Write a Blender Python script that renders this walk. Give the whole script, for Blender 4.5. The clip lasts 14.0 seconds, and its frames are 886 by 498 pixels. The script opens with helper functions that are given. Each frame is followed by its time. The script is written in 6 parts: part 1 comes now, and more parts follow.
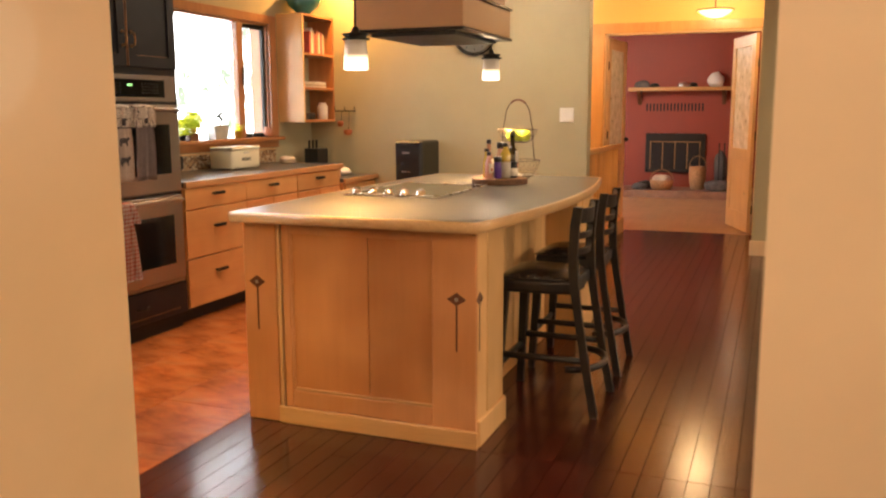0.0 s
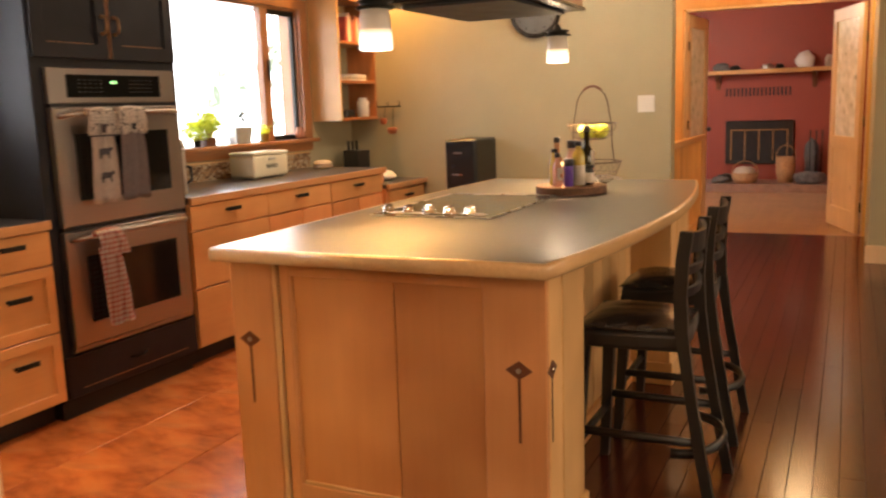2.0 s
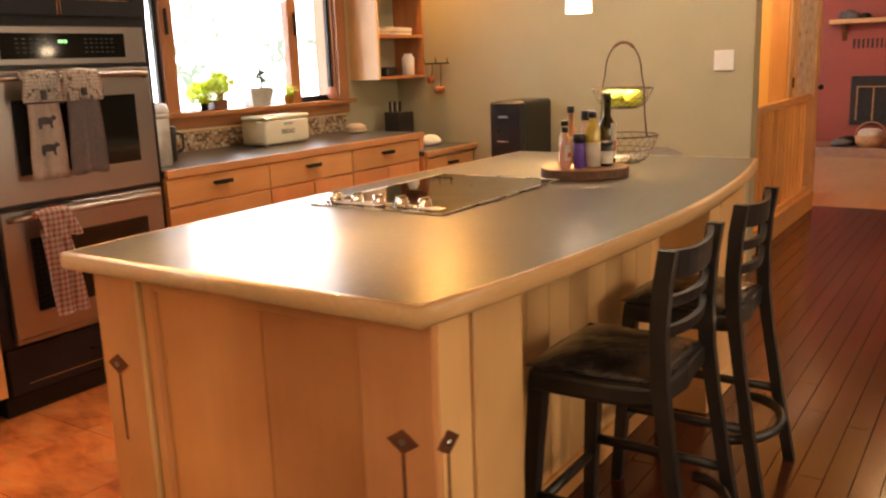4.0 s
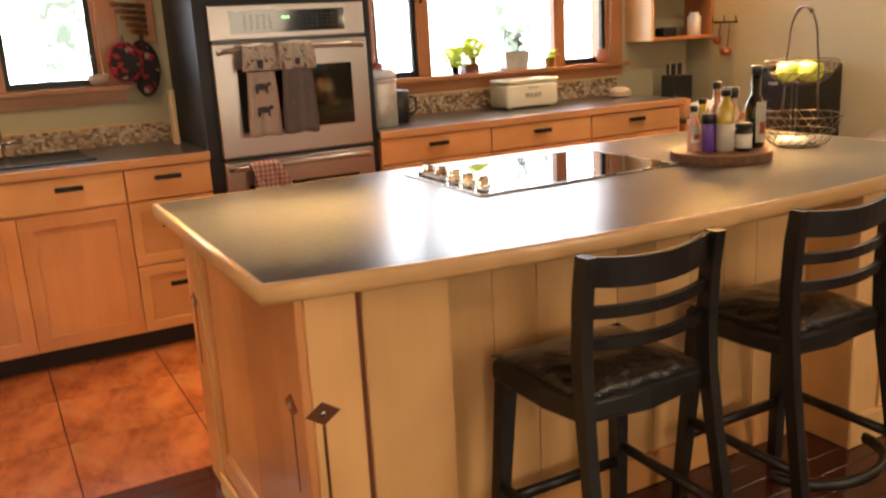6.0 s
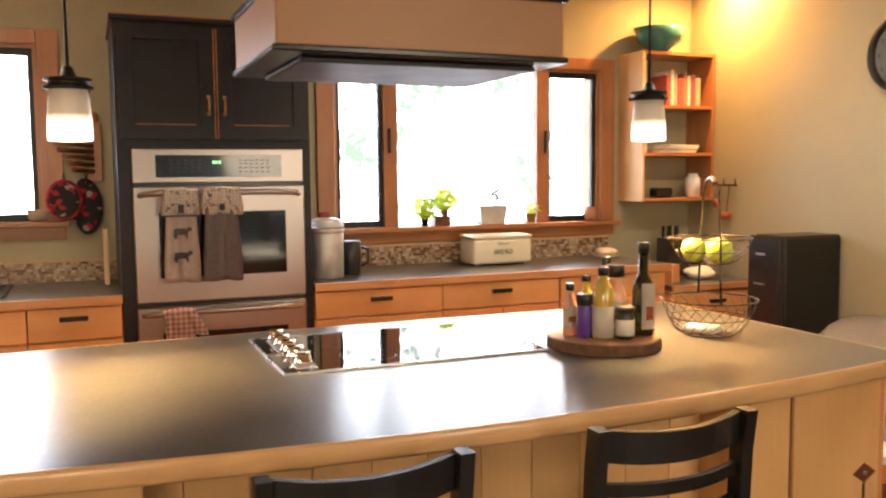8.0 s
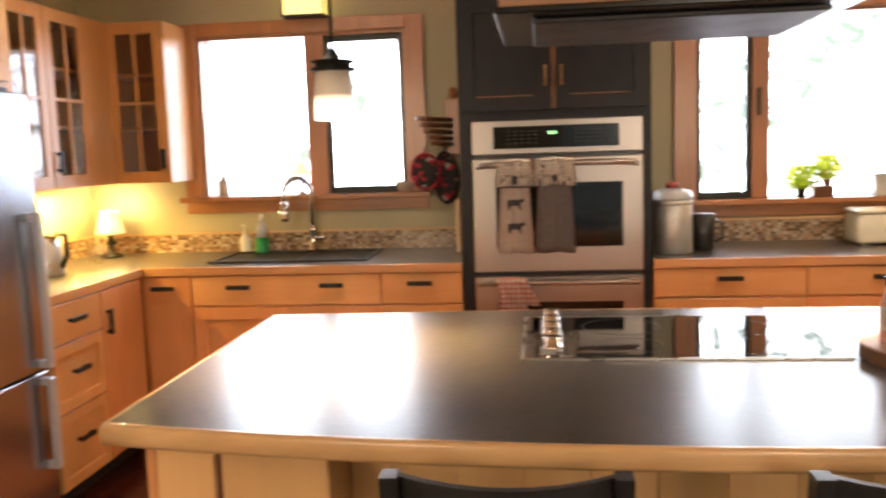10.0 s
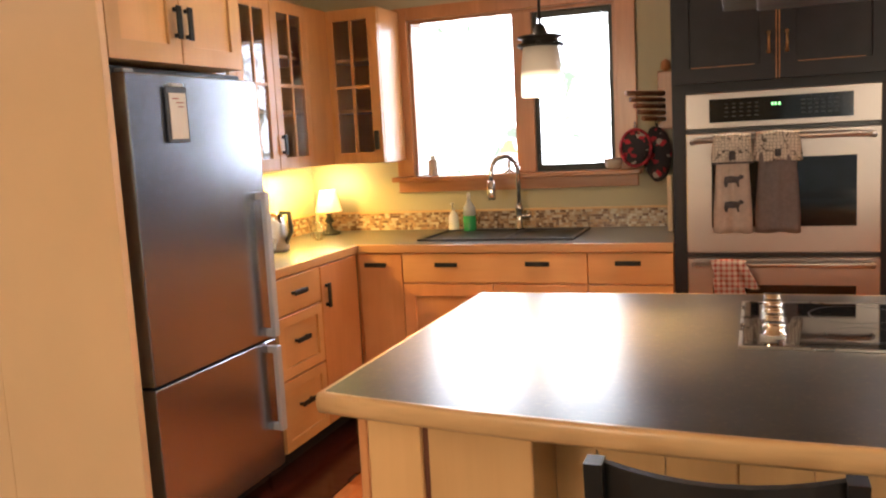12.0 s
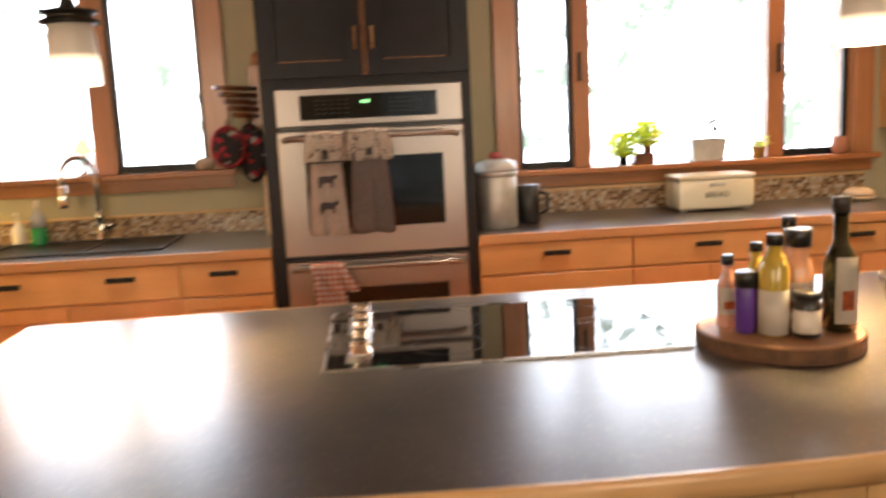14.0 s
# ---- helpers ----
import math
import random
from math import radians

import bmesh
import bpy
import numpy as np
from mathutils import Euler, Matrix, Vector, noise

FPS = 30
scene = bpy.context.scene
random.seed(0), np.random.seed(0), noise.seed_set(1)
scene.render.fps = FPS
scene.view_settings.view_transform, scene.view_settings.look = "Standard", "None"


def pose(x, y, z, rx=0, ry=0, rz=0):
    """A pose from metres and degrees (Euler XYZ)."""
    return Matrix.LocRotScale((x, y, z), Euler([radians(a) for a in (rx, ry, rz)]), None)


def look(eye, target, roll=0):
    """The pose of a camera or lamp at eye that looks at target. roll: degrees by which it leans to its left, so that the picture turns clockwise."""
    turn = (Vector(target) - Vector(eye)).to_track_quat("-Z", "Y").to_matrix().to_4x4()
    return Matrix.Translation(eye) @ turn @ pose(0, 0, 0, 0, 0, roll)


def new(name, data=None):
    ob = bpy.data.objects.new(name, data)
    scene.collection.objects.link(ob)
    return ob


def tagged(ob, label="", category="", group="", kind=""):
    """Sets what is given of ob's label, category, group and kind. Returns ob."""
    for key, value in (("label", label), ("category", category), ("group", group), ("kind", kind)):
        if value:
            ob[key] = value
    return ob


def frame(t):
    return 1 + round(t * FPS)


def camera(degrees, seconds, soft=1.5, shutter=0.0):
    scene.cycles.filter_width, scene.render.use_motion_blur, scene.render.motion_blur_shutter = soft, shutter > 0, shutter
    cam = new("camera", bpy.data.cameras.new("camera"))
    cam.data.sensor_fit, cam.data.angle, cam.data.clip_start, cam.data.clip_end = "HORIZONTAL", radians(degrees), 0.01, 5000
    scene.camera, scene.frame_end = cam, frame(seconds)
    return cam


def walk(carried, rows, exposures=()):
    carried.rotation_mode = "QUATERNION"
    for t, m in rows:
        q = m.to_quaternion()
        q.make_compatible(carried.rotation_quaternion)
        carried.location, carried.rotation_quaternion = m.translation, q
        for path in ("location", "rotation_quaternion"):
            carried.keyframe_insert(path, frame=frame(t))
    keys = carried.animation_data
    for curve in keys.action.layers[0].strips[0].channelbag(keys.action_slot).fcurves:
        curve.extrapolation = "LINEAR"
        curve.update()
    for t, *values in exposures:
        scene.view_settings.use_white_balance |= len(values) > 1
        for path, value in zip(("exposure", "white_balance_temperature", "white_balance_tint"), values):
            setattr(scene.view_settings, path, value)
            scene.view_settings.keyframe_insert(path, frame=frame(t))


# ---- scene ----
cam = camera(54.8, 14.0, soft=2.2, shutter=0.5)
PATH = [
    (0, (-0.364, 0.348, 1.33), (-1.078, 2.189, 1.013), -0.2),
    (0.5, (-0.486, 0.592, 1.321), (-1.216, 2.433, 1.038), -1.3),
    (1, (-0.59, 0.826, 1.312), (-1.367, 2.633, 0.952), -2.4),
    (1.5, (-0.647, 1.071, 1.322), (-1.632, 2.775, 0.967), -0.9),
    (2, (-0.704, 1.286, 1.328), (-1.551, 3.067, 0.999), -1.9),
    (2.5, (-0.759, 1.501, 1.332), (-1.562, 3.293, 0.951), -4.0),
    (3, (-0.731, 1.723, 1.348), (-1.68, 3.456, 1.034), -2.4),
    (3.2, (-0.705, 1.806, 1.342), (-1.689, 3.512, 0.994), -2.7),
    (5.3, (-0.087, 2.654, 1.37), (-1.398, 4.097, 0.922), -1.0),
    (5.5, (-0.012, 2.731, 1.37), (-1.44, 4.068, 0.951), -2.9),
    (6, (0.205, 2.9, 1.386), (-1.504, 3.812, 0.891), -3.1),
    (6.5, (0.293, 3.092, 1.381), (-1.45, 4.007, 1.032), -3.4),
    (7, (0.33, 3.331, 1.408), (-1.418, 4.276, 1.181), -2.8),
    (7.2, (0.314, 3.403, 1.415), (-1.452, 4.322, 1.225), -2.3),
    (9.3, (0.132, 4.143, 1.416), (-1.841, 4.359, 1.167), -1.0),
    (9.4, (0.129, 4.165, 1.419), (-1.851, 4.308, 1.171), -1.3),
    (9.5, (0.13, 4.175, 1.422), (-1.854, 4.251, 1.181), -1.4),
    (10, (0.123, 4.186, 1.421), (-1.851, 3.959, 1.192), -1.9),
    (10.5, (0.123, 4.178, 1.425), (-1.813, 3.731, 1.199), -3.0),
    (11, (0.115, 4.177, 1.425), (-1.787, 3.606, 1.191), -2.8),
    (11.5, (0.096, 4.176, 1.418), (-1.785, 3.539, 1.182), -2.9),
    (12, (0.093, 4.18, 1.418), (-1.765, 3.486, 1.16), -3.1),
    (12.5, (0.085, 4.19, 1.411), (-1.789, 3.563, 1.103), -3.0),
    (13, (0.062, 4.216, 1.407), (-1.872, 3.814, 1.091), -2.7),
    (13.5, (-0.005, 4.245, 1.404), (-1.967, 4.109, 1.042), -3.2),
    (14, (-0.218, 4.258, 1.413), (-2.188, 4.413, 1.104), -2.8),
]
walk(cam, [(t, look(eye, target, roll)) for t, eye, target, roll in PATH],
     exposures=[(0.0, 0.12, 6350, 14), (1.0, 0.04, 6350, 15), (3.2, 0.04, 6350, 15), (5.5, 0.04, 6180, 14), (7.2, 0.18, 6000, 12), (9.3, 0.18, 5880, 13), (14.0, 0.18, 5880, 13)])

# ---------------------------------------------------------------- world and light
SKY = 0.12            # strength of the sky
BACKDROP = 12.0        # glow of the bright overcast view outside the windows
PENDANT_W = 2.2
CAN_W = 13.0
scene.view_settings.exposure = 0.0

world = bpy.data.worlds.new("world")
scene.world = world
world.use_nodes = True
sky = world.node_tree.nodes.new("ShaderNodeTexSky")
sky.sky_type = "NISHITA"
sky.sun_disc = False
sky.sun_elevation = radians(40)
sky.sun_rotation = radians(200)
background = world.node_tree.nodes["Background"]
background.inputs["Strength"].default_value = SKY
world.node_tree.links.new(sky.outputs["Color"], background.inputs["Color"])


def point_light(name, at, watts, colour=(1.0, 0.72, 0.42), radius=0.03):
    lamp = bpy.data.lights.new(name, "POINT")
    lamp.energy, lamp.color, lamp.shadow_soft_size = watts, colour, radius
    ob = new(name, lamp)
    ob.location = at
    return ob


def area_light(name, at, watts, size, colour=(1.0, 0.76, 0.48), aim=(0, 0, -1), spread=170):
    lamp = bpy.data.lights.new(name, "AREA")
    lamp.energy, lamp.color, lamp.shape, lamp.size = watts, colour, "DISK", size
    lamp.spread = radians(spread)
    ob = new(name, lamp)
    ob.matrix_world = look(at, Vector(at) + Vector(aim))
    return ob


# ---------------------------------------------------------------- materials
def material(name):
    m = bpy.data.materials.new(name)
    m.use_nodes = True
    nt = m.node_tree
    return m, nt, nt.nodes["Principled BSDF"]


def ramp(nt, source, stops):
    node = nt.nodes.new("ShaderNodeValToRGB")
    els = node.color_ramp.elements
    while len(els) < len(stops):
        els.new(0.5)
    for el, (p, c) in zip(els, stops):
        el.position, el.color = p, (*c, 1)
    nt.links.new(source, node.inputs["Fac"])
    return node


def coords(nt, scale, space="Object"):
    tc = nt.nodes.new("ShaderNodeTexCoord")
    mp = nt.nodes.new("ShaderNodeMapping")
    mp.inputs["Scale"].default_value = scale
    nt.links.new(tc.outputs[space], mp.inputs["Vector"])
    return mp.outputs["Vector"]


def noise_tex(nt, vector, scale, detail=4.0, rough=0.55, distortion=0.0):
    n = nt.nodes.new("ShaderNodeTexNoise")
    n.inputs["Scale"].default_value = scale
    n.inputs["Detail"].default_value = detail
    n.inputs["Roughness"].default_value = rough
    n.inputs["Distortion"].default_value = distortion
    nt.links.new(vector, n.inputs["Vector"])
    return n.outputs["Fac"]


def mix(nt, fac, a, b, mode="MIX"):
    n = nt.nodes.new("ShaderNodeMix")
    n.data_type, n.blend_type = "RGBA", mode
    for value, sock in ((fac, n.inputs[0]), (a, n.inputs[6]), (b, n.inputs[7])):
        if isinstance(value, (int, float)):
            sock.default_value = value
        elif isinstance(value, tuple):
            sock.default_value = (*value, 1)
        else:
            nt.links.new(value, sock)
    return n.outputs[2]


def bump(nt, bsdf, height, strength=0.1, distance=0.002):
    n = nt.nodes.new("ShaderNodeBump")
    n.inputs["Strength"].default_value = strength
    n.inputs["Distance"].default_value = distance
    nt.links.new(height, n.inputs["Height"])
    nt.links.new(n.outputs["Normal"], bsdf.inputs["Normal"])


def wood(name, dark, light, axis=2, rough=0.35, knots=0.0, coat=0.0, scale=1.0, vary=0.12, blotch=0.0):
    """Wood with the grain along one axis (0 x, 1 y, 2 z)."""
    m, nt, b = material(name)
    st = [14.0 * scale] * 3
    st[axis] = 0.9 * scale
    v = coords(nt, st)
    info = nt.nodes.new("ShaderNodeObjectInfo")
    off = nt.nodes.new("ShaderNodeVectorMath")
    off.operation = "MULTIPLY_ADD"
    comb = nt.nodes.new("ShaderNodeCombineXYZ")
    for k in range(3):
        nt.links.new(info.outputs["Random"], comb.inputs[k])
    nt.links.new(comb.outputs[0], off.inputs[0])
    off.inputs[1].default_value = (37.0, 19.0, 53.0)
    nt.links.new(v, off.inputs[2])
    v = off.outputs[0]
    grain = noise_tex(nt, v, 1.0, 5.0, 0.6, 0.6)
    fine = noise_tex(nt, v, 6.0, 3.0, 0.6)
    base = ramp(nt, grain, [(0.3, dark), (0.7, light)]).outputs["Color"]
    base = mix(nt, 0.18, base, ramp(nt, fine, [(0.3, tuple(c * 0.6 for c in dark)), (0.6, light)]).outputs["Color"])
    big = noise_tex(nt, coords(nt, (1.6, 1.6, 1.6)), 1.3, 2.0)
    base = mix(nt, 0.30 + blotch, base, ramp(nt, big, [(0.35, tuple(c * 0.8 for c in dark)), (0.62, light)]).outputs["Color"])
    tone = nt.nodes.new("ShaderNodeHueSaturation")
    rng = nt.nodes.new("ShaderNodeMapRange")
    rng.inputs["To Min"].default_value, rng.inputs["To Max"].default_value = 1 - vary, 1 + vary
    nt.links.new(info.outputs["Random"], rng.inputs["Value"])
    nt.links.new(rng.outputs[0], tone.inputs["Value"])
    nt.links.new(base, tone.inputs["Color"])
    base = tone.outputs["Color"]
    if knots:
        vo = nt.nodes.new("ShaderNodeTexVoronoi")
        vo.inputs["Scale"].default_value = 2.3
        ks = [1.5] * 3
        ks[axis] = 0.9
        nt.links.new(coords(nt, ks), vo.inputs["Vector"])
        k = ramp(nt, vo.outputs["Distance"], [(0.02, (1, 1, 1)), (0.07, (0, 0, 0))]).outputs["Color"]
        sep = nt.nodes.new("ShaderNodeMath")
        sep.operation = "MULTIPLY"
        sep.inputs[1].default_value = knots
        nt.links.new(k, sep.inputs[0])
        base = mix(nt, sep.outputs[0], base, tuple(c * 0.35 for c in dark))
    nt.links.new(base, b.inputs["Base Color"])
    b.inputs["Roughness"].default_value = rough
    b.inputs["Coat Weight"].default_value = coat
    b.inputs["Coat Roughness"].default_value = 0.15
    bump(nt, b, grain, 0.15, 0.0008)
    return m


def plain(name, colour, rough=0.5, metal=0.0, vary=0.08, scale=8.0, bumpiness=0.05, coat=0.0, **extra):
    m, nt, b = material(name)
    v = coords(nt, (1, 1, 1))
    n1 = noise_tex(nt, v, scale, 5.0)
    n2 = noise_tex(nt, v, scale * 9, 3.0)
    lo, hi = tuple(c * (1 - vary) for c in colour), tuple(min(1, c * (1 + vary)) for c in colour)
    base = ramp(nt, n1, [(0.3, lo), (0.7, hi)]).outputs["Color"]
    nt.links.new(base, b.inputs["Base Color"])
    d = min(0.06, 0.10 * rough)
    r = ramp(nt, n1, [(0.3, (rough - d,) * 3), (0.7, (rough + d,) * 3)])
    nt.links.new(r.outputs["Color"], b.inputs["Roughness"])
    b.inputs["Metallic"].default_value = metal
    b.inputs["Coat Weight"].default_value = coat
    for key, value in extra.items():
        b.inputs[key.replace("_", " ")].default_value = value
    if bumpiness:
        bump(nt, b, n2, bumpiness, 0.001)
    return m


def glowing(name, colour, strength):
    m, nt, b = material(name)
    b.inputs["Base Color"].default_value = (0.8, 0.75, 0.65, 1)
    b.inputs["Emission Color"].default_value = (*colour, 1)
    b.inputs["Emission Strength"].default_value = strength
    return m


MAPLE = wood("maple", (0.61, 0.25, 0.078), (0.73, 0.35, 0.14), 2, 0.34, coat=0.15, blotch=0.3, scale=0.7)
MAPLE_END = wood("maple_end_panel", (0.55, 0.205, 0.062), (0.71, 0.33, 0.115), 2, 0.36, coat=0.1, vary=0.06, blotch=0.4, scale=0.5, knots=0.12)
MAPLE_Y = wood("maple_along_y", (0.57, 0.27, 0.085), (0.68, 0.37, 0.14), 1, 0.34, coat=0.15, blotch=0.3, scale=0.7)
MAPLE_X = wood("maple_along_x", (0.54, 0.27, 0.085), (0.70, 0.41, 0.16), 0, 0.34, coat=0.15)
MAPLE_PALE = wood("maple_pale", (0.68, 0.385, 0.145), (0.80, 0.50, 0.22), 2, 0.36, coat=0.1, vary=0.12, blotch=0.35, scale=0.6, knots=0.25)
EDGE = wood("counter_edge_wood", (0.55, 0.33, 0.14), (0.70, 0.46, 0.22), 1, 0.28, coat=0.3, vary=0.04)
NOSE_Y = wood("nosing_wood_along_y", (0.44, 0.20, 0.075), (0.54, 0.28, 0.11), 1, 0.3, coat=0.25, vary=0.04)
NOSE_X = wood("nosing_wood_along_x", (0.46, 0.23, 0.08), (0.58, 0.32, 0.12), 0, 0.3, coat=0.25, vary=0.04)
PINE = wood("pine", (0.55, 0.27, 0.08), (0.68, 0.40, 0.15), 2, 0.35, knots=0.7, coat=0.2)
PINE_PALE = wood("pine_pale", (0.62, 0.44, 0.25), (0.75, 0.56, 0.34), 2, 0.4, knots=0.6, coat=0.1)
CEIL_WOOD = wood("ceiling_pine", (0.50, 0.26, 0.10), (0.66, 0.40, 0.18), 1, 0.45, knots=0.5)
FIR = wood("fir_trim", (0.30, 0.115, 0.04), (0.46, 0.20, 0.075), 2, 0.32, coat=0.25)
FIR_Y = wood("fir_trim_along_y", (0.30, 0.115, 0.04), (0.46, 0.20, 0.075), 1, 0.32, coat=0.25)
DARKWOOD = wood("dark_red_wood", (0.10, 0.035, 0.015), (0.20, 0.075, 0.03), 2, 0.3, coat=0.2)
FLOORWOOD = wood("cherry_floorboard", (0.034, 0.007, 0.004), (0.080, 0.017, 0.009), 1, 0.19, coat=0.2, vary=0.25)
FLOORWOOD.node_tree.nodes["Principled BSDF"].inputs["Specular IOR Level"].default_value = 0.38
OAKFLOOR = wood("oak_floorboard", (0.42, 0.24, 0.11), (0.58, 0.36, 0.18), 1, 0.3, coat=0.2, vary=0.1)
INLAY_GROOVE = wood("walnut_inlay_and_groove_shade", (0.09, 0.028, 0.014), (0.17, 0.06, 0.03), 2, 0.35, coat=0.1)
SLICE = wood("tree_slice", (0.20, 0.09, 0.04), (0.36, 0.19, 0.09), 2, 0.5)
BARK = plain("bark", (0.12, 0.06, 0.03), 0.8, vary=0.4, scale=30, bumpiness=0.6)
GREENWALL = plain("sage_wall_paint", (0.38, 0.335, 0.205), 0.55, vary=0.04, scale=3, bumpiness=0.08)
CREAM = plain("cream_wall_paint", (0.72, 0.55, 0.32), 0.5, vary=0.03, scale=2.5, bumpiness=0.05)
CREAMPINK = plain("warm_cream_paint", (0.80, 0.60, 0.38), 0.5, vary=0.04, scale=2.5, bumpiness=0.05)
PANELWOOD = plain("smooth_pale_panel", (0.87, 0.605, 0.335), 0.36, vary=0.035, scale=2.2, bumpiness=0.02, coat=0.1)
YELLOW = plain("yellow_wall_paint", (0.70, 0.46, 0.14), 0.5, vary=0.03, scale=2.5, bumpiness=0.05)
RED = plain("brick_red_paint", (0.30, 0.055, 0.030), 0.6, vary=0.06, scale=3, bumpiness=0.1)
BLACKPAINT = plain("distressed_black_paint", (0.010, 0.010, 0.014), 0.44, vary=0.35, scale=6, bumpiness=0.08, Specular_IOR_Level=0.30)
WORN = plain("rubbed_through_wood", (0.34, 0.15, 0.06), 0.45, vary=0.3, scale=30)
STOOLBLACK = plain("black_stool_lacquer", (0.012, 0.011, 0.010), 0.40, vary=0.2, scale=20, coat=0.0)
IRON = plain("dark_iron", (0.030, 0.030, 0.026), 0.42, 0.8, vary=0.3, scale=20)
CHROME = plain("chrome", (0.80, 0.80, 0.80), 0.08, 1.0, vary=0.03, scale=10, bumpiness=0)
BLACKGLASS = plain("black_glass", (0.006, 0.006, 0.007), 0.04, vary=0.1, scale=4, bumpiness=0, coat=0.5)
OVENGLASS = plain("dark_oven_glass", (0.006, 0.007, 0.007), 0.08, vary=0.1, scale=4, bumpiness=0)
BLACKPLASTIC = plain("black_plastic", (0.012, 0.012, 0.013), 0.3, vary=0.2, scale=9)
BLACKGLOSS = plain("black_gloss_enamel", (0.007, 0.007, 0.008), 0.25, vary=0.2, scale=4, bumpiness=0)
GRANITESINK = plain("black_sink_composite", (0.014, 0.014, 0.016), 0.35, vary=0.3, scale=90)
WHITEPLASTIC = plain("white_plastic", (0.72, 0.70, 0.64), 0.4, vary=0.04)
CREAMENAMEL = plain("cream_enamel", (0.66, 0.61, 0.46), 0.3, vary=0.04, scale=4, bumpiness=0.02, coat=0.3)
GALV = plain("galvanised_tin", (0.52, 0.52, 0.50), 0.45, 0.7, vary=0.15, scale=20)
TERRACOTTA = plain("terracotta", (0.42, 0.17, 0.09), 0.7, vary=0.12, scale=14, bumpiness=0.2)
STONEWARE = plain("stoneware", (0.45, 0.36, 0.26), 0.4, vary=0.12, scale=14)
TEAL = plain("teal_glaze", (0.05, 0.20, 0.19), 0.2, vary=0.25, scale=9, coat=0.4)
SOIL = plain("soil", (0.05, 0.03, 0.02), 0.95, vary=0.4, scale=60, bumpiness=0.6)
GRASS = plain("lawn_green", (0.08, 0.12, 0.03), 0.9, vary=0.4, scale=6, bumpiness=0.3)
APPLE = plain("green_apple_skin", (0.52, 0.60, 0.07), 0.25, vary=0.15, scale=10, bumpiness=0.02, coat=0.3)
CLOTH_GREY = plain("grey_cotton", (0.20, 0.17, 0.17), 0.95, vary=0.12, scale=60, bumpiness=0.5)
CLOTH_LINEN = plain("linen", (0.58, 0.50, 0.44), 0.95, vary=0.10, scale=60, bumpiness=0.5)
CLOTH_RED = plain("red_print_cotton", (0.26, 0.018, 0.028), 0.95, vary=0.8, scale=35, bumpiness=0.5)
CLOTH_DARK = plain("dark_print_cotton", (0.045, 0.04, 0.045), 0.95, vary=0.6, scale=40, bumpiness=0.5)
PAPER = plain("paper", (0.72, 0.68, 0.60), 0.8, vary=0.04)
SOOT_SHADE = plain("soot_and_recess_shade", (0.02, 0.018, 0.017), 0.85, vary=0.4, scale=20, bumpiness=0.5)
GREYSHADOW = plain("grey_fabric_bag", (0.12, 0.115, 0.11), 0.9, vary=0.4, scale=18, bumpiness=0.5)
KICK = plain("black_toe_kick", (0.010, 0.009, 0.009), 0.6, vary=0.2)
GROUT = plain("grout", (0.33, 0.27, 0.20), 0.9, vary=0.1, scale=40)
CLOCKFACE = plain("clock_face", (0.15, 0.155, 0.15), 0.12, vary=0.12, scale=6, bumpiness=0)
BASKETWIRE = plain("bronze_wire", (0.10, 0.075, 0.05), 0.38, 0.8, vary=0.2, scale=20, bumpiness=0)
OLIVEGLASS = plain("dark_olive_glass", (0.013, 0.014, 0.006), 0.06, vary=0.2, scale=6, bumpiness=0, coat=0.5)
AMBERPL = plain("amber_bottle", (0.74, 0.44, 0.26), 0.15, vary=0.15, bumpiness=0, coat=0.3, Transmission_Weight=0.45)
PURPLE = plain("purple_plastic", (0.10, 0.04, 0.28), 0.3, vary=0.1, bumpiness=0)
PINKSAUCE = plain("pinkish_sauce_bottle", (0.62, 0.34, 0.26), 0.2, vary=0.1, bumpiness=0, coat=0.3)
OILYELLOW = plain("golden_oil", (0.50, 0.36, 0.05), 0.1, vary=0.1, bumpiness=0, coat=0.4)
GREENSOAP = plain("green_soap", (0.02, 0.22, 0.07), 0.12, vary=0.1, bumpiness=0, coat=0.4)
LEDGREEN = glowing("green_clock_digits", (0.2, 1.0, 0.25), 2.0)
SHADEGLOW = glowing("lit_shade_bottom", (1.0, 0.74, 0.42), 5.0)
WARMGLOW = glowing("lit_bowl_glass", (1.0, 0.62, 0.20), 4.5)
TEALAMP = glowing("lit_small_shade", (1.0, 0.55, 0.18), 1.6)
GREENLAMP = glowing("lit_green_amber_glass", (0.95, 0.72, 0.16), 1.4)


PINE_Y = wood("pine_along_y", (0.55, 0.27, 0.08), (0.68, 0.40, 0.15), 1, 0.35, coat=0.2)
HOODWOOD = plain("hood_brown_lacquer", (0.37, 0.205, 0.098), 0.4, vary=0.06, scale=3, bumpiness=0.03)
HOODMOULD = plain("hood_moulding", (0.50, 0.34, 0.22), 0.4, vary=0.06, scale=3, bumpiness=0.03)
HOODSTEEL = plain("hood_dark_steel", (0.02, 0.02, 0.022), 0.5, 0.0, vary=0.1)
SINKDARK = plain("sink_basin_shade", (0.008, 0.008, 0.009), 0.45)
HEARTH = plain("hearth_clay", (0.30, 0.17, 0.11), 0.5, vary=0.2, scale=9)
WICKER = plain("wicker", (0.38, 0.21, 0.09), 0.7, vary=0.35, scale=45, bumpiness=0.7)
COPPER = plain("aged_copper", (0.40, 0.14, 0.07), 0.35, 0.8, vary=0.2)
SUCC = plain("succulent_green", (0.07, 0.10, 0.06), 0.5, vary=0.2)
OCHRE = plain("ochre_glaze", (0.42, 0.26, 0.05), 0.3, vary=0.1)
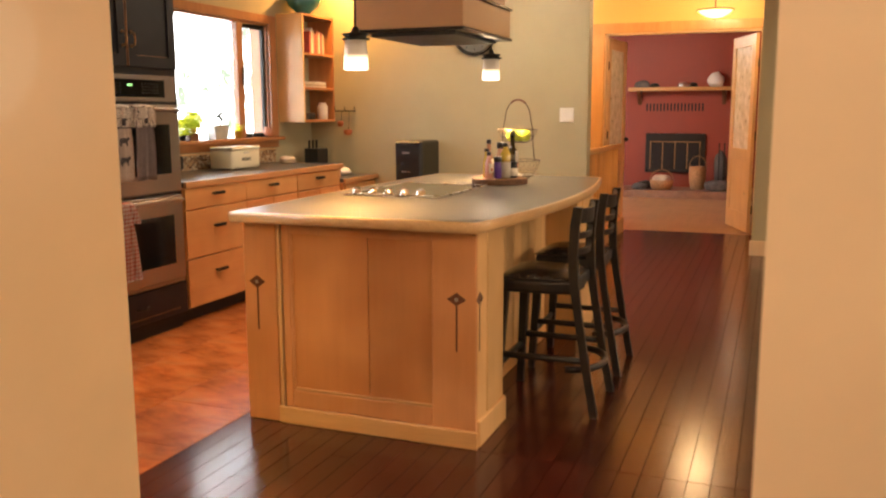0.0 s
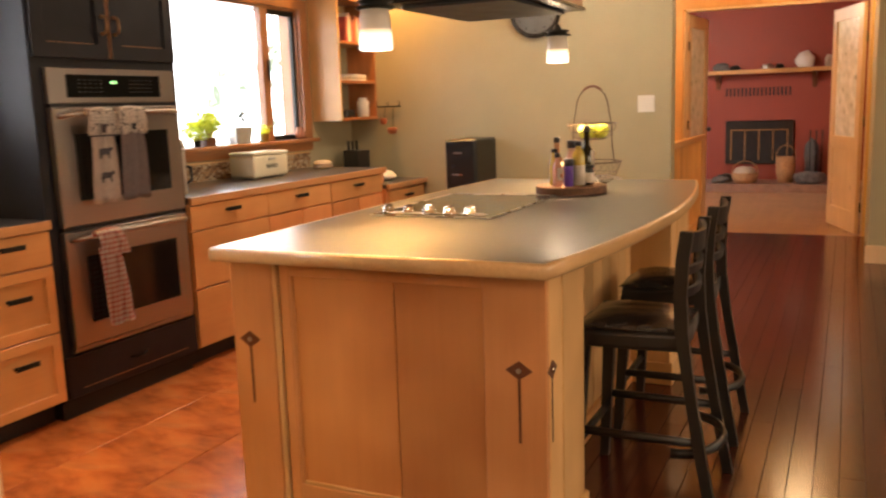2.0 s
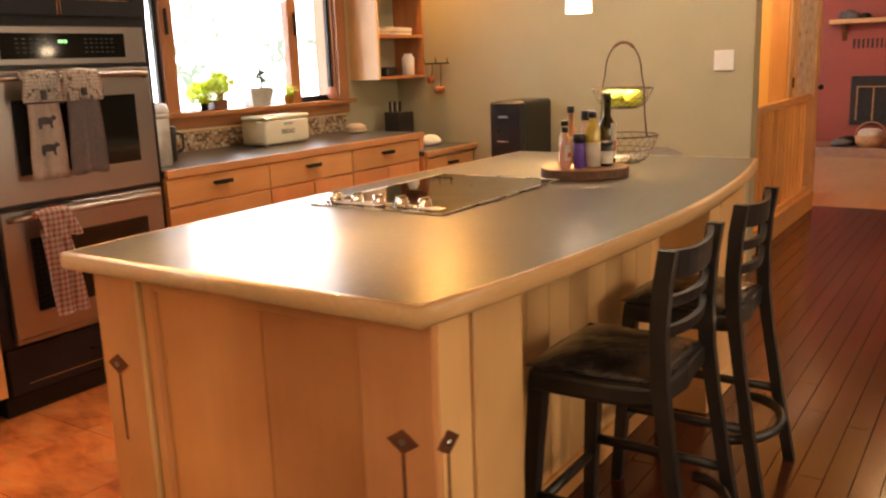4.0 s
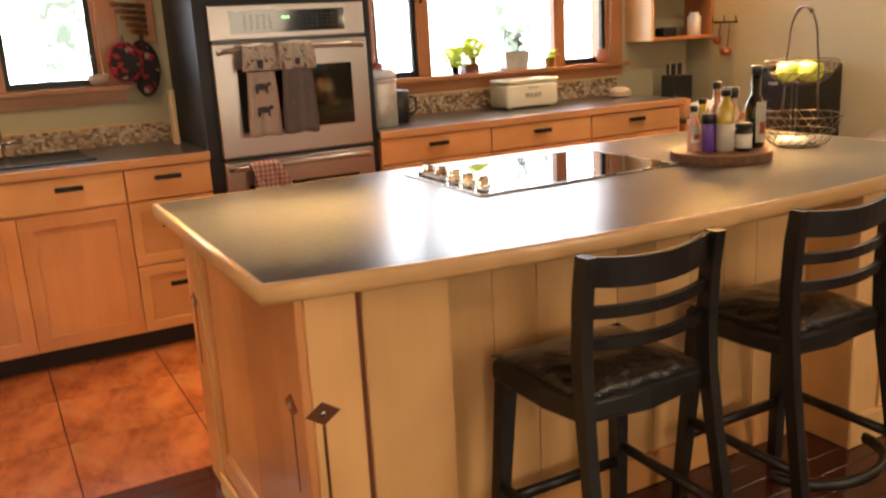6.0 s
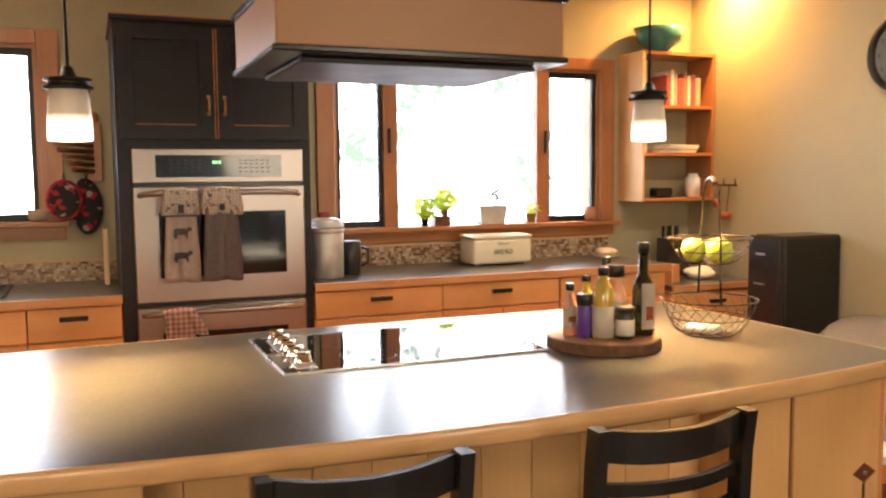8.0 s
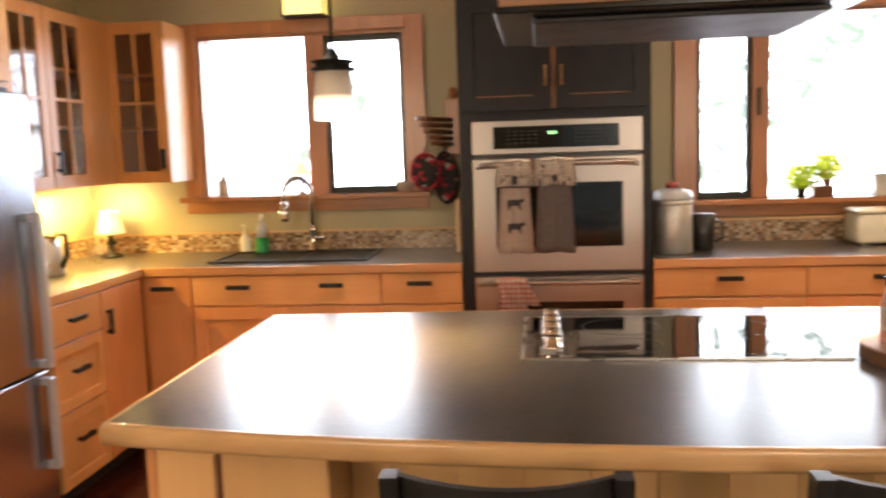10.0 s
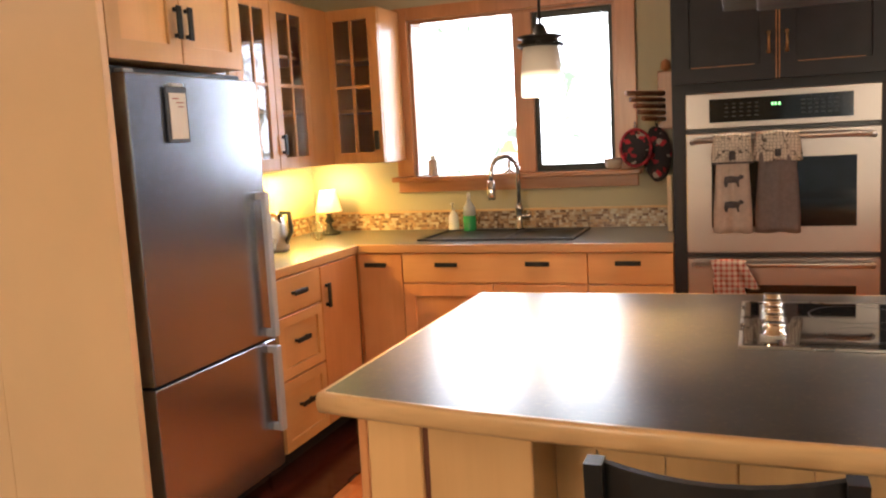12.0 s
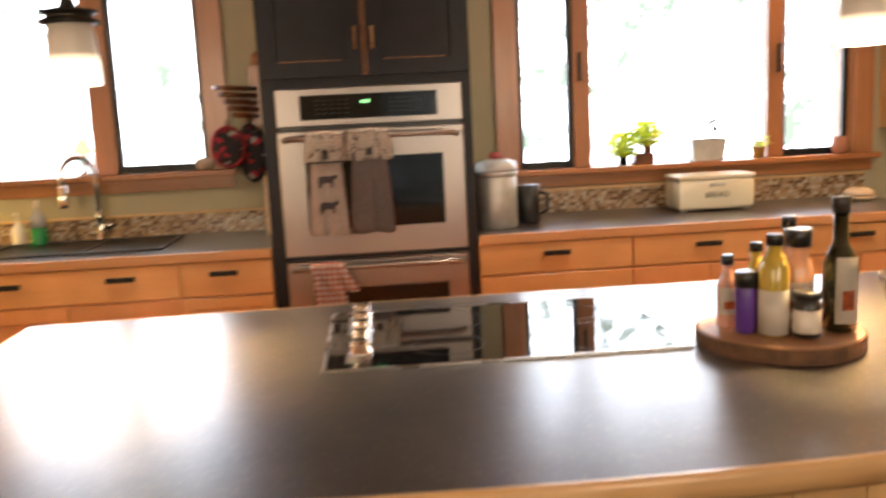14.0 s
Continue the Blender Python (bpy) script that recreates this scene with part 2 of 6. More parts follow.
PRINTRED = plain("orange_red_print", (0.50, 0.13, 0.05), 0.6, vary=0.5, scale=60, bumpiness=0)
MILKY = plain("milky_plastic", (0.70, 0.66, 0.58), 0.3, vary=0.05, bumpiness=0, Transmission_Weight=0.3)
GROUTDARK = plain("dark_joint", (0.03, 0.015, 0.01), 0.8, vary=0.2)
LIDCLEAR = plain("cloudy_plastic", (0.62, 0.64, 0.64), 0.25, vary=0.05, bumpiness=0, Transmission_Weight=0.4)
BRASSY = plain("antique_brass", (0.42, 0.25, 0.12), 0.32, 0.9, vary=0.2, scale=20, bumpiness=0)
GREYMARK = plain("grey_legend", (0.028, 0.028, 0.028), 0.5, vary=0.05, bumpiness=0)
STEELH = plain("steel_handle", (0.55, 0.53, 0.50), 0.28, 1.0, vary=0.05, bumpiness=0)
HANDLESTEEL = plain("satin_handle_steel", (0.50, 0.52, 0.55), 0.42, 0.45, vary=0.05, bumpiness=0)
BLUEGREY = plain("blue_grey_plastic", (0.06, 0.075, 0.10), 0.4)
INKRED = plain("reddish_ink", (0.35, 0.08, 0.08), 0.8)


def brushed(name, colour, rough, axis):
    m, nt, b = material(name)
    st = [260.0] * 3
    st[axis] = 3.0
    n = noise_tex(nt, coords(nt, st), 4.0, 3.0)
    big = noise_tex(nt, coords(nt, (1, 1, 1)), 2.0, 3.0)
    base = ramp(nt, n, [(0.3, tuple(c * 0.96 for c in colour)), (0.7, colour)]).outputs["Color"]
    base = mix(nt, 0.5, base, ramp(nt, big, [(0.3, tuple(c * 0.9 for c in colour)), (0.7, colour)]).outputs["Color"])
    nt.links.new(base, b.inputs["Base Color"])
    b.inputs["Metallic"].default_value = 1.0
    r = ramp(nt, big, [(0.2, (rough - 0.01,) * 3), (0.8, (rough + 0.02,) * 3)])
    nt.links.new(r.outputs["Color"], b.inputs["Roughness"])
    return m


STEEL = brushed("brushed_steel", (0.37, 0.335, 0.315), 0.33, 1)
STEEL_X = brushed("brushed_steel_fridge", (0.43, 0.46, 0.53), 0.25, 0)


def tile_material():
    """Swirled clay tile: orange with rust and grey smears."""
    m, nt, b = material("swirled_clay_tile")
    v = coords(nt, (1.0, 1.9, 1))
    n = noise_tex(nt, v, 1.6, 6.0, 0.62, 1.6)
    n2 = noise_tex(nt, v, 4.0, 4.0, 0.6, 1.4)
    base = ramp(nt, n, [(0.28, (0.16, 0.055, 0.022)), (0.40, (0.42, 0.11, 0.030)), (0.52, (0.66, 0.20, 0.05)), (0.75, (0.74, 0.32, 0.12))]).outputs["Color"]
    base = mix(nt, 0.35, base, ramp(nt, n2, [(0.35, (0.18, 0.085, 0.045)), (0.6, (0.55, 0.17, 0.05))]).outputs["Color"])
    nt.links.new(base, b.inputs["Base Color"])
    b.inputs["Roughness"].default_value = 0.26
    bump(nt, b, n2, 0.12, 0.002)
    return m


TILE = tile_material()


def counter_material():
    """Dark slate-look laminate with a satin sheen and brown speckle."""
    m, nt, b = material("slate_laminate")
    v = coords(nt, (1, 1, 1))
    n = noise_tex(nt, v, 7.0, 7.0, 0.65, 0.3)
    sp = noise_tex(nt, v, 70.0, 3.0, 0.6)
    base = ramp(nt, n, [(0.3, (0.032, 0.029, 0.028)), (0.7, (0.074, 0.064, 0.058))]).outputs["Color"]
    base = mix(nt, ramp(nt, sp, [(0.55, (0, 0, 0)), (0.74, (0.30, 0.30, 0.30))]).outputs["Color"], base, (0.22, 0.16, 0.09))
    nt.links.new(base, b.inputs["Base Color"])
    r = ramp(nt, n, [(0.3, (0.29,) * 3), (0.75, (0.32,) * 3)])
    nt.links.new(r.outputs["Color"], b.inputs["Roughness"])
    b.inputs["Coat Weight"].default_value = 0.55
    b.inputs["Coat Roughness"].default_value = 0.27
    bump(nt, b, sp, 0.05, 0.0004)
    return m


COUNTER = counter_material()


def leather_material():
    """Black leather, creased and rubbed shiny."""
    m, nt, b = material("creased_black_leather")
    v = coords(nt, (1, 1, 1))
    n = noise_tex(nt, v, 16.0, 4.0, 0.6, 1.2)
    nt.links.new(ramp(nt, n, [(0.35, (0.010, 0.009, 0.008)), (0.62, (0.035, 0.030, 0.027)), (0.75, (0.10, 0.09, 0.08))]).outputs["Color"], b.inputs["Base Color"])
    b.inputs["Roughness"].default_value = 0.24
    b.inputs["Coat Weight"].default_value = 0.4
    b.inputs["Coat Roughness"].default_value = 0.2
    bump(nt, b, n, 0.7, 0.014)
    return m


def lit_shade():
    """Frosted lamp glass, the bulb's glow painted as emission, brightest at its foot."""
    m, nt, b = material("ribbed_glass_painted_glow")
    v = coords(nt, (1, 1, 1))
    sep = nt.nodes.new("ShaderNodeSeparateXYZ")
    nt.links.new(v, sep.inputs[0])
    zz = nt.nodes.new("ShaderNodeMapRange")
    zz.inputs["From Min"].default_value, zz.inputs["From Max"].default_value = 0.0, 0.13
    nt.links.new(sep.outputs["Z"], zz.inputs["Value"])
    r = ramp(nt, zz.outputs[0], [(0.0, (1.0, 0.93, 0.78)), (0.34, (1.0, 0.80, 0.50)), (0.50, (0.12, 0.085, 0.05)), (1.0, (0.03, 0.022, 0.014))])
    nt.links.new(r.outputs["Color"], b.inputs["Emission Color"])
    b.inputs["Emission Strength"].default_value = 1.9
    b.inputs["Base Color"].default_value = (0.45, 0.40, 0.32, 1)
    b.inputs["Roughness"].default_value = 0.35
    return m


def glass_material(name, rough=0.0, tint=(1, 1, 1)):
    m, nt, b = material(name)
    b.inputs["Transmission Weight"].default_value = 1.0
    b.inputs["Roughness"].default_value = rough
    b.inputs["IOR"].default_value = 1.45
    b.inputs["Base Color"].default_value = (*tint, 1)
    return m


GLASS = glass_material("clear_glass")
# Pale, nearly opaque base stands in for daylight behind the door panes.
PATTERNGLASS = plain("patterned_glass_painted_daylight", (0.80, 0.84, 0.76), 0.3, vary=0.3, scale=12, bumpiness=0.4, Transmission_Weight=0.12)
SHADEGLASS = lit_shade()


LEATHER = leather_material()


def plaid_material():
    m, nt, b = material("red_plaid_cotton")
    tc = nt.nodes.new("ShaderNodeTexCoord")
    base = None
    for direction, scale in (("X", 14.0), ("Y", 14.0), ("Z", 14.0)):
        if direction == "X":
            continue
        w = nt.nodes.new("ShaderNodeTexWave")
        w.bands_direction = direction
        w.inputs["Scale"].default_value = scale
        nt.links.new(tc.outputs["Object"], w.inputs["Vector"])
        c = ramp(nt, w.outputs["Fac"], [(0.55, (0.60, 0.52, 0.45)), (0.75, (0.42, 0.06, 0.05))]).outputs["Color"]
        base = c if base is None else mix(nt, 0.5, base, c)
    nt.links.new(base, b.inputs["Base Color"])
    b.inputs["Roughness"].default_value = 0.95
    return m


PLAID = plaid_material()


def printed_cotton():
    """White cotton with a dark net of printed lines."""
    m, nt, b = material("net_print_cotton")
    v = coords(nt, (1, 1, 1))
    vo = nt.nodes.new("ShaderNodeTexVoronoi")
    vo.feature = "DISTANCE_TO_EDGE"
    vo.inputs["Scale"].default_value = 75.0
    vo.inputs["Randomness"].default_value = 0.35
    nt.links.new(v, vo.inputs["Vector"])
    r = ramp(nt, vo.outputs["Distance"], [(0.03, (0.08, 0.07, 0.065)), (0.07, (0.76, 0.70, 0.62))])
    nt.links.new(r.outputs["Color"], b.inputs["Base Color"])
    b.inputs["Roughness"].default_value = 0.95
    return m


def lit_leaf():
    """Thin leaves that let daylight through."""
    m, nt, b = material("thin_green_leaf")
    v = coords(nt, (1, 1, 1))
    n = noise_tex(nt, v, 30.0, 3.0)
    col = ramp(nt, n, [(0.3, (0.72, 0.80, 0.08)), (0.7, (0.88, 0.93, 0.20))]).outputs["Color"]
    nt.links.new(col, b.inputs["Base Color"])
    b.inputs["Roughness"].default_value = 0.45
    tr = nt.nodes.new("ShaderNodeBsdfTranslucent")
    nt.links.new(col, tr.inputs["Color"])
    mx = nt.nodes.new("ShaderNodeMixShader")
    mx.inputs[0].default_value = 0.88
    out = [q for q in nt.nodes if q.type == "OUTPUT_MATERIAL"][0]
    nt.links.new(b.outputs[0], mx.inputs[1])
    nt.links.new(tr.outputs[0], mx.inputs[2])
    nt.links.new(mx.outputs[0], out.inputs["Surface"])
    return m


def red_black_print():
    """Black cotton scattered with red and pale printed shapes."""
    m, nt, b = material("red_black_print_cotton")
    v = coords(nt, (1, 1, 1))
    vo = nt.nodes.new("ShaderNodeTexVoronoi")
    vo.inputs["Scale"].default_value = 42.0
    nt.links.new(v, vo.inputs["Vector"])
    sep = nt.nodes.new("ShaderNodeSeparateColor")
    nt.links.new(vo.outputs["Color"], sep.inputs[0])
    base = ramp(nt, sep.outputs[0], [(0.50, (0.022, 0.018, 0.020)), (0.70, (0.34, 0.02, 0.035)), (0.84, (0.30, 0.02, 0.03)), (0.90, (0.30, 0.26, 0.22))])
    base.color_ramp.interpolation = "CONSTANT"
    nt.links.new(base.outputs["Color"], b.inputs["Base Color"])
    b.inputs["Roughness"].default_value = 0.95
    bump(nt, b, noise_tex(nt, v, 60.0), 0.5, 0.002)
    return m


REDBLACK = red_black_print()
LEAF_THIN = lit_leaf()
NETPRINT = printed_cotton()


# ---------------------------------------------------------------- mesh helpers
def B(x0, x1, y0, y1, z0, z1, bev=0.0, bm=None):
    """A box, its edges eased by bev, added to bm."""
    bm = bm or bmesh.new()
    x0, x1, y0, y1, z0, z1 = min(x0, x1), max(x0, x1), min(y0, y1), max(y0, y1), min(z0, z1), max(z0, z1)
    vs = [bm.verts.new((x, y, z)) for z in (z0, z1) for x, y in ((x0, y0), (x1, y0), (x1, y1), (x0, y1))]
    fs = [bm.faces.new([vs[i] for i in f]) for f in ((3, 2, 1, 0), (4, 5, 6, 7), (0, 1, 5, 4), (1, 2, 6, 5), (2, 3, 7, 6), (3, 0, 4, 7))]
    if bev > 0:
        bev = min(bev, 0.3 * min(x1 - x0, y1 - y0, z1 - z0))
        edges = list({e for f in fs for e in f.edges})
        bmesh.ops.bevel(bm, geom=edges, offset=bev, segments=1, affect="EDGES", profile=0.5)
    return bm


def lathe(profile, seg=24, at=(0, 0, 0), bm=None, axis="z"):
    """A turned body from (radius, height) pairs."""
    bm = bm or bmesh.new()
    rings = []
    for r, h in profile:
        ring = []
        for k in range(seg):
            a = 2 * math.pi * k / seg
            p = (r * math.cos(a), r * math.sin(a), h)
            if axis == "x":
                p = (h, p[0], p[1])
            if axis == "y":
                p = (p[1], h, p[0])
            ring.append(bm.verts.new((p[0] + at[0], p[1] + at[1], p[2] + at[2])))
        rings.append(ring)
    for a, b in zip(rings, rings[1:]):
        for k in range(seg):
            f = bm.faces.new((a[k], a[(k + 1) % seg], b[(k + 1) % seg], b[k]))
            f.smooth = True
    bm.faces.new(rings[0][::-1])
    bm.faces.new(rings[-1])
    return bm


def prism(poly, z0, z1, bm=None, bev=0.0):
    """A flat polygon (x, y) raised from z0 to z1."""
    bm = bm or bmesh.new()
    lo = [bm.verts.new((x, y, z0)) for x, y in poly]
    hi = [bm.verts.new((x, y, z1)) for x, y in poly]
    n = len(poly)
    fs = [bm.faces.new(lo[::-1]), bm.faces.new(hi)]
    for k in range(n):
        fs.append(bm.faces.new((lo[k], lo[(k + 1) % n], hi[(k + 1) % n], hi[k])))
    if bev:
        bmesh.ops.bevel(bm, geom=list(fs[1].edges) + list(fs[0].edges), offset=bev, segments=3, affect="EDGES", profile=0.5)
    return bm


def tube(points, r, seg=8, bm=None, closed=False, flat=1.0):
    """A round bar along points; flat squeezes it."""
    bm = bm or bmesh.new()
    pts = [Vector(p) for p in points]
    n = len(pts)
    rings = []
    side = None
    for i, p in enumerate(pts):
        if closed:
            d = pts[(i + 1) % n] - pts[i - 1]
        else:
            d = pts[min(i + 1, n - 1)] - pts[max(i - 1, 0)]
        d.normalize()
        if side is None:
            ref = Vector((0, 0, 1)) if abs(d.z) < 0.9 else Vector((1, 0, 0))
            side = d.cross(ref).normalized()
        side = (side - d * side.dot(d)).normalized()
        up = d.cross(side)
        rr = r[i] if isinstance(r, (list, tuple)) else r
        rings.append([bm.verts.new(p + side * (rr * math.cos(2 * math.pi * k / seg)) + up * (rr * flat * math.sin(2 * math.pi * k / seg))) for k in range(seg)])
    pairs = list(zip(rings, rings[1:])) + ([(rings[-1], rings[0])] if closed else [])
    for a, b in pairs:
        for k in range(seg):
            f = bm.faces.new((a[k], a[(k + 1) % seg], b[(k + 1) % seg], b[k]))
            f.smooth = True
    if not closed:
        bm.faces.new(rings[0][::-1])
        bm.faces.new(rings[-1])
    return bm


def beam(p0, p1, w, d, bm=None, w1=None, d1=None):
    """A straight squared bar between two points: w across x, d across y, tapering to w1, d1."""
    bm = bm or bmesh.new()
    w1, d1 = w1 or w, d1 or d
    ends = []
    for p, ww, dd in ((p0, w, d), (p1, w1, d1)):
        ends.append([bm.verts.new((p[0] + sx * ww / 2, p[1] + sy * dd / 2, p[2])) for sx, sy in ((-1, -1), (1, -1), (1, 1), (-1, 1))])
    a, b = ends
    bm.faces.new(a[::-1]) if p1[2] > p0[2] else bm.faces.new(a)
    bm.faces.new(b) if p1[2] > p0[2] else bm.faces.new(b[::-1])
    for k in range(4):
        f = (a[k], a[(k + 1) % 4], b[(k + 1) % 4], b[k])
        bm.faces.new(f if p1[2] > p0[2] else f[::-1])
    return bm


def ball(r, at=(0, 0, 0), bm=None, squash=1.0, seg=16, rings=10):
    prof = [(max(1e-4, r * math.sin(math.pi * k / rings)), -r * squash * math.cos(math.pi * k / rings)) for k in range(rings + 1)]
    return lathe(prof, seg, at, bm)


def mesh_of(name, bm, mat, fix=True):
    if fix:
        bmesh.ops.recalc_face_normals(bm, faces=bm.faces[:])
    me = bpy.data.meshes.new(name)
    bm.to_mesh(me)
    bm.free()
    me.materials.append(mat)
    return me


def part(name, bm, mat, parent, label="", fix=True):
    ob = new(name, mesh_of(name, bm, mat, fix))
    ob.parent = parent
    return tagged(ob, label)


def thing(name, label, category, at=(0, 0, 0), rz=0.0, group=""):
    ob = new(name)
    ob.empty_display_size = 0.1
    ob.location = at
    ob.rotation_euler = (0, 0, radians(rz))
    return tagged(ob, label, category, group)


def single(name, bm, mat, label, category, at=(0, 0, 0), rz=0.0, group=""):
    ob = new(name, mesh_of(name, bm, mat))
    ob.location = at
    ob.rotation_euler = (0, 0, radians(rz))
    return tagged(ob, label, category, group)


def structure(name, bm, mat, label="", kind="structure"):
    ob = new(name, mesh_of(name, bm, mat))
    return tagged(ob, label, "", "", kind)


# ---------------------------------------------------------------- plan
XW = -4.41            # window wall, room side
YN = 7.40             # wall with the clock
H = 2.62              # ceiling
FRONT = -3.78         # faces of the base cabinets on the window wall
TOP = 0.905           # worktops
ISLE = 0.92           # island top

W1 = (2.36, 3.50, 1.21, 2.065)      # sink window opening: y0, y1, z0, z1
W2 = (4.975, 6.70, 1.125, 2.06)     # counter window opening


def wall_with_openings(name, x0, x1, y0, y1, z1, openings, mat, label):
    """A wall in a plane of constant x with openings cut through it."""
    bm = bmesh.new()
    y = y0
    for a, b, c, d in sorted(openings):
        B(x0, x1, y, a, 0, z1, bm=bm)
        B(x0, x1, a, b, 0, c, bm=bm)
        B(x0, x1, a, b, d, z1, bm=bm)
        y = b
    B(x0, x1, y, y1, 0, z1, bm=bm)
    return structure(name, bm, mat, label)


wall_with_openings("wall_west", XW - 0.16, XW, -1.5, YN + 0.16, H, [W1, W2], GREENWALL, "sage green painted wall with two wood-trimmed windows")
structure("wall_north", B(XW, -1.822, YN, YN + 0.14, 0, H), GREENWALL, "sage green painted wall behind the kitchen island")
structure("wall_south", B(XW, -2.201, 1.56, 1.70, 0, H), GREENWALL, "sage green wall behind the refrigerator and corner cabinets")
structure("floor", B(XW - 0.16, 3.2, -1.6, 17.5, -0.12, -0.012), GROUT, "subfloor below boards and tiles")
structure("ceiling", B(XW - 0.16, 3.2, -1.6, 17.5, H, H + 0.12), CEIL_WOOD, "pine board ceiling")

# cream walls of the passage where the walk starts
structure("wall_passage_left", B(-2.20, -2.087, -1.5, 1.70, 0, H), PANELWOOD, "pale maple panelled wall beside the refrigerator")
structure("wall_passage_right", B(-0.37, 3.05, 1.59, 1.73, 0, H), CREAMPINK, "cream painted wall end at the passage")
structure("wall_passage_back", B(-2.20, 3.05, -1.6, -1.5, 0, H), CREAM, "cream painted wall behind the start of the walk")
GD = (4.35, 7.15, 0.06, 2.05)      # glazed garden door on the dining side
wall_with_openings("wall_east", 3.05, 3.2, -1.6, 17.5, H, [GD], GREENWALL, "sage green painted wall on the dining side")
garden_door = thing("window_3", "wide wood-framed glass garden door on the dining side", "")
garden_door["kind"] = "structure"
for a, b, c, d in ((GD[0], GD[1], GD[3] - 0.06, GD[3]), (GD[0], GD[1], GD[2], GD[2] + 0.08), (GD[0], GD[0] + 0.07, GD[2] + 0.08, GD[3] - 0.06),
                   (GD[1] - 0.07, GD[1], GD[2] + 0.08, GD[3] - 0.06), (5.71, 5.79, GD[2] + 0.08, GD[3] - 0.06)):
    part("window_frame", B(3.08, 3.15, a, b, c, d, 0.003), FIR, garden_door)
for a, b in ((GD[0] + 0.07, 5.71), (5.79, GD[1] - 0.07)):
    part("pane", B(3.113, 3.119, a, b, GD[2] + 0.08, GD[3] - 0.06), GLASS, garden_door).visible_shadow = False

# wall with the wide double doorway to the fireplace room
AY = 10.1
bm = bmesh.new()
B(-4.2, -2.20, AY, AY + 0.12, 0, H, bm=bm)
B(-2.20, -0.55, AY, AY + 0.12, 2.18, H, bm=bm)
B(-0.55, -0.30, AY, AY + 0.12, 0, H, bm=bm)
structure("wall_doorway", bm, YELLOW, "yellow painted wall around a wide doorway")
structure("wall_pier", B(-0.53, -0.30, 8.70, AY, 0, H), GREENWALL, "sage green wall end beside the hall")
structure("wall_stairs", B(-3.42, -3.30, YN + 0.14, AY, 0, H), YELLOW, "yellow painted stairwell wall")

# fireplace room
FY = 14.6
structure("wall_fireplace", B(-5.2, -0.301, FY, FY + 0.15, 0, H), RED, "brick red painted chimney wall")
structure("wall_fireplace_left", B(-5.2, -5.05, AY + 0.12, FY, 0, H), RED, "brick red painted wall")
structure("wall_fireplace_right", B(-0.42, -0.30, AY + 0.12, FY, 0, H), RED, "brick red painted wall")

# hall with a dark cased opening
HY = 12.3
bm = bmesh.new()
B(-0.30, -0.03, HY, HY + 0.14, 0, H, bm=bm)
B(-0.03, 1.6, HY, HY + 0.14, 2.21, H, bm=bm)
B(1.6, 3.05, HY, HY + 0.14, 0, H, bm=bm)
structure("wall_hall", bm, DARKWOOD, "dark wood panelled wall around a cased opening")
structure("wall_pine_end", B(-0.30, 3.05, 16.6, 16.75, 0, H), PINE, "knotty pine panelled end wall")


# ---------------------------------------------------------------- windows
def window(name, op, mullions, label, sill_out=0.06, head=0.07, frame=0.10):
    y0, y1, z0, z1 = op
    w = thing(name, label, "", (0, 0, 0))
    w["kind"] = "structure"
    x = XW
    bm = B(x + 0.003, x + 0.024, y0 - frame, y0, z0 - 0.0, z1 + head, 0.003)
    B(x + 0.003, x + 0.024, y1, y1 + frame, z0, z1 + head, 0.003, bm)
    B(x + 0.003, x + 0.028, y0, y1, z1, z1 + head, 0.003, bm)
    part("casing", bm, FIR, w)
    part("window_sill", B(x - 0.10, x + 0.075, y0 - frame - 0.02, y1 + frame + 0.02, z0 - 0.028, z0, 0.004), FIR_Y, w)
    part("apron", B(x + 0.003, x + 0.02, y0 - frame, y1 + frame, z0 - 0.09, z0 - 0.028, 0.003), FIR_Y, w)
    bm = B(x - 0.16, x, y0, y0 + 0.018, z0, z1, 0.0)
    B(x - 0.16, x, y1 - 0.018, y1, z0, z1, 0.0, bm)
    B(x - 0.16, x, y0 + 0.018, y1 - 0.018, z1 - 0.018, z1, 0.0, bm)
    part("jamb", bm, FIR, w)
    bm = bmesh.new()
    for m0, m1 in mullions:
        B(x - 0.055, x + 0.008, m0, m1, z0, z1 - 0.018, 0.003, bm)
    part("mullion", bm, FIR, w)
    edges = [y0 + 0.018] + [v for m in mullions for v in m] + [y1 - 0.018]
    for k, (a, b) in enumerate(zip(edges[::2], edges[1::2])):
        dark = (b - a) < 0.6 and not (len(mullions) == 1 and k == 0)
        if dark:
            t = 0.024
            bm = B(x - 0.052, x - 0.020, a, a + t, z0, z1 - 0.018, 0.002)
            B(x - 0.052, x - 0.020, b - t, b, z0, z1 - 0.018, 0.002, bm)
            B(x - 0.052, x - 0.020, a + t, b - t, z0, z0 + 0.035, 0.002, bm)
            B(x - 0.052, x - 0.020, a + t, b - t, z1 - 0.052, z1 - 0.018, 0.002, bm)
            part("sash", bm, IRON, w, "dark bronze casement sash")
            lever = B(x + 0.012, x + 0.026, (b if k == 0 else a) - 0.008 + (0.03 if k == 0 else -0.03), (b if k == 0 else a) + 0.008 + (0.03 if k == 0 else -0.03), z0 + 0.42, z0 + 0.56, 0.003)
            part("latch", lever, IRON, w, "dark metal casement latch")
        p = part("pane", B(x - 0.040, x - 0.036, a + 0.002, b - 0.002, z0, z1 - 0.018), GLASS, w)
        p.visible_shadow = False
    return w


window("window_1", W1, [(2.955, 3.06)], "two-light window in reddish fir trim above the sink")
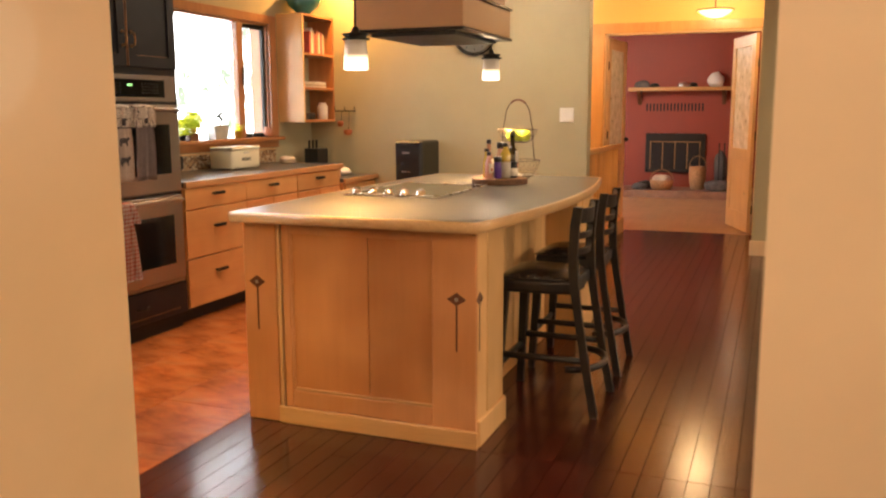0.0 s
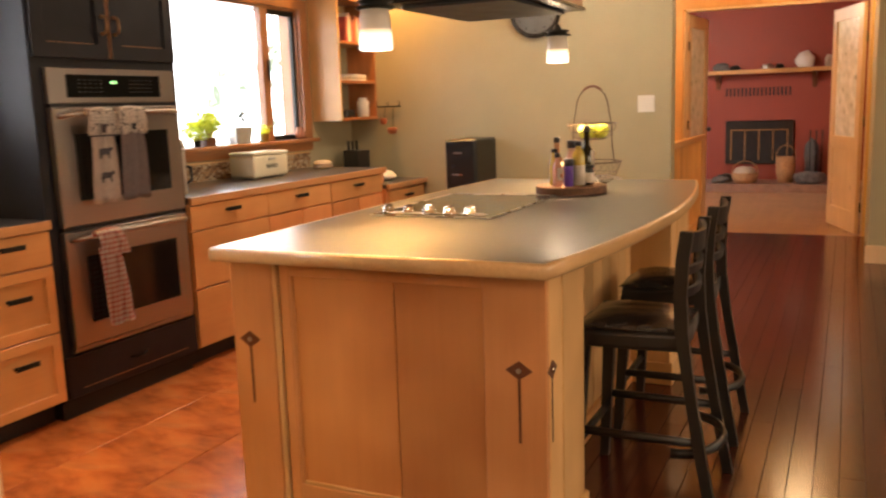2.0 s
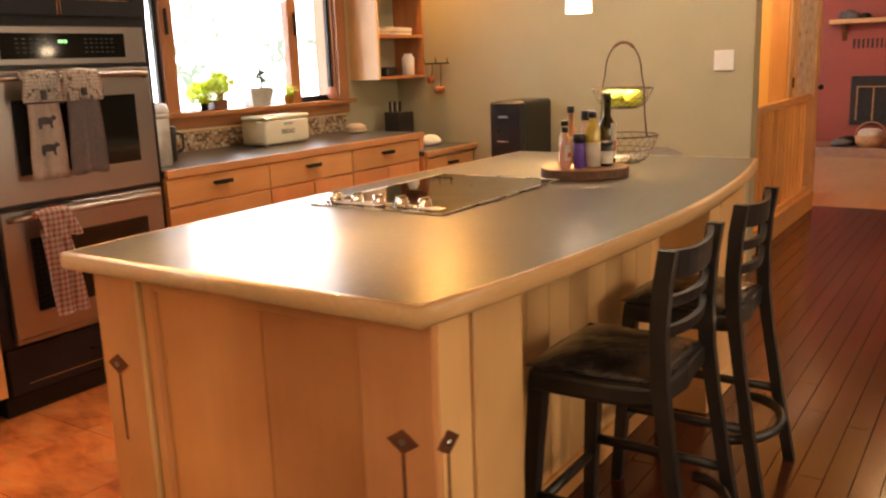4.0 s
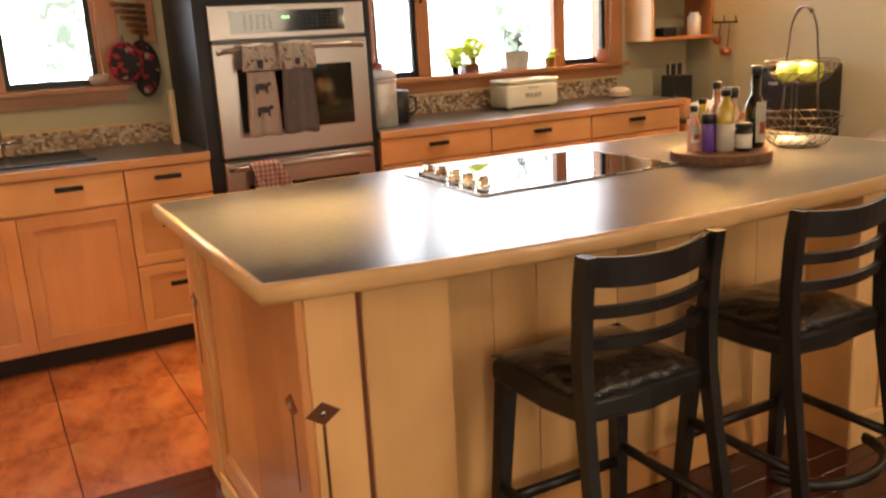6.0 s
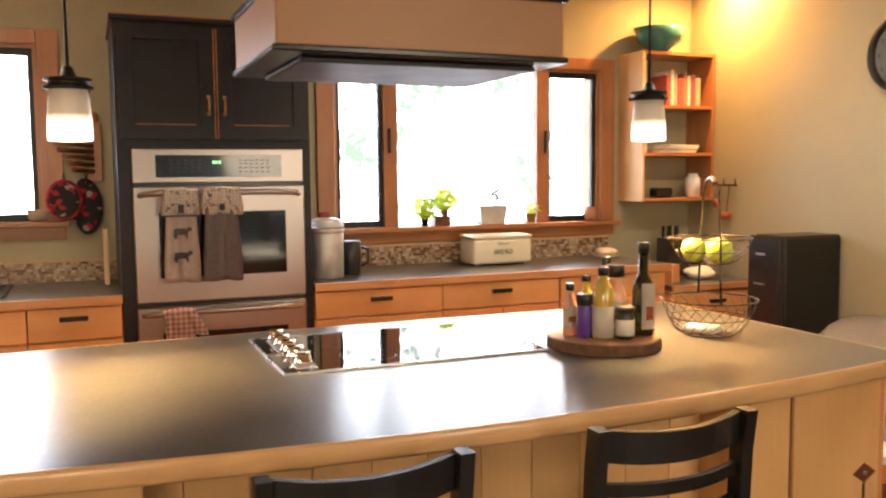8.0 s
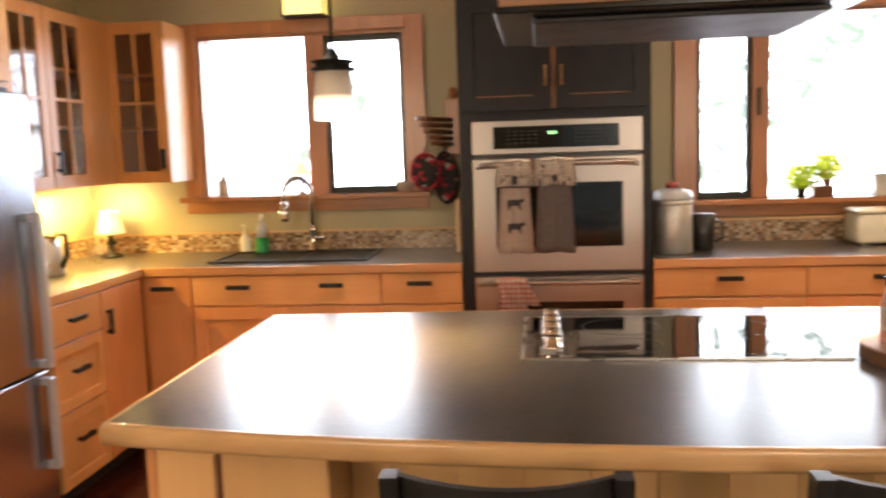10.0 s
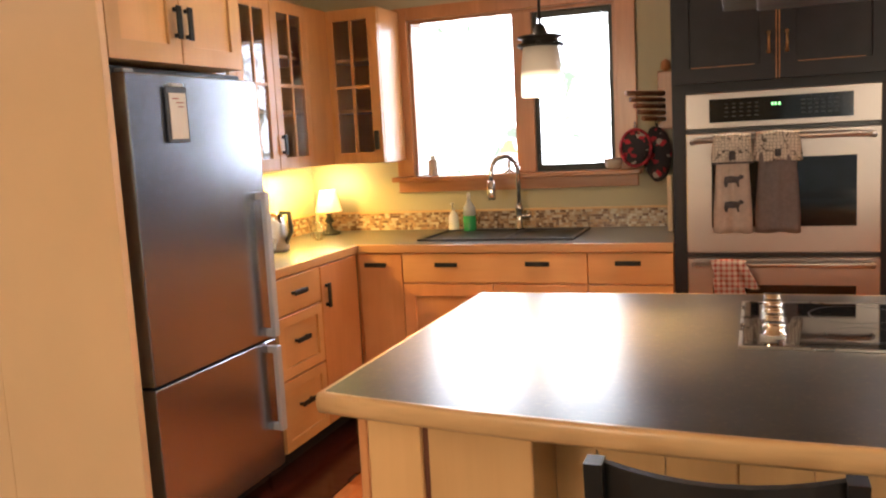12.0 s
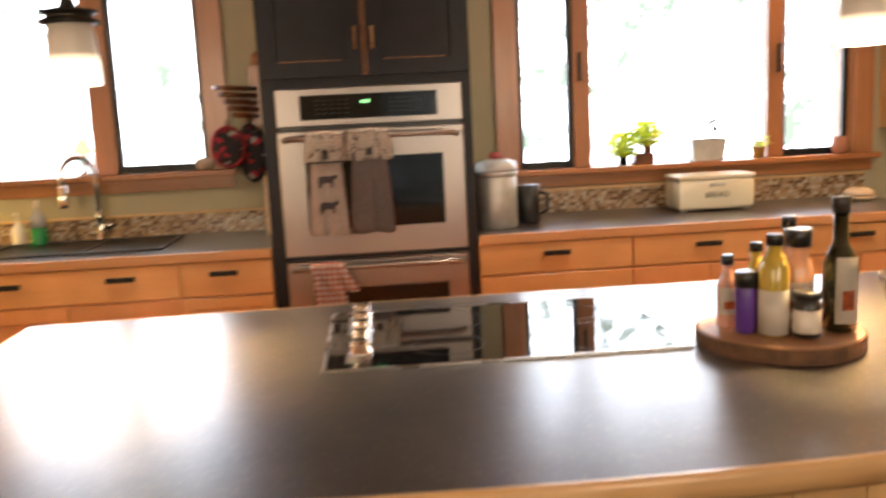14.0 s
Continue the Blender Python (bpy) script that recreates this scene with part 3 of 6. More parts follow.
window("window_2", W2, [(5.265, 5.35), (6.25, 6.335)], "three-light window in reddish fir trim above the counter")

# bright overcast view outside
def backdrop(strength, cover):
    m, nt, b = material("overcast_garden_haze")
    em = nt.nodes.new("ShaderNodeEmission")
    v = coords(nt, (1, 1, 1))
    groves = ramp(nt, noise_tex(nt, v, 0.75, 2.0, 0.5), [(cover, (0, 0, 0)), (cover + 0.09, (1, 1, 1))])
    leaves = ramp(nt, noise_tex(nt, v, 5.0, 8.0, 0.75, 0.6), [(0.46, (1.0, 1.0, 1.0)), (0.54, (0.064, 0.076, 0.055) if strength > 5 else (0.16, 0.22, 0.07))])
    base = mix(nt, groves.outputs["Color"], (1.0, 1.0, 1.0), leaves.outputs["Color"])
    nt.links.new(base, em.inputs["Color"])
    em.inputs["Strength"].default_value = strength
    nt.links.new(em.outputs[0], nt.nodes["Material Output"].inputs["Surface"])
    return m


structure("backdrop", B(-7.12, -7.1, -3.0, 15.5, -0.6, 5.0), backdrop(BACKDROP, 0.43), "bright overcast garden outside", "structure")
structure("backdrop", B(9.0, 9.1, -3.0, 16.0, -0.6, 5.0), backdrop(0.6, 0.30), "leafy garden on the dining side", "structure")
structure("ground", B(3.3, 60, -40, 60, -0.72, -0.6), GRASS, "lawn on the dining side")
structure("ground", B(-60, XW - 0.2, -40, 60, -0.72, -0.6), GRASS, "lawn outside")

# ---------------------------------------------------------------- lamps

def pendant(at, label, first=True):
    x, y, z = at      # underside of the shade
    p = thing("pendant_lamp", label, "lamp", (x, y, z), 8, "pendant lamps over the island")
    part("shade", lathe([(0.050, 0.0), (0.052, 0.004), (0.051, 0.05), (0.047, 0.10), (0.043, 0.128), (0.040, 0.128), (0.044, 0.10), (0.047, 0.05), (0.046, 0.004)], 28), SHADEGLASS, p, "frosted ribbed glass shade with the bulb's glow painted on")
    part("bulb", ball(0.030, (0, 0, 0.042), seg=14, rings=8), SHADEGLOW, p, "lit warm bulb")
    bm = lathe([(0.044, 0.122), (0.058, 0.124), (0.058, 0.130), (0.046, 0.133), (0.046, 0.142), (0.056, 0.144), (0.056, 0.149), (0.02, 0.155), (0.012, 0.175), (0.006, 0.18)], 24)
    part("collar", bm, IRON, p, "dark iron collar")
    for a in (0, 120, 240):
        c, s_ = math.cos(radians(a)) * 0.058, math.sin(radians(a)) * 0.058
        part("knob", ball(0.006, (c, s_, 0.127), seg=8, rings=6), IRON, p)
    part("rod", lathe([(0.004, 0.17), (0.004, H - z - 0.02)], 10), IRON, p, "thin dark hanging rod")
    part("canopy", lathe([(0.055, H - z - 0.022), (0.06, H - z - 0.015), (0.06, H - z - 0.001)], 24), IRON, p)
    point_light("pendant_bulb", (x, y, z - 0.012), PENDANT_W)
    area_light("pendant_glow", (x, y, z - 0.004), 20, 0.085, (1.0, 0.60, 0.22), spread=95)
    return p


pendant((-2.045, 3.67, 1.507), "frosted glass pendant lamp with dark iron collar over the island")
pendant((-1.975, 5.303, 1.516), "frosted glass pendant lamp with dark iron collar beside the oil bottles")


def recessed(at, watts=None, colour=(1.0, 0.79, 0.54)):
    x, y = at
    r = thing("unseen_recessed_light", "round recessed ceiling light, unseen, lit warm", "lamp", (x, y, H), 0, "recessed ceiling lights")
    part("ring", lathe([(0.062, -0.006), (0.085, -0.006), (0.085, -0.001), (0.062, -0.001)], 24), WHITEPLASTIC, r)
    area_light("unseen_recessed_bulb", (x, y, H - 0.012), watts or CAN_W, 0.11, colour)


# Unseen lights, most added to brighten the passage, kitchen and clock wall.
for spot in ((1.5, 3.0), (1.5, 5.4), (-0.1, 0.1), (-1.55, -0.75), (-3.05, 3.0), (-3.05, 5.4), (0.9, 8.2), (-2.3, 6.5)):
    recessed(spot, 24 if spot == (-2.3, 6.5) else 29 if spot[1] < 1 else 8 if spot[0] > 1 else None)
recessed((-3.95, 7.2), 34, (1.0, 0.48, 0.12))


def bowl_lamp(at, watts):
    x, y, z = at
    b = thing("ceiling_lamp", "amber glass bowl ceiling lamp with dark metal rim", "lamp", (x, y, z), 0, "amber bowl lamps")
    part("bowl", lathe([(0.01, -0.075), (0.08, -0.06), (0.14, -0.025), (0.165, 0.0), (0.16, 0.004), (0.13, -0.02), (0.07, -0.05), (0.01, -0.06)], 28), WARMGLOW, b, "lit amber glass bowl")
    part("rim", lathe([(0.160, -0.004), (0.178, 0.0), (0.178, 0.008), (0.160, 0.008)], 28), IRON, b)
    part("finial", ball(0.012, (0, 0, -0.085), seg=8, rings=6), IRON, b)
    part("rod", lathe([(0.006, -0.08), (0.006, H - z - 0.001)], 10), IRON, b)
    point_light("bowl_bulb", (x, y, z + 0.08), watts, (1.0, 0.66, 0.32), 0.16)


bowl_lamp((-0.99, 9.35, 2.30), 46)
bowl_lamp((0.20, 11.2, 2.42), 24)
# Bare unseen lights, added to brighten the fireplace room and stairwell.
point_light("fireplace_room_fill", (-2.6, 12.2, 2.4), 80, (1.0, 0.80, 0.58), 0.15)
point_light("stair_fill", (-2.9, 8.7, 2.3), 75, (1.0, 0.66, 0.32), 0.08)
# Two unseen area lights, added to brighten the island's seating side.
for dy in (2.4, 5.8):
    area_light("dining_side_fill", (2.5, dy, 1.75), 41, 1.25, (1.0, 0.78, 0.50), (-1, 0, -0.30))
# Unseen light without a fixture, added to brighten the pine end wall.
point_light("hall_end_fill", (1.2, 14.5, 2.2), 95, (1.0, 0.74, 0.45), 0.1)
for px in (-3.35, -3.95):
    area_light("under_cabinet_light", (px, 1.84, 1.285), 17, 0.05, (1.0, 0.60, 0.11))


# ---------------------------------------------------------------- cabinets
def handle(parent, at, vertical=False, turned=False, length=0.115):
    """A flat dark bail pull, standing off a front that faces +x."""
    x, y, z = at
    hl = length / 2
    if vertical:
        bm = B(x + 0.018, x + 0.026, y - 0.014, y + 0.014, z - hl, z + hl, 0.003)
        B(x, x + 0.019, y - 0.006, y + 0.006, z - hl + 0.006, z - hl + 0.02, 0, bm)
        B(x, x + 0.019, y - 0.006, y + 0.006, z + hl - 0.02, z + hl - 0.006, 0, bm)
    else:
        bm = B(x + 0.018, x + 0.026, y - hl, y + hl, z - 0.011, z + 0.011, 0.003)
        B(x, x + 0.019, y - hl + 0.006, y - hl + 0.02, z - 0.006, z + 0.006, 0, bm)
        B(x, x + 0.019, y + hl - 0.02, y + hl - 0.006, z - 0.006, z + 0.006, 0, bm)
    return part("handle", bm, IRON, parent, "dark iron pull")


def slab_front(name, parent, y0, y1, z0, z1, mat=None, label="", x=0.0):
    return part(name, B(x + 0.001, x + 0.020, y0 + 0.002, y1 - 0.002, z0 + 0.002, z1 - 0.002, 0.003), mat or MAPLE_Y, parent, label)


def ring_frame(x0, x1, y0, y1, z0, z1, sy, sz):
    """A mitred rectangular frame in one piece, facing +x."""
    bm = bmesh.new()
    loops = []
    for x, e in ((x0, 0.0), (x1 - 0.0015, 0.0), (x1, 0.0015)):
        loops.append([bm.verts.new((x, y, z)) for y, z in ((y0 + e, z0 + e), (y1 - e, z0 + e), (y1 - e, z1 - e), (y0 + e, z1 - e))])
    for x, e in ((x1, 0.0015), (x1 - 0.0015, 0.0), (x0, 0.0)):
        loops.append([bm.verts.new((x, y, z)) for y, z in ((y0 + sy - e, z0 + sz - e), (y1 - sy + e, z0 + sz - e), (y1 - sy + e, z1 - sz + e), (y0 + sy - e, z1 - sz + e))])
    for a, b in zip(loops, loops[1:] + loops[:1]):
        for k in range(4):
            bm.faces.new((a[k], a[(k + 1) % 4], b[(k + 1) % 4], b[k]))
    return bm


def shaker_front(name, parent, y0, y1, z0, z1, mat=None, stile=0.06, x=0.0, label=""):
    m = mat or MAPLE
    y0, y1, z0, z1 = y0 + 0.002, y1 - 0.002, z0 + 0.002, z1 - 0.002
    door = part(name, ring_frame(x + 0.001, x + 0.020, y0, y1, z0, z1, stile, stile), m, parent, label)
    part("panel", B(x + 0.001, x + 0.010, y0 + stile, y1 - stile, z0 + stile, z1 - stile), m, door)
    return door


def base_cabinet(label, at, rz, w, fronts, depth=0.60, top=0.868, group="base cabinets"):
    """Local frame: front in the plane x = 0 facing +x, from y = 0 to w."""
    c = thing("base_cabinet", label, "cabinet", at, rz, group)
    part("body", B(-depth, 0.0, 0.001, w - 0.001, 0.10, top), MAPLE, c)
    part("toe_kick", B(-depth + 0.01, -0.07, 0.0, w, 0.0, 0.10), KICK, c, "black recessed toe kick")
    for f in fronts:
        kind, y0, y1, z0, z1, pulls = f
        if kind == "drawer":
            d = slab_front("drawer_front", c, y0, y1, z0, z1)
        elif kind == "shaker_drawer":
            d = shaker_front("drawer_front", c, y0, y1, z0, z1, MAPLE_Y, 0.045)
        elif kind == "slab_door":
            d = slab_front("door", c, y0, y1, z0, z1, MAPLE)
        else:
            d = shaker_front("door", c, y0, y1, z0, z1)
        for py, pz, vert in pulls:
            handle(d, (0.020, py, pz), vert)
    return c


Z0, Z1 = 0.105, 0.862
# sink run, from the corner to the ovens
base_cabinet("narrow maple base cabinet with a tall single door", (FRONT, 2.262, 0), 0, 0.258,
             [("slab_door", 0.022, 0.258, Z0, Z1, [(0.12, 0.806, False)])])
base_cabinet("maple sink base cabinet with two shaker doors", (FRONT, 2.52, 0), 0, 0.922,
             [("drawer", 0, 0.922, 0.716, Z1, [(0.237, 0.808, False), (0.69, 0.812, False)]),
              ("door", 0, 0.466, Z0, 0.712, []), ("door", 0.466, 0.922, Z0, 0.712, [])])
base_cabinet("maple base cabinet with a stack of drawers beside the ovens", (FRONT, 3.442, 0), 0, 0.383,
             [("drawer", 0, 0.383, 0.716, Z1, [(0.185, 0.815, False)]),
              ("shaker_drawer", 0, 0.383, 0.42, 0.712, [(0.19, 0.60, False)]),
              ("shaker_drawer", 0, 0.383, Z0, 0.416, [(0.19, 0.32, False)])])
# counter run, from the ovens to the corner
base_cabinet("maple base cabinet with three drawers", (FRONT, 4.69, 0), 0, 0.663,
             [("drawer", 0, 0.663, 0.73, Z1, [(0.33, 0.815, False)]),
              ("drawer", 0, 0.663, 0.42, 0.726, [(0.33, 0.605, False)]),
              ("drawer", 0, 0.663, Z0, 0.416, [(0.33, 0.31, False)])])
for k, y in enumerate((5.353, 6.04)):
    base_cabinet("maple base cabinet with one drawer over two doors", (FRONT, y, 0), 0, 0.687 if k == 0 else 0.70,
                 [("drawer", 0, 0.68, 0.73, Z1, [(0.33, 0.815, False)]),
                  ("slab_door", 0, 0.34, Z0, 0.726, []), ("slab_door", 0.34, 0.68, Z0, 0.726, [])])
base_cabinet("low maple desk cabinet in the corner", (FRONT + 0.02, 6.765, 0), 0, 0.62,
             [("drawer", 0.02, 0.60, 0.60, 0.725, [(0.31, 0.675, False)]), ("slab_door", 0.02, 0.60, Z0, 0.595, [])], top=0.742)

# south run beside the refrigerator, facing +y
base_cabinet("maple base cabinet with three drawers beside the refrigerator", (-2.962, 2.26, 0), 90, 0.398,
             [("drawer", 0.0, 0.394, 0.70, Z1, [(0.18, 0.787, False)]),
              ("shaker_drawer", 0.0, 0.394, 0.42, 0.696, [(0.18, 0.576, False)]),
              ("shaker_drawer", 0.0, 0.394, Z0, 0.416, [(0.18, 0.29, False)])], depth=0.55)
base_cabinet("maple corner base cabinet with a slab door", (-3.36, 2.26, 0), 90, 0.42,
             [("slab_door", 0.0, 0.37, Z0, Z1, [(0.02 + 0.02, 0.72, True)])], depth=0.55)

# worktops with wooden nosings
def worktop(label, poly, z0, z1, nose):
    w = thing("worktop", label, "worktop", (0, 0, 0))
    part("surface", prism(poly, z0, z1), COUNTER, w, "dark slate-look laminate surface")
    for a, b in nose:
        ax = Vector((a[0], a[1]))
        bx = Vector((b[0], b[1]))
        d = (bx - ax).normalized()
        out = Vector((d.y, -d.x)) * 0.022
        bm = prism([tuple(ax), tuple(bx), tuple(bx + out), tuple(ax + out)], z0 - 0.004, z1 + 0.001, bev=0.004)
        part("nosing", bm, NOSE_Y if abs(d.y) > 0.5 else NOSE_X, w, "rounded reddish wood nosing")
    return w


E1 = FRONT + 0.012
worktop("dark slate-look worktop with maple nosing around the sink corner",
        [(XW + 0.002, 1.705), (-2.962, 1.705), (-2.962, 2.262), (E1, 2.262), (E1, 3.826), (XW + 0.002, 3.826)], 0.870, TOP,
        [((E1, 2.29), (E1, 3.826)), ((-2.962, 2.262), (E1 - 0.0, 2.262))])
worktop("dark slate-look worktop with maple nosing under the wide window",
        [(XW + 0.002, 4.69), (E1, 4.69), (E1, 6.762), (XW + 0.002, 6.762)], 0.870, TOP, [((E1, 4.69), (E1, 6.762))])
worktop("lower dark slate-look desk top in the corner",
        [(XW + 0.002, 6.764), (E1 + 0.02, 6.764), (E1 + 0.02, YN - 0.003), (XW + 0.002, YN - 0.003)], 0.744, 0.775, [((E1 + 0.02, 6.764), (E1 + 0.02, YN - 0.003))])

# mosaic splashbacks: thin strips of small glass and stone tiles
MOSAIC = []
for k, c in enumerate(((0.40, 0.30, 0.19), (0.26, 0.16, 0.09), (0.50, 0.42, 0.30), (0.15, 0.085, 0.05), (0.38, 0.24, 0.13))):
    MOSAIC.append(plain("mosaic_%s" % ("sand", "umber", "bone", "coffee", "caramel")[k], c, 0.25, vary=0.12, scale=20, bumpiness=0.02, coat=0.2))


def splashback(label, y0, y1, z0, z1, x, south=False):
    s = thing("splashback", label, "tiles", (0, 0, 0))
    rnd = random.Random(int(y0 * 100))
    if south:
        part("backing", B(y0, y1, x + 0.001, x + 0.004, z0, z1), GROUT, s)
    else:
        part("backing", B(x + 0.001, x + 0.004, y0, y1, z0, z1), GROUT, s)
    bms = [bmesh.new() for _ in MOSAIC]
    rows = 7
    hgt = (z1 - z0) / rows
    for r in range(rows):
        y = y0 + rnd.random() * 0.01
        while y < y1 - 0.008:
            w = rnd.choice((0.013, 0.013, 0.015, 0.024, 0.030))
            e = min(y + w - 0.002, y1)
            k = rnd.randrange(len(MOSAIC))
            d = x + 0.0075 + rnd.random() * 0.0015
            if south:
                B(y, e, x + 0.004, d, z0 + r * hgt + 0.001, z0 + (r + 1) * hgt - 0.001, bm=bms[k])
            else:
                B(x + 0.004, d, y, e, z0 + r * hgt + 0.001, z0 + (r + 1) * hgt - 0.001, bm=bms[k])
            y += w
    for bm, m in zip(bms, MOSAIC):
        tagged(part("mosaic_tiles", bm, m, s, fix=False), kind="stuff")
    cap = B(y0, y1, x + 0.001, x + 0.012, z1, z1 + 0.012, 0.002) if south else B(x + 0.001, x + 0.012, y0, y1, z1, z1 + 0.012, 0.002)
    part("cap_strip", cap, MAPLE_X if south else EDGE, s)


splashback("brown and bone mosaic tile strip behind the sink", 1.72, 3.826, TOP + 0.001, 1.003, XW)
splashback("brown and bone mosaic tile strip under the wide window", 4.69, 6.765, TOP + 0.001, 1.015, XW)
splashback("brown and bone mosaic tile strip on the corner wall", XW + 0.02, -2.97, TOP + 0.001, 1.003, 1.70, True)

# ---------------------------------------------------------------- oven tower
def oven_tower():
    c = thing("oven_cabinet", "tall distressed black cabinet holding a steel double wall oven", "cabinet", (FRONT, 3.828, 0))
    w = 0.857
    part("body", B(-0.625, 0.0, 0, w, 0.085, 2.10), BLACKPAINT, c, "black painted tall cabinet body with worn edges")
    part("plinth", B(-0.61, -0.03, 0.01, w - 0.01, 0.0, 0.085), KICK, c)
    part("crown", B(-0.625, 0.022, -0.012, w + 0.012, 2.10, 2.125, 0.004), BLACKPAINT, c)
    part("crown_edge", B(0.006, 0.0235, -0.0135, w + 0.0135, 2.120, 2.1265, 0.001), WORN, c, "paint rubbed through to wood along the top")
    z0, z1 = 1.585, 2.088
    for a, b, hy in ((0.01, w / 2 - 0.002, w / 2 - 0.035), (w / 2 + 0.002, w - 0.01, w / 2 + 0.035)):
        d = shaker_front("door", c, a, b, z0, z1, BLACKPAINT, 0.065, label="black painted door with worn edges")
        part("worn_edge", B(0.0195, 0.0208, a + 0.075, b - 0.09, z0 + 0.066, z0 + 0.0685), WORN, d)
        inner = b - 0.006 if hy < w / 2 else a + 0.002
        part("worn_edge", B(0.0195, 0.0212, inner, inner + 0.004, z0 + 0.005, z1 - 0.01), WORN, d)
        bm = tube([(0.02, hy, 1.70), (0.045, hy, 1.705), (0.05, hy, 1.735), (0.045, hy, 1.77), (0.02, hy, 1.775)], 0.005)
        ball(0.009, (0.022, hy, 1.70), bm, seg=10, rings=6)
        ball(0.009, (0.022, hy, 1.775), bm, seg=10, rings=6)
        part("handle", bm, BRASSY, d, "antique brass pull")
    d = slab_front("drawer_front", c, 0.012, w - 0.012, 0.10, 0.292, BLACKPAINT, "black painted drawer front")
    part("trim_line", B(0.0195, 0.0207, 0.09, w - 0.09, 0.135, 0.138), WORN, d)
    bm = tube([(0.02, w / 2 - 0.05, 0.20), (0.04, w / 2 - 0.03, 0.195), (0.04, w / 2 + 0.03, 0.195), (0.02, w / 2 + 0.05, 0.20)], 0.005)
    part("handle", bm, IRON, d)

    o = thing("double_wall_oven", "brushed stainless steel double wall oven with a black glass display", "oven", (FRONT, 3.886, 0))
    W = 0.758
    part("body", B(-0.55, 0.0015, 0.02, W - 0.02, 0.31, 1.54), BLACKPLASTIC, o)
    part("control_panel", B(0.002, 0.026, 0, W, 1.393, 1.545, 0.004), STEEL, o, "brushed steel control panel")
    part("display", B(0.0262, 0.0285, 0.098, 0.655, 1.418, 1.517, 0.001), OVENGLASS, o, "black glass display")
    digits = bmesh.new()
    for k, dy in enumerate((0.0, 0.012, 0.027)):
        B(0.0287, 0.0292, 0.345 + dy, 0.353 + dy, 1.479, 1.491, bm=digits)
    part("clock_digits", digits, LEDGREEN, o, "green lit clock digits")
    keys = bmesh.new()
    for y in (0.16, 0.19, 0.22, 0.25, 0.28, 0.46, 0.485, 0.51, 0.535, 0.56, 0.585):
        for z in (1.44, 1.458, 1.476, 1.492):
            B(0.0287, 0.0290, y, y + 0.014, z, z + 0.004, bm=keys)
    tagged(part("key_legends", keys, GREYMARK, o, "faint grey key legends"), kind="stuff")

    def oven_door(z0, z1, wz0, wz1, hz):
        d = part("door", B(0.002, 0.038, 0.0, W, z0, z1, 0.005), STEEL, o, "brushed steel oven door")
        part("window", B(0.0382, 0.0405, 0.105, 0.668, wz0, wz1, 0.001), OVENGLASS, d, "black glass oven window")
        bar = tube([(0.038, 0.028, hz - 0.006), (0.070, 0.045, hz), (0.082, 0.12, hz + 0.004), (0.085, W / 2, hz + 0.006), (0.082, W - 0.12, hz + 0.004), (0.070, W - 0.045, hz), (0.038, W - 0.028, hz - 0.006)], 0.0135, 10)
        part("handle", bar, STEEL, d, "long bowed steel handle")
        return d

    oven_door(0.860, 1.377, 0.972, 1.262, 1.345)
    part("vent_strip", B(0.002, 0.020, 0.01, W - 0.01, 1.379, 1.391), BLACKPLASTIC, o)
    part("vent_strip", B(0.002, 0.020, 0.01, W - 0.01, 0.842, 0.858), BLACKPLASTIC, o)
    oven_door(0.325, 0.840, 0.425, 0.722, 0.812)
    part("bottom_trim", B(0.002, 0.028, 0, W, 0.302, 0.322, 0.003), STEEL, o)
    return c


oven_tower()


def draped_towel(name, label, y0, y1, ztop, zbot, mat, top_mat, band=True, lean=0.0, skew=0.0, narrow=1.0):
    """A hand towel with a gathered top that buttons over the oven handle."""
    t = thing(name, label, "towel", (FRONT, 0, 0), 0, "hanging towels")
    rnd = random.Random(name + str(y0))
    bm = bmesh.new()
    nu, nv = 14, 12
    yc, hw = (y0 + y1) / 2, (y1 - y0) / 2

    def sheet(bm, za, zb, x, wa, wb, amp):
        grid = []
        for j in range(nv + 1):
            v = j / nv
            z = za + (zb - za) * v
            row = []
            for i in range(nu + 1):
                u = i / nu * 2 - 1
                fold = amp * math.sin(u * 7.0 + 1.0 + lean) * (0.35 + 0.65 * v) + amp * 0.5 * math.sin(u * 13 + v * 2)
                w = hw * (wa + (wb - wa) * min(1, v * 1.3))
                row.append(bm.verts.new((x + fold + 0.004 * math.sin(v * 5), yc + u * w + skew * v, z + 0.004 * math.sin(u * 5 + 1))))
            grid.append(row)
        faces = []
        for j in range(nv):
            for i in range(nu):
                f = bm.faces.new((grid[j][i], grid[j][i + 1], grid[j + 1][i + 1], grid[j + 1][i]))
                f.smooth = True
                faces.append(f)
        r = bmesh.ops.solidify(bm, geom=faces, thickness=0.004)

    sheet(bm, ztop - 0.075, zbot, 0.108, 0.8, 1.0, 0.006)
    body = part("towel_body", bm, mat, t)
    bm = bmesh.new()
    sheet(bm, ztop - 0.002, ztop - 0.115, 0.116, 0.92, 1.08, 0.005)
    part("towel_top", bm, top_mat, t, "patterned cloth top with a button")
    bm = tube([(0.098, y0 + 0.006, ztop - 0.012), (0.100, yc, ztop - 0.004), (0.098, y1 - 0.006, ztop - 0.012)], 0.016, 8)
    part("towel_fold", bm, top_mat, t)
    return t, yc, hw


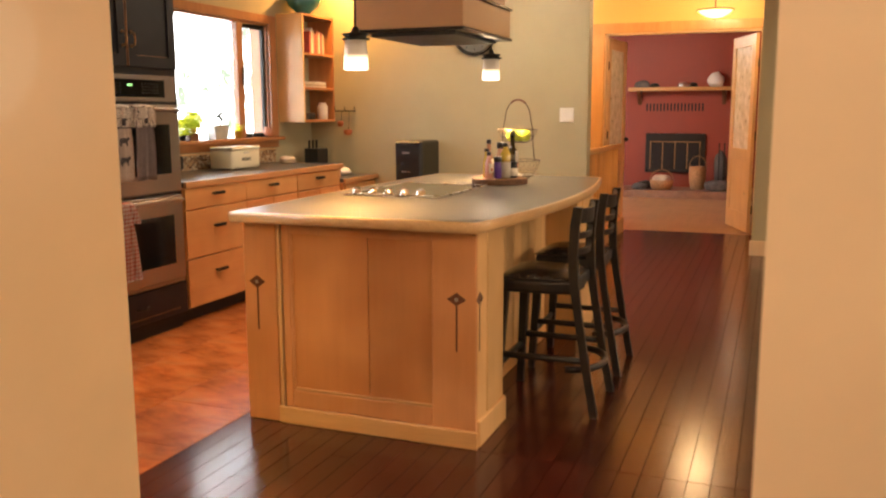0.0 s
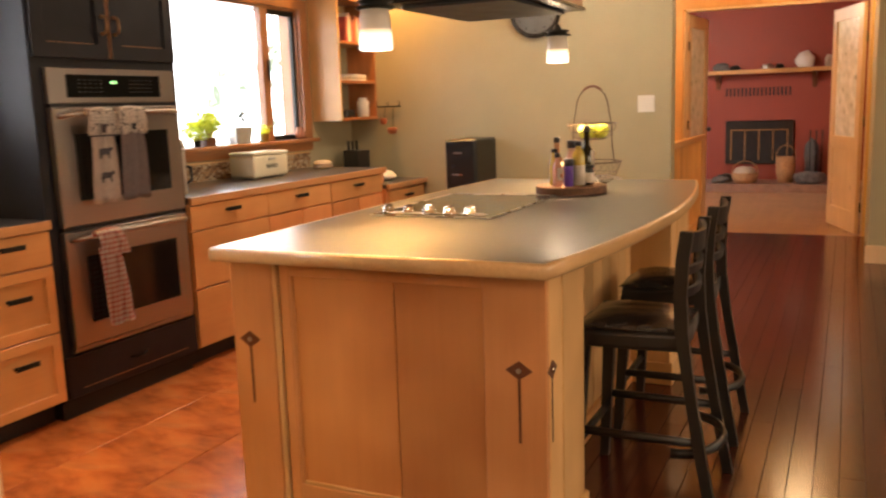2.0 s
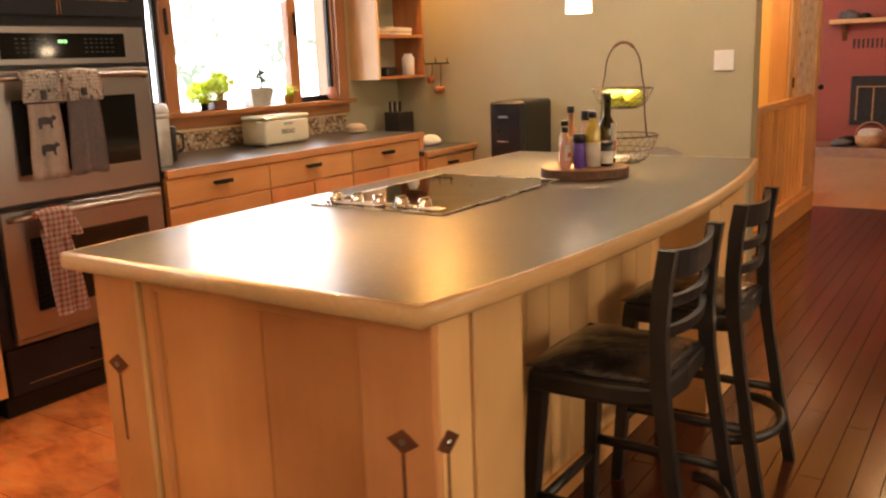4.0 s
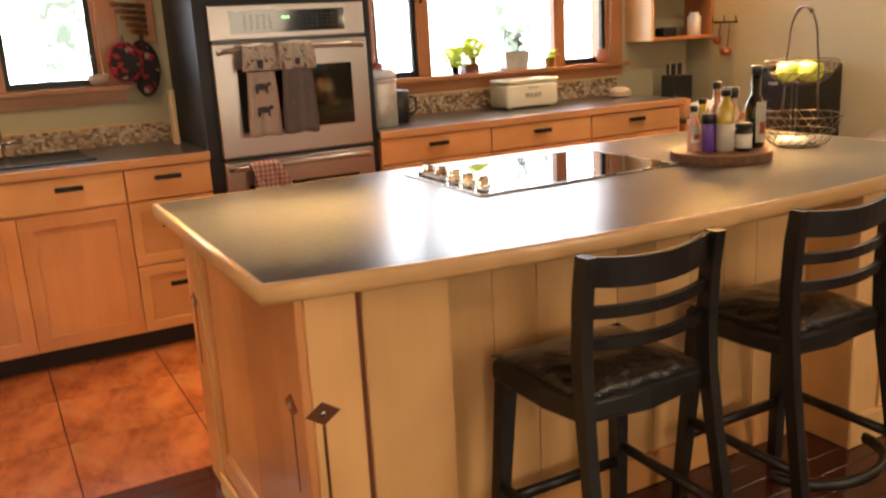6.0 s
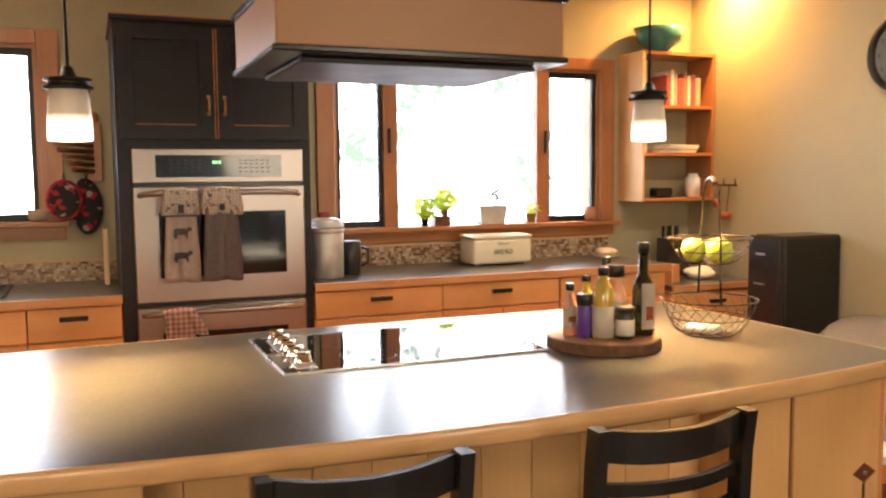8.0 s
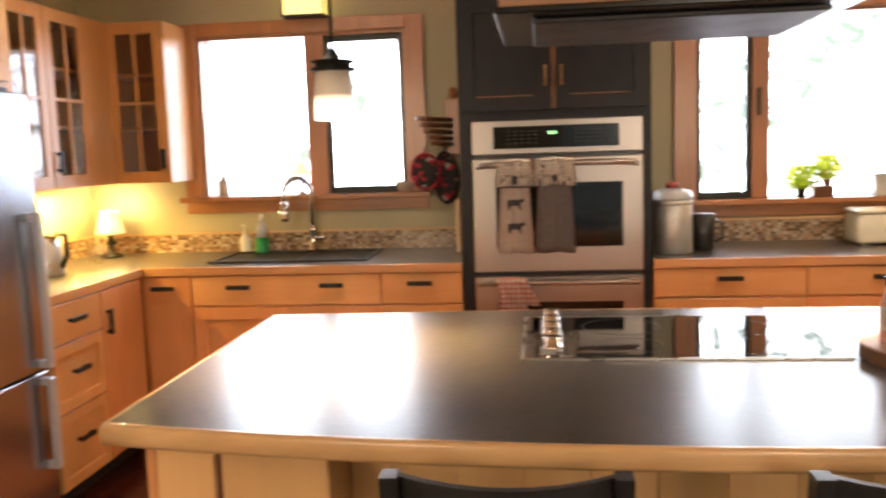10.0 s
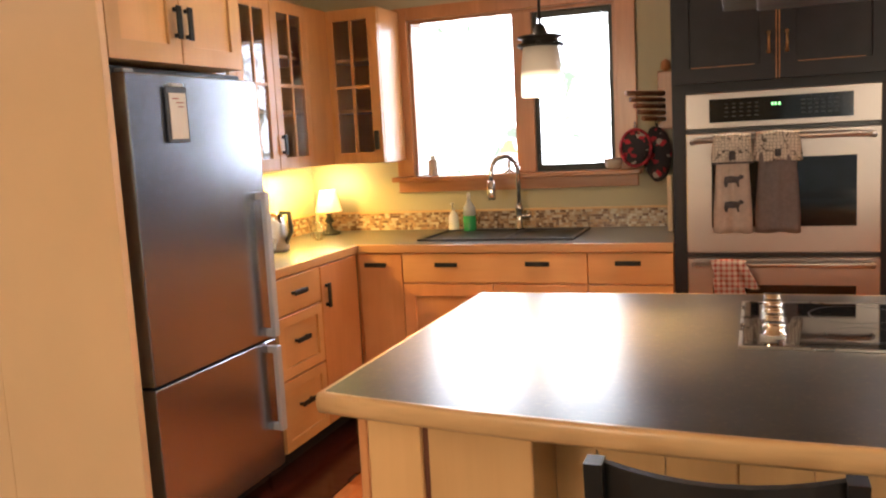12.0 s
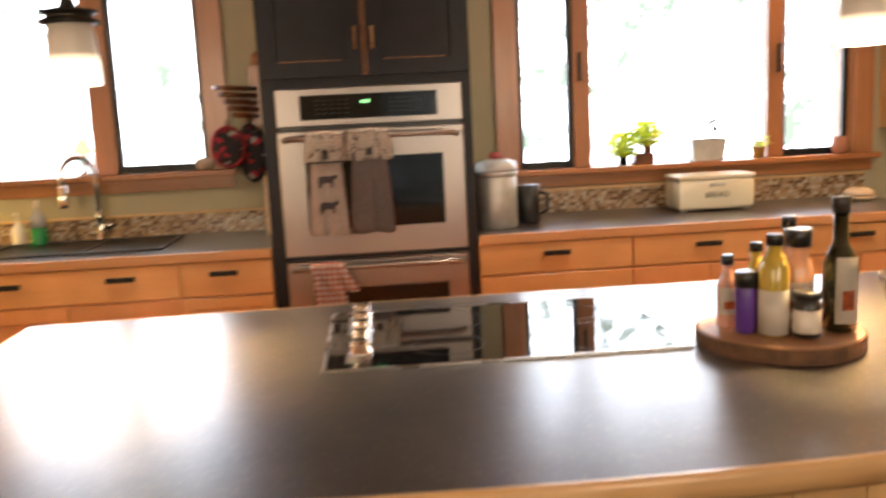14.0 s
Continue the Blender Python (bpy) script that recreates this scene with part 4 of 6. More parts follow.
t1, yc, hw = draped_towel("hand_towel", "linen hand towel printed with black cows, buttoned over the oven handle", 4.00, 4.155, 1.365, 0.955, CLOTH_LINEN, NETPRINT)
for z in (1.180, 1.075):
    prof = [(4.043, z - 0.012), (4.046, z + 0.013), (4.070, z + 0.016), (4.100, z + 0.013), (4.108, z + 0.022), (4.122, z + 0.014),
            (4.119, z + 0.004), (4.106, z), (4.102, z - 0.012), (4.104, z - 0.030), (4.096, z - 0.030), (4.092, z - 0.013),
            (4.060, z - 0.013), (4.056, z - 0.030), (4.047, z - 0.030)]
    bm = bmesh.new()
    lo = [bm.verts.new((0.1175, y, zz)) for y, zz in prof]
    hi = [bm.verts.new((0.1190, y, zz)) for y, zz in prof]
    bm.faces.new(hi)
    bm.faces.new(lo[::-1])
    for q in range(len(prof)):
        r = (q + 1) % len(prof)
        bm.faces.new((lo[q], lo[r], hi[r], hi[q]))
    part("cow_print", bm, CLOTH_DARK, t1, "black printed cow shape")
bm = B(0.121, 0.127, 3.998, 4.160, 1.246, 1.254)
B(0.121, 0.128, 4.065, 4.09, 1.262, 1.300, 0.002, bm)
part("piping", bm, CLOTH_DARK, t1, "dark piped edge")
t2, yc, hw = draped_towel("hand_towel", "grey cotton hand towel with patterned top over the oven handle", 4.165, 4.34, 1.368, 0.955, CLOTH_GREY, NETPRINT, lean=1.2)
part("button", B(0.121, 0.129, 4.242, 4.266, 1.270, 1.300, 0.002), CLOTH_DARK, t2, "dark cloth button")
bm = bmesh.new()
B(0.112, 0.1165, 4.19, 4.33, 1.03, 1.037, bm=bm)
B(0.112, 0.1165, 4.19, 4.33, 1.012, 1.017, bm=bm)
t3, yc, hw = draped_towel("dish_towel", "red and white plaid dish towel hanging from the lower oven handle", 3.98, 4.13, 0.835, 0.40, PLAID, PLAID, lean=2.0, skew=0.045)

# ---------------------------------------------------------------- refrigerator and its surround
def fridge():
    f = thing("refrigerator", "stainless steel bottom-freezer refrigerator with dark sides", "refrigerator", (-2.182, 2.252, 0), 90)
    w = 0.772
    # Body rises above the door so its black stands for the gap's shade.
    part("body", B(-0.54, -0.055, 0.0, w, 0.05, 1.712, 0.004), BLACKPLASTIC, f, "dark grey refrigerator body, its raised top standing for gap shade")
    part("grille", B(-0.50, -0.06, 0.02, w - 0.02, 0.0, 0.05), KICK, f)
    part("upper_door", B(-0.05, 0.02, 0.0, w, 0.632, 1.684, 0.004), STEEL_X, f, "brushed steel upper door")
    part("freezer_door", B(-0.05, 0.02, 0.0, w, 0.075, 0.622, 0.003), STEEL_X, f, "brushed steel freezer door")
    for z0, z1 in ((0.645, 1.240), (0.245, 0.606)):
        y = w - 0.062
        bm = B(0.048, 0.070, y - 0.019, y + 0.019, z0, z1, 0.004)
        B(0.020, 0.047, y - 0.013, y + 0.013, z0, z0 + 0.03, 0.003, bm)
        B(0.020, 0.047, y - 0.013, y + 0.013, z1 - 0.03, z1, 0.003, bm)
        part("handle", bm, HANDLESTEEL, f, "square-section satin steel handle")
    part("hinge_cap", B(-0.03, 0.01, 0.01, 0.06, 1.685, 1.697, 0.003), GALV, f)
    n = thing("note_pad", "magnetic note pad with a dark frame on the refrigerator door", "notepad", (-2.425, 2.2735, 1.555), 90)
    part("frame", B(0.0, 0.010, -0.058, 0.058, -0.105, 0.088, 0.004), BLUEGREY, n, "dark blue-grey pad frame")
    part("page", B(0.0102, 0.013, -0.045, 0.045, -0.092, 0.066), PAPER, n, "white ruled page")
    ink = bmesh.new()
    for k, (a, b) in enumerate(((-0.03, 0.005), (-0.01, 0.03), (0.0, 0.028))):
        B(0.0132, 0.0134, a, b, 0.045 - k * 0.014, 0.049 - k * 0.014, bm=ink)
    part("writing", ink, INKRED, n, "faint handwriting lines")
    part("clip", B(0.0, 0.018, -0.03, 0.03, 0.088, 0.10, 0.003), WHITEPLASTIC, n, "white clip")


fridge()
surround = thing("refrigerator_surround", "tall maple side panels around the refrigerator", "cabinet", (0, 0, 0))
part("side_panel", B(-2.118, -2.086, 1.702, 2.272, 0, H - 0.001, 0.002), PANELWOOD, surround, "pale maple side panel")
part("side_panel", B(-2.890, -2.873, 1.705, 2.245, 1.725, 2.32, 0.002), MAPLE_PALE, surround)
over = thing("wall_cabinet", "maple wall cabinet with two shaker doors over the refrigerator", "cabinet", (-2.120, 2.252, 0), 90)
part("body", B(-0.54, 0.0, 0.0, 0.752, 1.725, 2.32), MAPLE_PALE, over)
for a, b, hy in ((0.0, 0.375, 0.345), (0.377, 0.752, 0.407)):
    d = shaker_front("door", over, a, b, 1.722, 2.31, MAPLE_PALE, 0.065)
    handle(d, (0.02, hy, 1.865), True)


# ---------------------------------------------------------------- glass-fronted wall cabinets in the corner
def glass_cabinet(label, at, rz, w, z0, z1, depth, doors, side=True):
    c = thing("wall_cabinet", label, "cabinet", at, rz, "glass-fronted wall cabinets")
    last = max(d[1] for d in doors)
    if w - last > 0.05:
        part("filler", B(0.001, 0.019, last + 0.002, w, z0, z1, 0.002), CABORANGE, c)
    t = 0.018
    bm = B(-depth, 0, 0, t, z0, z1)
    B(-depth, 0, w - t, w, z0, z1, 0, bm)
    B(-depth, 0, t, w - t, z0, z0 + t, 0, bm)
    B(-depth, 0, t, w - t, z1 - t, z1, 0, bm)
    B(-depth, -depth + 0.008, t, w - t, z0 + t, z1 - t, 0, bm)
    part("body", bm, CABORANGE, c)
    for k in (1, 2):
        z = z0 + (z1 - z0) * k / 3
        part("shelf", B(-depth + 0.01, -0.02, t, w - t, z, z + 0.018), CABORANGE, c)
    for a, b, hy in doors:
        s = 0.058
        m, zm = (a + b) / 2, (z0 + z1) / 2
        d = part("door", ring_frame(0.001, 0.020, a, b, z0, z1, s, s), CABORANGE, c, "glazed door with glazing bars")
        part("glazing_bar", B(0.004, 0.018, m - 0.008, m + 0.008, z0 + s, z1 - s, 0.001), CABORANGE, d)
        part("glazing_bar", B(0.004, 0.0175, a + s, m - 0.008, zm - 0.008, zm + 0.008, 0.001), CABORANGE, d)
        part("glazing_bar", B(0.004, 0.0175, m + 0.008, b - s, zm - 0.008, zm + 0.008, 0.001), CABORANGE, d)
        part("pane", B(0.008, 0.011, a + s, b - s, z0 + s, z1 - s), GLASS, d)
        handle(d, (0.02, hy, z0 + 0.12), True, length=0.10)
    return c


CABORANGE = wood("cabinet_amber_maple", (0.46, 0.19, 0.05), (0.58, 0.28, 0.085), 2, 0.32, coat=0.2, vary=0.05)
CZ0, CZ1 = 1.305, 2.115
# diagonal corner cabinet and its neighbour beside the refrigerator
glass_cabinet("amber maple wall cabinet with a glazed door beside the sink window", (-4.112, 2.0, 0), 0, 0.315, CZ0, CZ1, 0.297, [(0.0, 0.313, 0.285)])
glass_cabinet("amber maple wall cabinet with one glazed door in the corner", (-3.525, 2.0, 0), 90, 0.585, CZ0, CZ1, 0.297,
              [(0.0, 0.345, 0.03)])
glass_cabinet("amber maple wall cabinet with one glazed door near the refrigerator", (-2.895, 2.0, 0), 90, 0.628, CZ0, CZ1, 0.297, [(0.0, 0.313, 0.285), (0.315, 0.626, 0.345)])

# ---------------------------------------------------------------- island
def isle_edge(y, x0=-1.385, bow=0.115):
    """The bowed seating side of the island top."""
    t = (y - 3.335) / (5.76 - 3.335)
    return x0 + bow * 4 * t * (1 - t)


def island():
    isl = thing("kitchen_island", "maple kitchen island with bowed slate-look top and inlaid diamonds", "kitchen island", (0, 0, 0))
    Y0, Y1, XE, XL = 3.41, 5.68, -1.415, -2.47
    bm = B(XL + 0.012, -1.62, Y0 + 0.02, Y1 - 0.02, 0.0, 0.8772)
    part("body", bm, MAPLE, isl)
    # top with eased nosing all round
    n = 22
    ys = [3.335 + (5.76 - 3.335) * k / n for k in range(n + 1)]
    east = [(isle_edge(y), y) for y in ys]
    nose = 0.014
    inner = [(x - nose, min(max(y, 3.335 + nose), 5.76 - nose)) for x, y in east]
    WX = -2.485
    # the far side bows the other way a little
    west = [(WX - 0.03 * math.sin(math.pi * k / n), 5.76 - (5.76 - 3.335) * k / n) for k in range(n + 1)]
    west_in = [(x + nose, min(max(y, 3.335 + nose), 5.76 - nose)) for x, y in west]
    part("surface", prism(inner + west_in, 0.879, ISLE), COUNTER, isl, "dark slate-look island surface")
    ring_out, ring_in = east + west, inner + west_in
    bm = bmesh.new()
    prof = [(-1.2, 0.8775), (0.70, 0.8775), (0.93, 0.884), (1.0, 0.898), (0.93, 0.912), (0.75, 0.9195), (0.0, 0.9205)]
    rings = []
    for (ox, oy), (ix, iy) in zip(ring_out, ring_in):
        rings.append([bm.verts.new((ix + (ox - ix) * f, iy + (oy - iy) * f, z)) for f, z in prof])
    m = len(rings)
    for k in range(m):
        a, b = rings[k], rings[(k + 1) % m]
        for j in range(len(prof)):
            j2 = (j + 1) % len(prof)
            f = bm.faces.new((a[j], b[j], b[j2], a[j2]))
            f.smooth = True
    part("nosing", bm, EDGE, isl, "rounded maple nosing")

    # end panel towards the passage: stiles, rails, recessed boards
    e = part("end_frame", B(XL, -2.31, Y0, Y0 + 0.02, 0.0, 0.8772, 0.003), MAPLE, isl, "maple pilaster at the end panel")
    bm = B(-1.60, XE, Y0, Y0 + 0.02, 0.0, 0.8772, 0.003)
    B(-2.245, -1.60, Y0 + 0.002, Y0 + 0.02, 0.83, 0.8772, 0.002, bm)
    B(-2.245, -1.60, Y0 + 0.002, Y0 + 0.02, 0.075, 0.15, 0.003, bm)
    B(-2.282, -2.245, Y0 + 0.002, Y0 + 0.02, 0.075, 0.8772, 0.003, bm)
    part("end_frame", bm, MAPLE, isl, "maple frame of the end panel")
    bm = B(-2.304, -2.288, Y0 - 0.006, Y0 + 0.02, 0.0, 0.8772, 0.003)
    part("bead", bm, MAPLE_PALE, isl, "narrow raised bead")
    for a, b in ((-2.245, -1.885), (-1.883, -1.60)):
        part("panel_board", B(a + 0.0005, b - 0.0005, Y0 + 0.011, Y0 + 0.0195, 0.15, 0.83, 0.001), MAPLE_END, isl)
    part("panel_moulding", B(-2.245, -2.233, Y0 + 0.003, Y0 + 0.012, 0.15, 0.83, 0.003), MAPLE, isl)
    part("panel_moulding", B(-2.233, -1.60, Y0 + 0.003, Y0 + 0.012, 0.15, 0.163, 0.003), MAPLE_X, isl)
    part("base_rail", B(-2.31, XE + 0.01, Y0 - 0.012, Y0 + 0.002, 0.0, 0.075, 0.004), MAPLE_X, isl, "maple base rail")

    # seating side
    def block(y0, y1, groove):
        part("corner_post", B(XE - 0.205, XE, y0, groove[0], 0.0, 0.8772, 0.003), MAPLE_PALE, isl, "pale maple corner post")
        part("post_panel", B(XE - 0.205, XE - 0.001, groove[1], y1, 0.0, 0.8772, 0.003), MAPLE_PALE, isl)
        # Recessed strip coloured dark to stand for the groove's shade.
        part("groove_strip", B(XE - 0.2, XE - 0.012, groove[0], groove[1], 0.0, 0.8772), INLAY_GROOVE, isl, "dark strip standing for the shade in the groove")
        part("post_foot", B(XE - 0.20, XE + 0.012, y0 + 0.0 - 0.004, y1 + 0.01, 0.0, 0.11, 0.005), MAPLE_PALE, isl, "thicker post foot")
    block(Y0 + 0.021, 3.775, (3.548, 3.562))
    block(5.21, Y1, (5.345, 5.358))
    y = 3.775
    k = 0
    while y < 5.20:
        b = 3.862 if k == 0 else min(y + 0.1385, 5.21)
        part("board", B(-1.619, -1.600, y + 0.001, b - 0.001, 0.11, 0.8772, 0.0015), MAPLE_PALE, isl)
        y, k = b, k + 1
    part("base_rail", B(-1.619, -1.588, 3.776, 5.209, 0.0, 0.11, 0.004), MAPLE_Y, isl)
    # end towards the clock wall
    part("end_frame", B(XL, XE, Y1 - 0.02, Y1, 0.0, 0.8772, 0.003), MAPLE, isl)

    # diamonds with their dark stems
    def diamond(cx, cz, on_front, y=0, half=(0.040, 0.027)):
        hw, hh = half
        if on_front:
            pts = [(cx - hw, cz), (cx, cz - hh), (cx + hw, cz), (cx, cz + hh)]
            bm = bmesh.new()
            lo = [bm.verts.new((px, Y0 - 0.0005, pz)) for px, pz in pts]
            hi = [bm.verts.new((px, Y0 - 0.003, pz)) for px, pz in pts]
            stem = B(cx - 0.0035, cx + 0.0035, Y0 - 0.002, Y0 + 0.001, cz - 0.21, cz - hh)
            pin = lathe([(0.0075, 0.003), (0.0075, 0.006), (0.004, 0.0075)], 10, (cx, Y0 - 0.0095, cz), axis="y")
        else:
            pts = [(y - hw, cz), (y, cz - hh), (y + hw, cz), (y, cz + hh)]
            bm = bmesh.new()
            lo = [bm.verts.new((XE + 0.0005, py, pz)) for py, pz in pts]
            hi = [bm.verts.new((XE + 0.003, py, pz)) for py, pz in pts]
            stem = B(XE - 0.001, XE + 0.002, y - 0.0035, y + 0.0035, cz - 0.21, cz - hh)
            pin = lathe([(0.0075, 0.003), (0.0075, 0.006), (0.004, 0.0075)], 10, (XE, y, cz), axis="x")
        bm.faces.new(lo)
        bm.faces.new(hi)
        for q in range(4):
            bm.faces.new((lo[q], lo[(q + 1) % 4], hi[(q + 1) % 4], hi[q]))
        d = part("diamond", bm, INLAY_GROOVE, isl, "dark walnut diamond inlay with a steel pin")
        part("stem", stem, INLAY_GROOVE, d)
        part("pin", pin, STEELH, d)
    diamond(-1.495, 0.606, True)
    diamond(-2.405, 0.616, True)
    diamond(0, 0.606, False, 3.452)
    diamond(0, 0.606, False, 5.608)
    return isl


island()

# cooktop
ct = thing("cooktop", "black glass cooktop with a steel rim and chrome knobs", "cooktop", (0, 0, ISLE))
CX0, CX1, CY0, CY1 = -2.366, -1.858, 4.135, 4.89
part("glass", B(CX0 + 0.008, CX1 - 0.008, CY0 + 0.008, CY1 - 0.008, 0.0006, 0.005, 0.001), BLACKGLASS, ct, "black ceramic glass")
bm = B(CX0, CX0 + 0.007, CY0, CY1, 0.0005, 0.0065, 0.001)
B(CX1 - 0.007, CX1, CY0, CY1, 0.0005, 0.0065, 0.001, bm)
B(CX0 + 0.007, CX1 - 0.007, CY0, CY0 + 0.007, 0.0005, 0.0065, 0.001, bm)
B(CX0 + 0.007, CX1 - 0.007, CY1 - 0.007, CY1, 0.0005, 0.0065, 0.001, bm)
part("rim", bm, STEELH, ct, "thin steel rim")
part("control_strip", B(CX0 + 0.05, CX1 - 0.05, CY0 + 0.045, CY0 + 0.10, 0.0051, 0.0062), STEELH, ct, "steel strip under the knobs")
for k in range(5):
    x = -2.325 + k * 0.087
    bm = lathe([(0.026, 0.006), (0.026, 0.010), (0.021, 0.012), (0.020, 0.028), (0.017, 0.032), (0.0005, 0.033)], 24, (x, 4.212, 0))
    B(x - 0.0035, x + 0.0035, 4.212 - 0.021, 4.212 + 0.021, 0.028, 0.038, 0.002, bm)
    part("knob", bm, CHROME, ct, "round chrome knob")
for x, y, r in ((-2.22, 4.40, 0.105), (-2.00, 4.40, 0.08), (-2.22, 4.71, 0.08), (-2.00, 4.71, 0.11)):
    bm = lathe([(r, 0.0051), (r + 0.002, 0.0053), (r + 0.002, 0.0051)], 40, (x, y, 0))
    bm2 = bmesh.new()
    n = 40
    a = [bm2.verts.new((x + r * math.cos(2 * math.pi * k / n), y + r * math.sin(2 * math.pi * k / n), 0.0054)) for k in range(n)]
    b = [bm2.verts.new((x + (r - 0.003) * math.cos(2 * math.pi * k / n), y + (r - 0.003) * math.sin(2 * math.pi * k / n), 0.0054)) for k in range(n)]
    for k in range(n):
        bm2.faces.new((a[k], a[(k + 1) % n], b[(k + 1) % n], b[k]))
    bm.free()
    part("burner_ring", bm2, GREYMARK, ct, "thin grey burner ring")

# range hood
hood = thing("range_hood", "tiered copper-brown wooden range hood with black trims over the cooktop", "range hood", (-2.0, 4.48, 0))
hx, hy = 0.278, 0.372
tiers = [(0, 1.715, 1.855), (0.022, 1.872, 1.985), (-0.005, 2.00, 2.05), (0.06, 2.05, H - 0.001)]
for k, (inset, z0, z1) in enumerate(tiers):
    part("tier", B(-hx + inset, hx - inset, -hy + inset, hy - inset, z0, z1, 0.003), HOODWOOD if k != 2 else HOODMOULD, hood, "satin brown wooden tier" if k != 2 else "stepped wooden moulding")
for z0, z1, o in ((1.700, 1.715, 0.010), (1.855, 1.872, 0.010), (1.985, 2.00, -0.006)):
    part("edge_trim", B(-hx - o, hx + o, -hy - o, hy + o, z0, z1, 0.003), BLACKGLOSS, hood, "thin black edge trim")
part("insert", B(-hx + 0.06, hx - 0.06, -hy + 0.07, hy - 0.05, 1.686, 1.699, 0.006), HOODSTEEL, hood, "dark steel extractor insert")


# ---------------------------------------------------------------- bar stools
def stool(label, at, rz):
    """Seat centre at the origin; the back stands on the +x side."""
    s = thing("bar_stool", label, "bar stool", at, rz, "black bar stools at the island")
    sh = 0.602
    seat = prism([(-0.20, -0.205), (-0.215, -0.12), (-0.22, 0.0), (-0.215, 0.12), (-0.20, 0.205), (0.0, 0.205), (0.128, 0.180), (0.138, 0.0), (0.128, -0.180), (0.0, -0.205)], sh - 0.064, sh - 0.002, bev=0.016)
    part("seat_frame", seat, STOOLBLACK, s)
    bm = bmesh.new()
    n = 14
    grid = []
    for j in range(n + 1):
        v = j / n * 2 - 1
        row = []
        for i in range(n + 1):
            u = i / n * 2 - 1
            x, y = -0.042 + u * 0.172, v * (0.200 - 0.02 * (u + 1) / 2)
            edge = (1 - abs(u) ** 4) * (1 - abs(v) ** 4)
            crease = 0.004 * noise.noise(Vector((x * 18 + at[1] * 7, y * 18, 0)))
            row.append(bm.verts.new((x, y, sh - 0.001 + (0.032 + crease) * edge)))
        grid.append(row)
    for j in range(n):
        for i in range(n):
            f = bm.faces.new((grid[j][i], grid[j][i + 1], grid[j + 1][i + 1], grid[j + 1][i]))
            f.smooth = True
    rim = [grid[0][i] for i in range(n + 1)] + [grid[j][n] for j in range(1, n + 1)] + [grid[n][i] for i in range(n - 1, -1, -1)] + [grid[j][0] for j in range(n - 1, 0, -1)]
    bm.faces.new(rim)
    part("seat", bm, LEATHER, s, "creased black leather seat pad")
    for sy in (-1, 1):
        part("leg", beam((-0.215, sy * 0.205, 0.0), (-0.185, sy * 0.175, sh - 0.04), 0.032, 0.032, None, 0.042, 0.042), STOOLBLACK, s, "tapered black leg")
        # rear leg and back post in one curved piece
        pts = [(0.235, 0.0), (0.192, 0.22), (0.152, 0.45), (0.130, 0.60), (0.124, 0.72), (0.130, 0.84), (0.142, 0.925)]
        bm = bmesh.new()
        last = None
        for (x, z) in pts:
            w = 0.034 if z < 0.5 else 0.040
            y = sy * (0.198 - 0.018 * min(1, z / 0.6))
            ring = [bm.verts.new((x + dx * w / 2, y + dy * 0.028 / 2, z)) for dx, dy in ((-1, -1), (1, -1), (1, 1), (-1, 1))]
            if last:
                for q in range(4):
                    bm.faces.new((last[q], last[(q + 1) % 4], ring[(q + 1) % 4], ring[q]))
            else:
                bm.faces.new(ring[::-1])
            last = ring
        bm.faces.new(last)
        part("leg", bm, STOOLBLACK, s, "curved black rear leg and back post")

    def slat(z, h, x, dip):
        bm = bmesh.new()
        n = 8
        rings = []
        for k in range(n + 1):
            t = k / n * 2 - 1
            bow = 0.030 * (1 - t * t)
            up = dip * (t * t)
            lift = 0.10 * h
            rings.append([bm.verts.new((x + bow + dx, t * 0.168, z + dz + up)) for dx, dz in ((-0.008, -h / 2), (0.008, -h / 2), (0.012, h / 2), (-0.004, h / 2))])
        for a, b in zip(rings, rings[1:]):
            for q in range(4):
                bm.faces.new((a[q], a[(q + 1) % 4], b[(q + 1) % 4], b[q]))
        bm.faces.new(rings[0][::-1])
        bm.faces.new(rings[-1])
        return bm
    part("back_slat", slat(0.876, 0.066, 0.128, 0.012), STOOLBLACK, s, "curved black top rail")
    part("back_slat", slat(0.790, 0.028, 0.120, 0.006), STOOLBLACK, s)
    part("back_slat", slat(0.718, 0.028, 0.116, 0.006), STOOLBLACK, s)
    for sy in (-1, 1):
        part("stretcher", beam((-0.205, sy * 0.195, 0.235), (-0.205, sy * 0.195, 0.262), 0.02, 0.02), STOOLBLACK, s)
        part("stretcher", tube([(-0.20, sy * 0.195, 0.25), (0.20, sy * 0.192, 0.25)], 0.011, 6, flat=1.4), STOOLBLACK, s)
    part("stretcher", tube([(-0.205, -0.195, 0.20), (-0.205, 0.195, 0.20)], 0.012, 6, flat=1.4), STOOLBLACK, s)
    arc = [(0.20 - 0.10 + 0.14 * math.cos(a), 0.19 * math.sin(a), 0.205) for a in [math.pi * (k / 12 - 0.5) for k in range(13)]]
    part("foot_ring", tube(arc, 0.012, 6, flat=1.4), STOOLBLACK, s, "bowed black foot rail")
    return s


stool("black wooden ladder-back bar stool with leather seat near the cooktop", (-1.28, 4.125, 0), 0)
stool("black wooden ladder-back bar stool with leather seat beside the wire basket", (-1.29, 4.775, 0), 0)

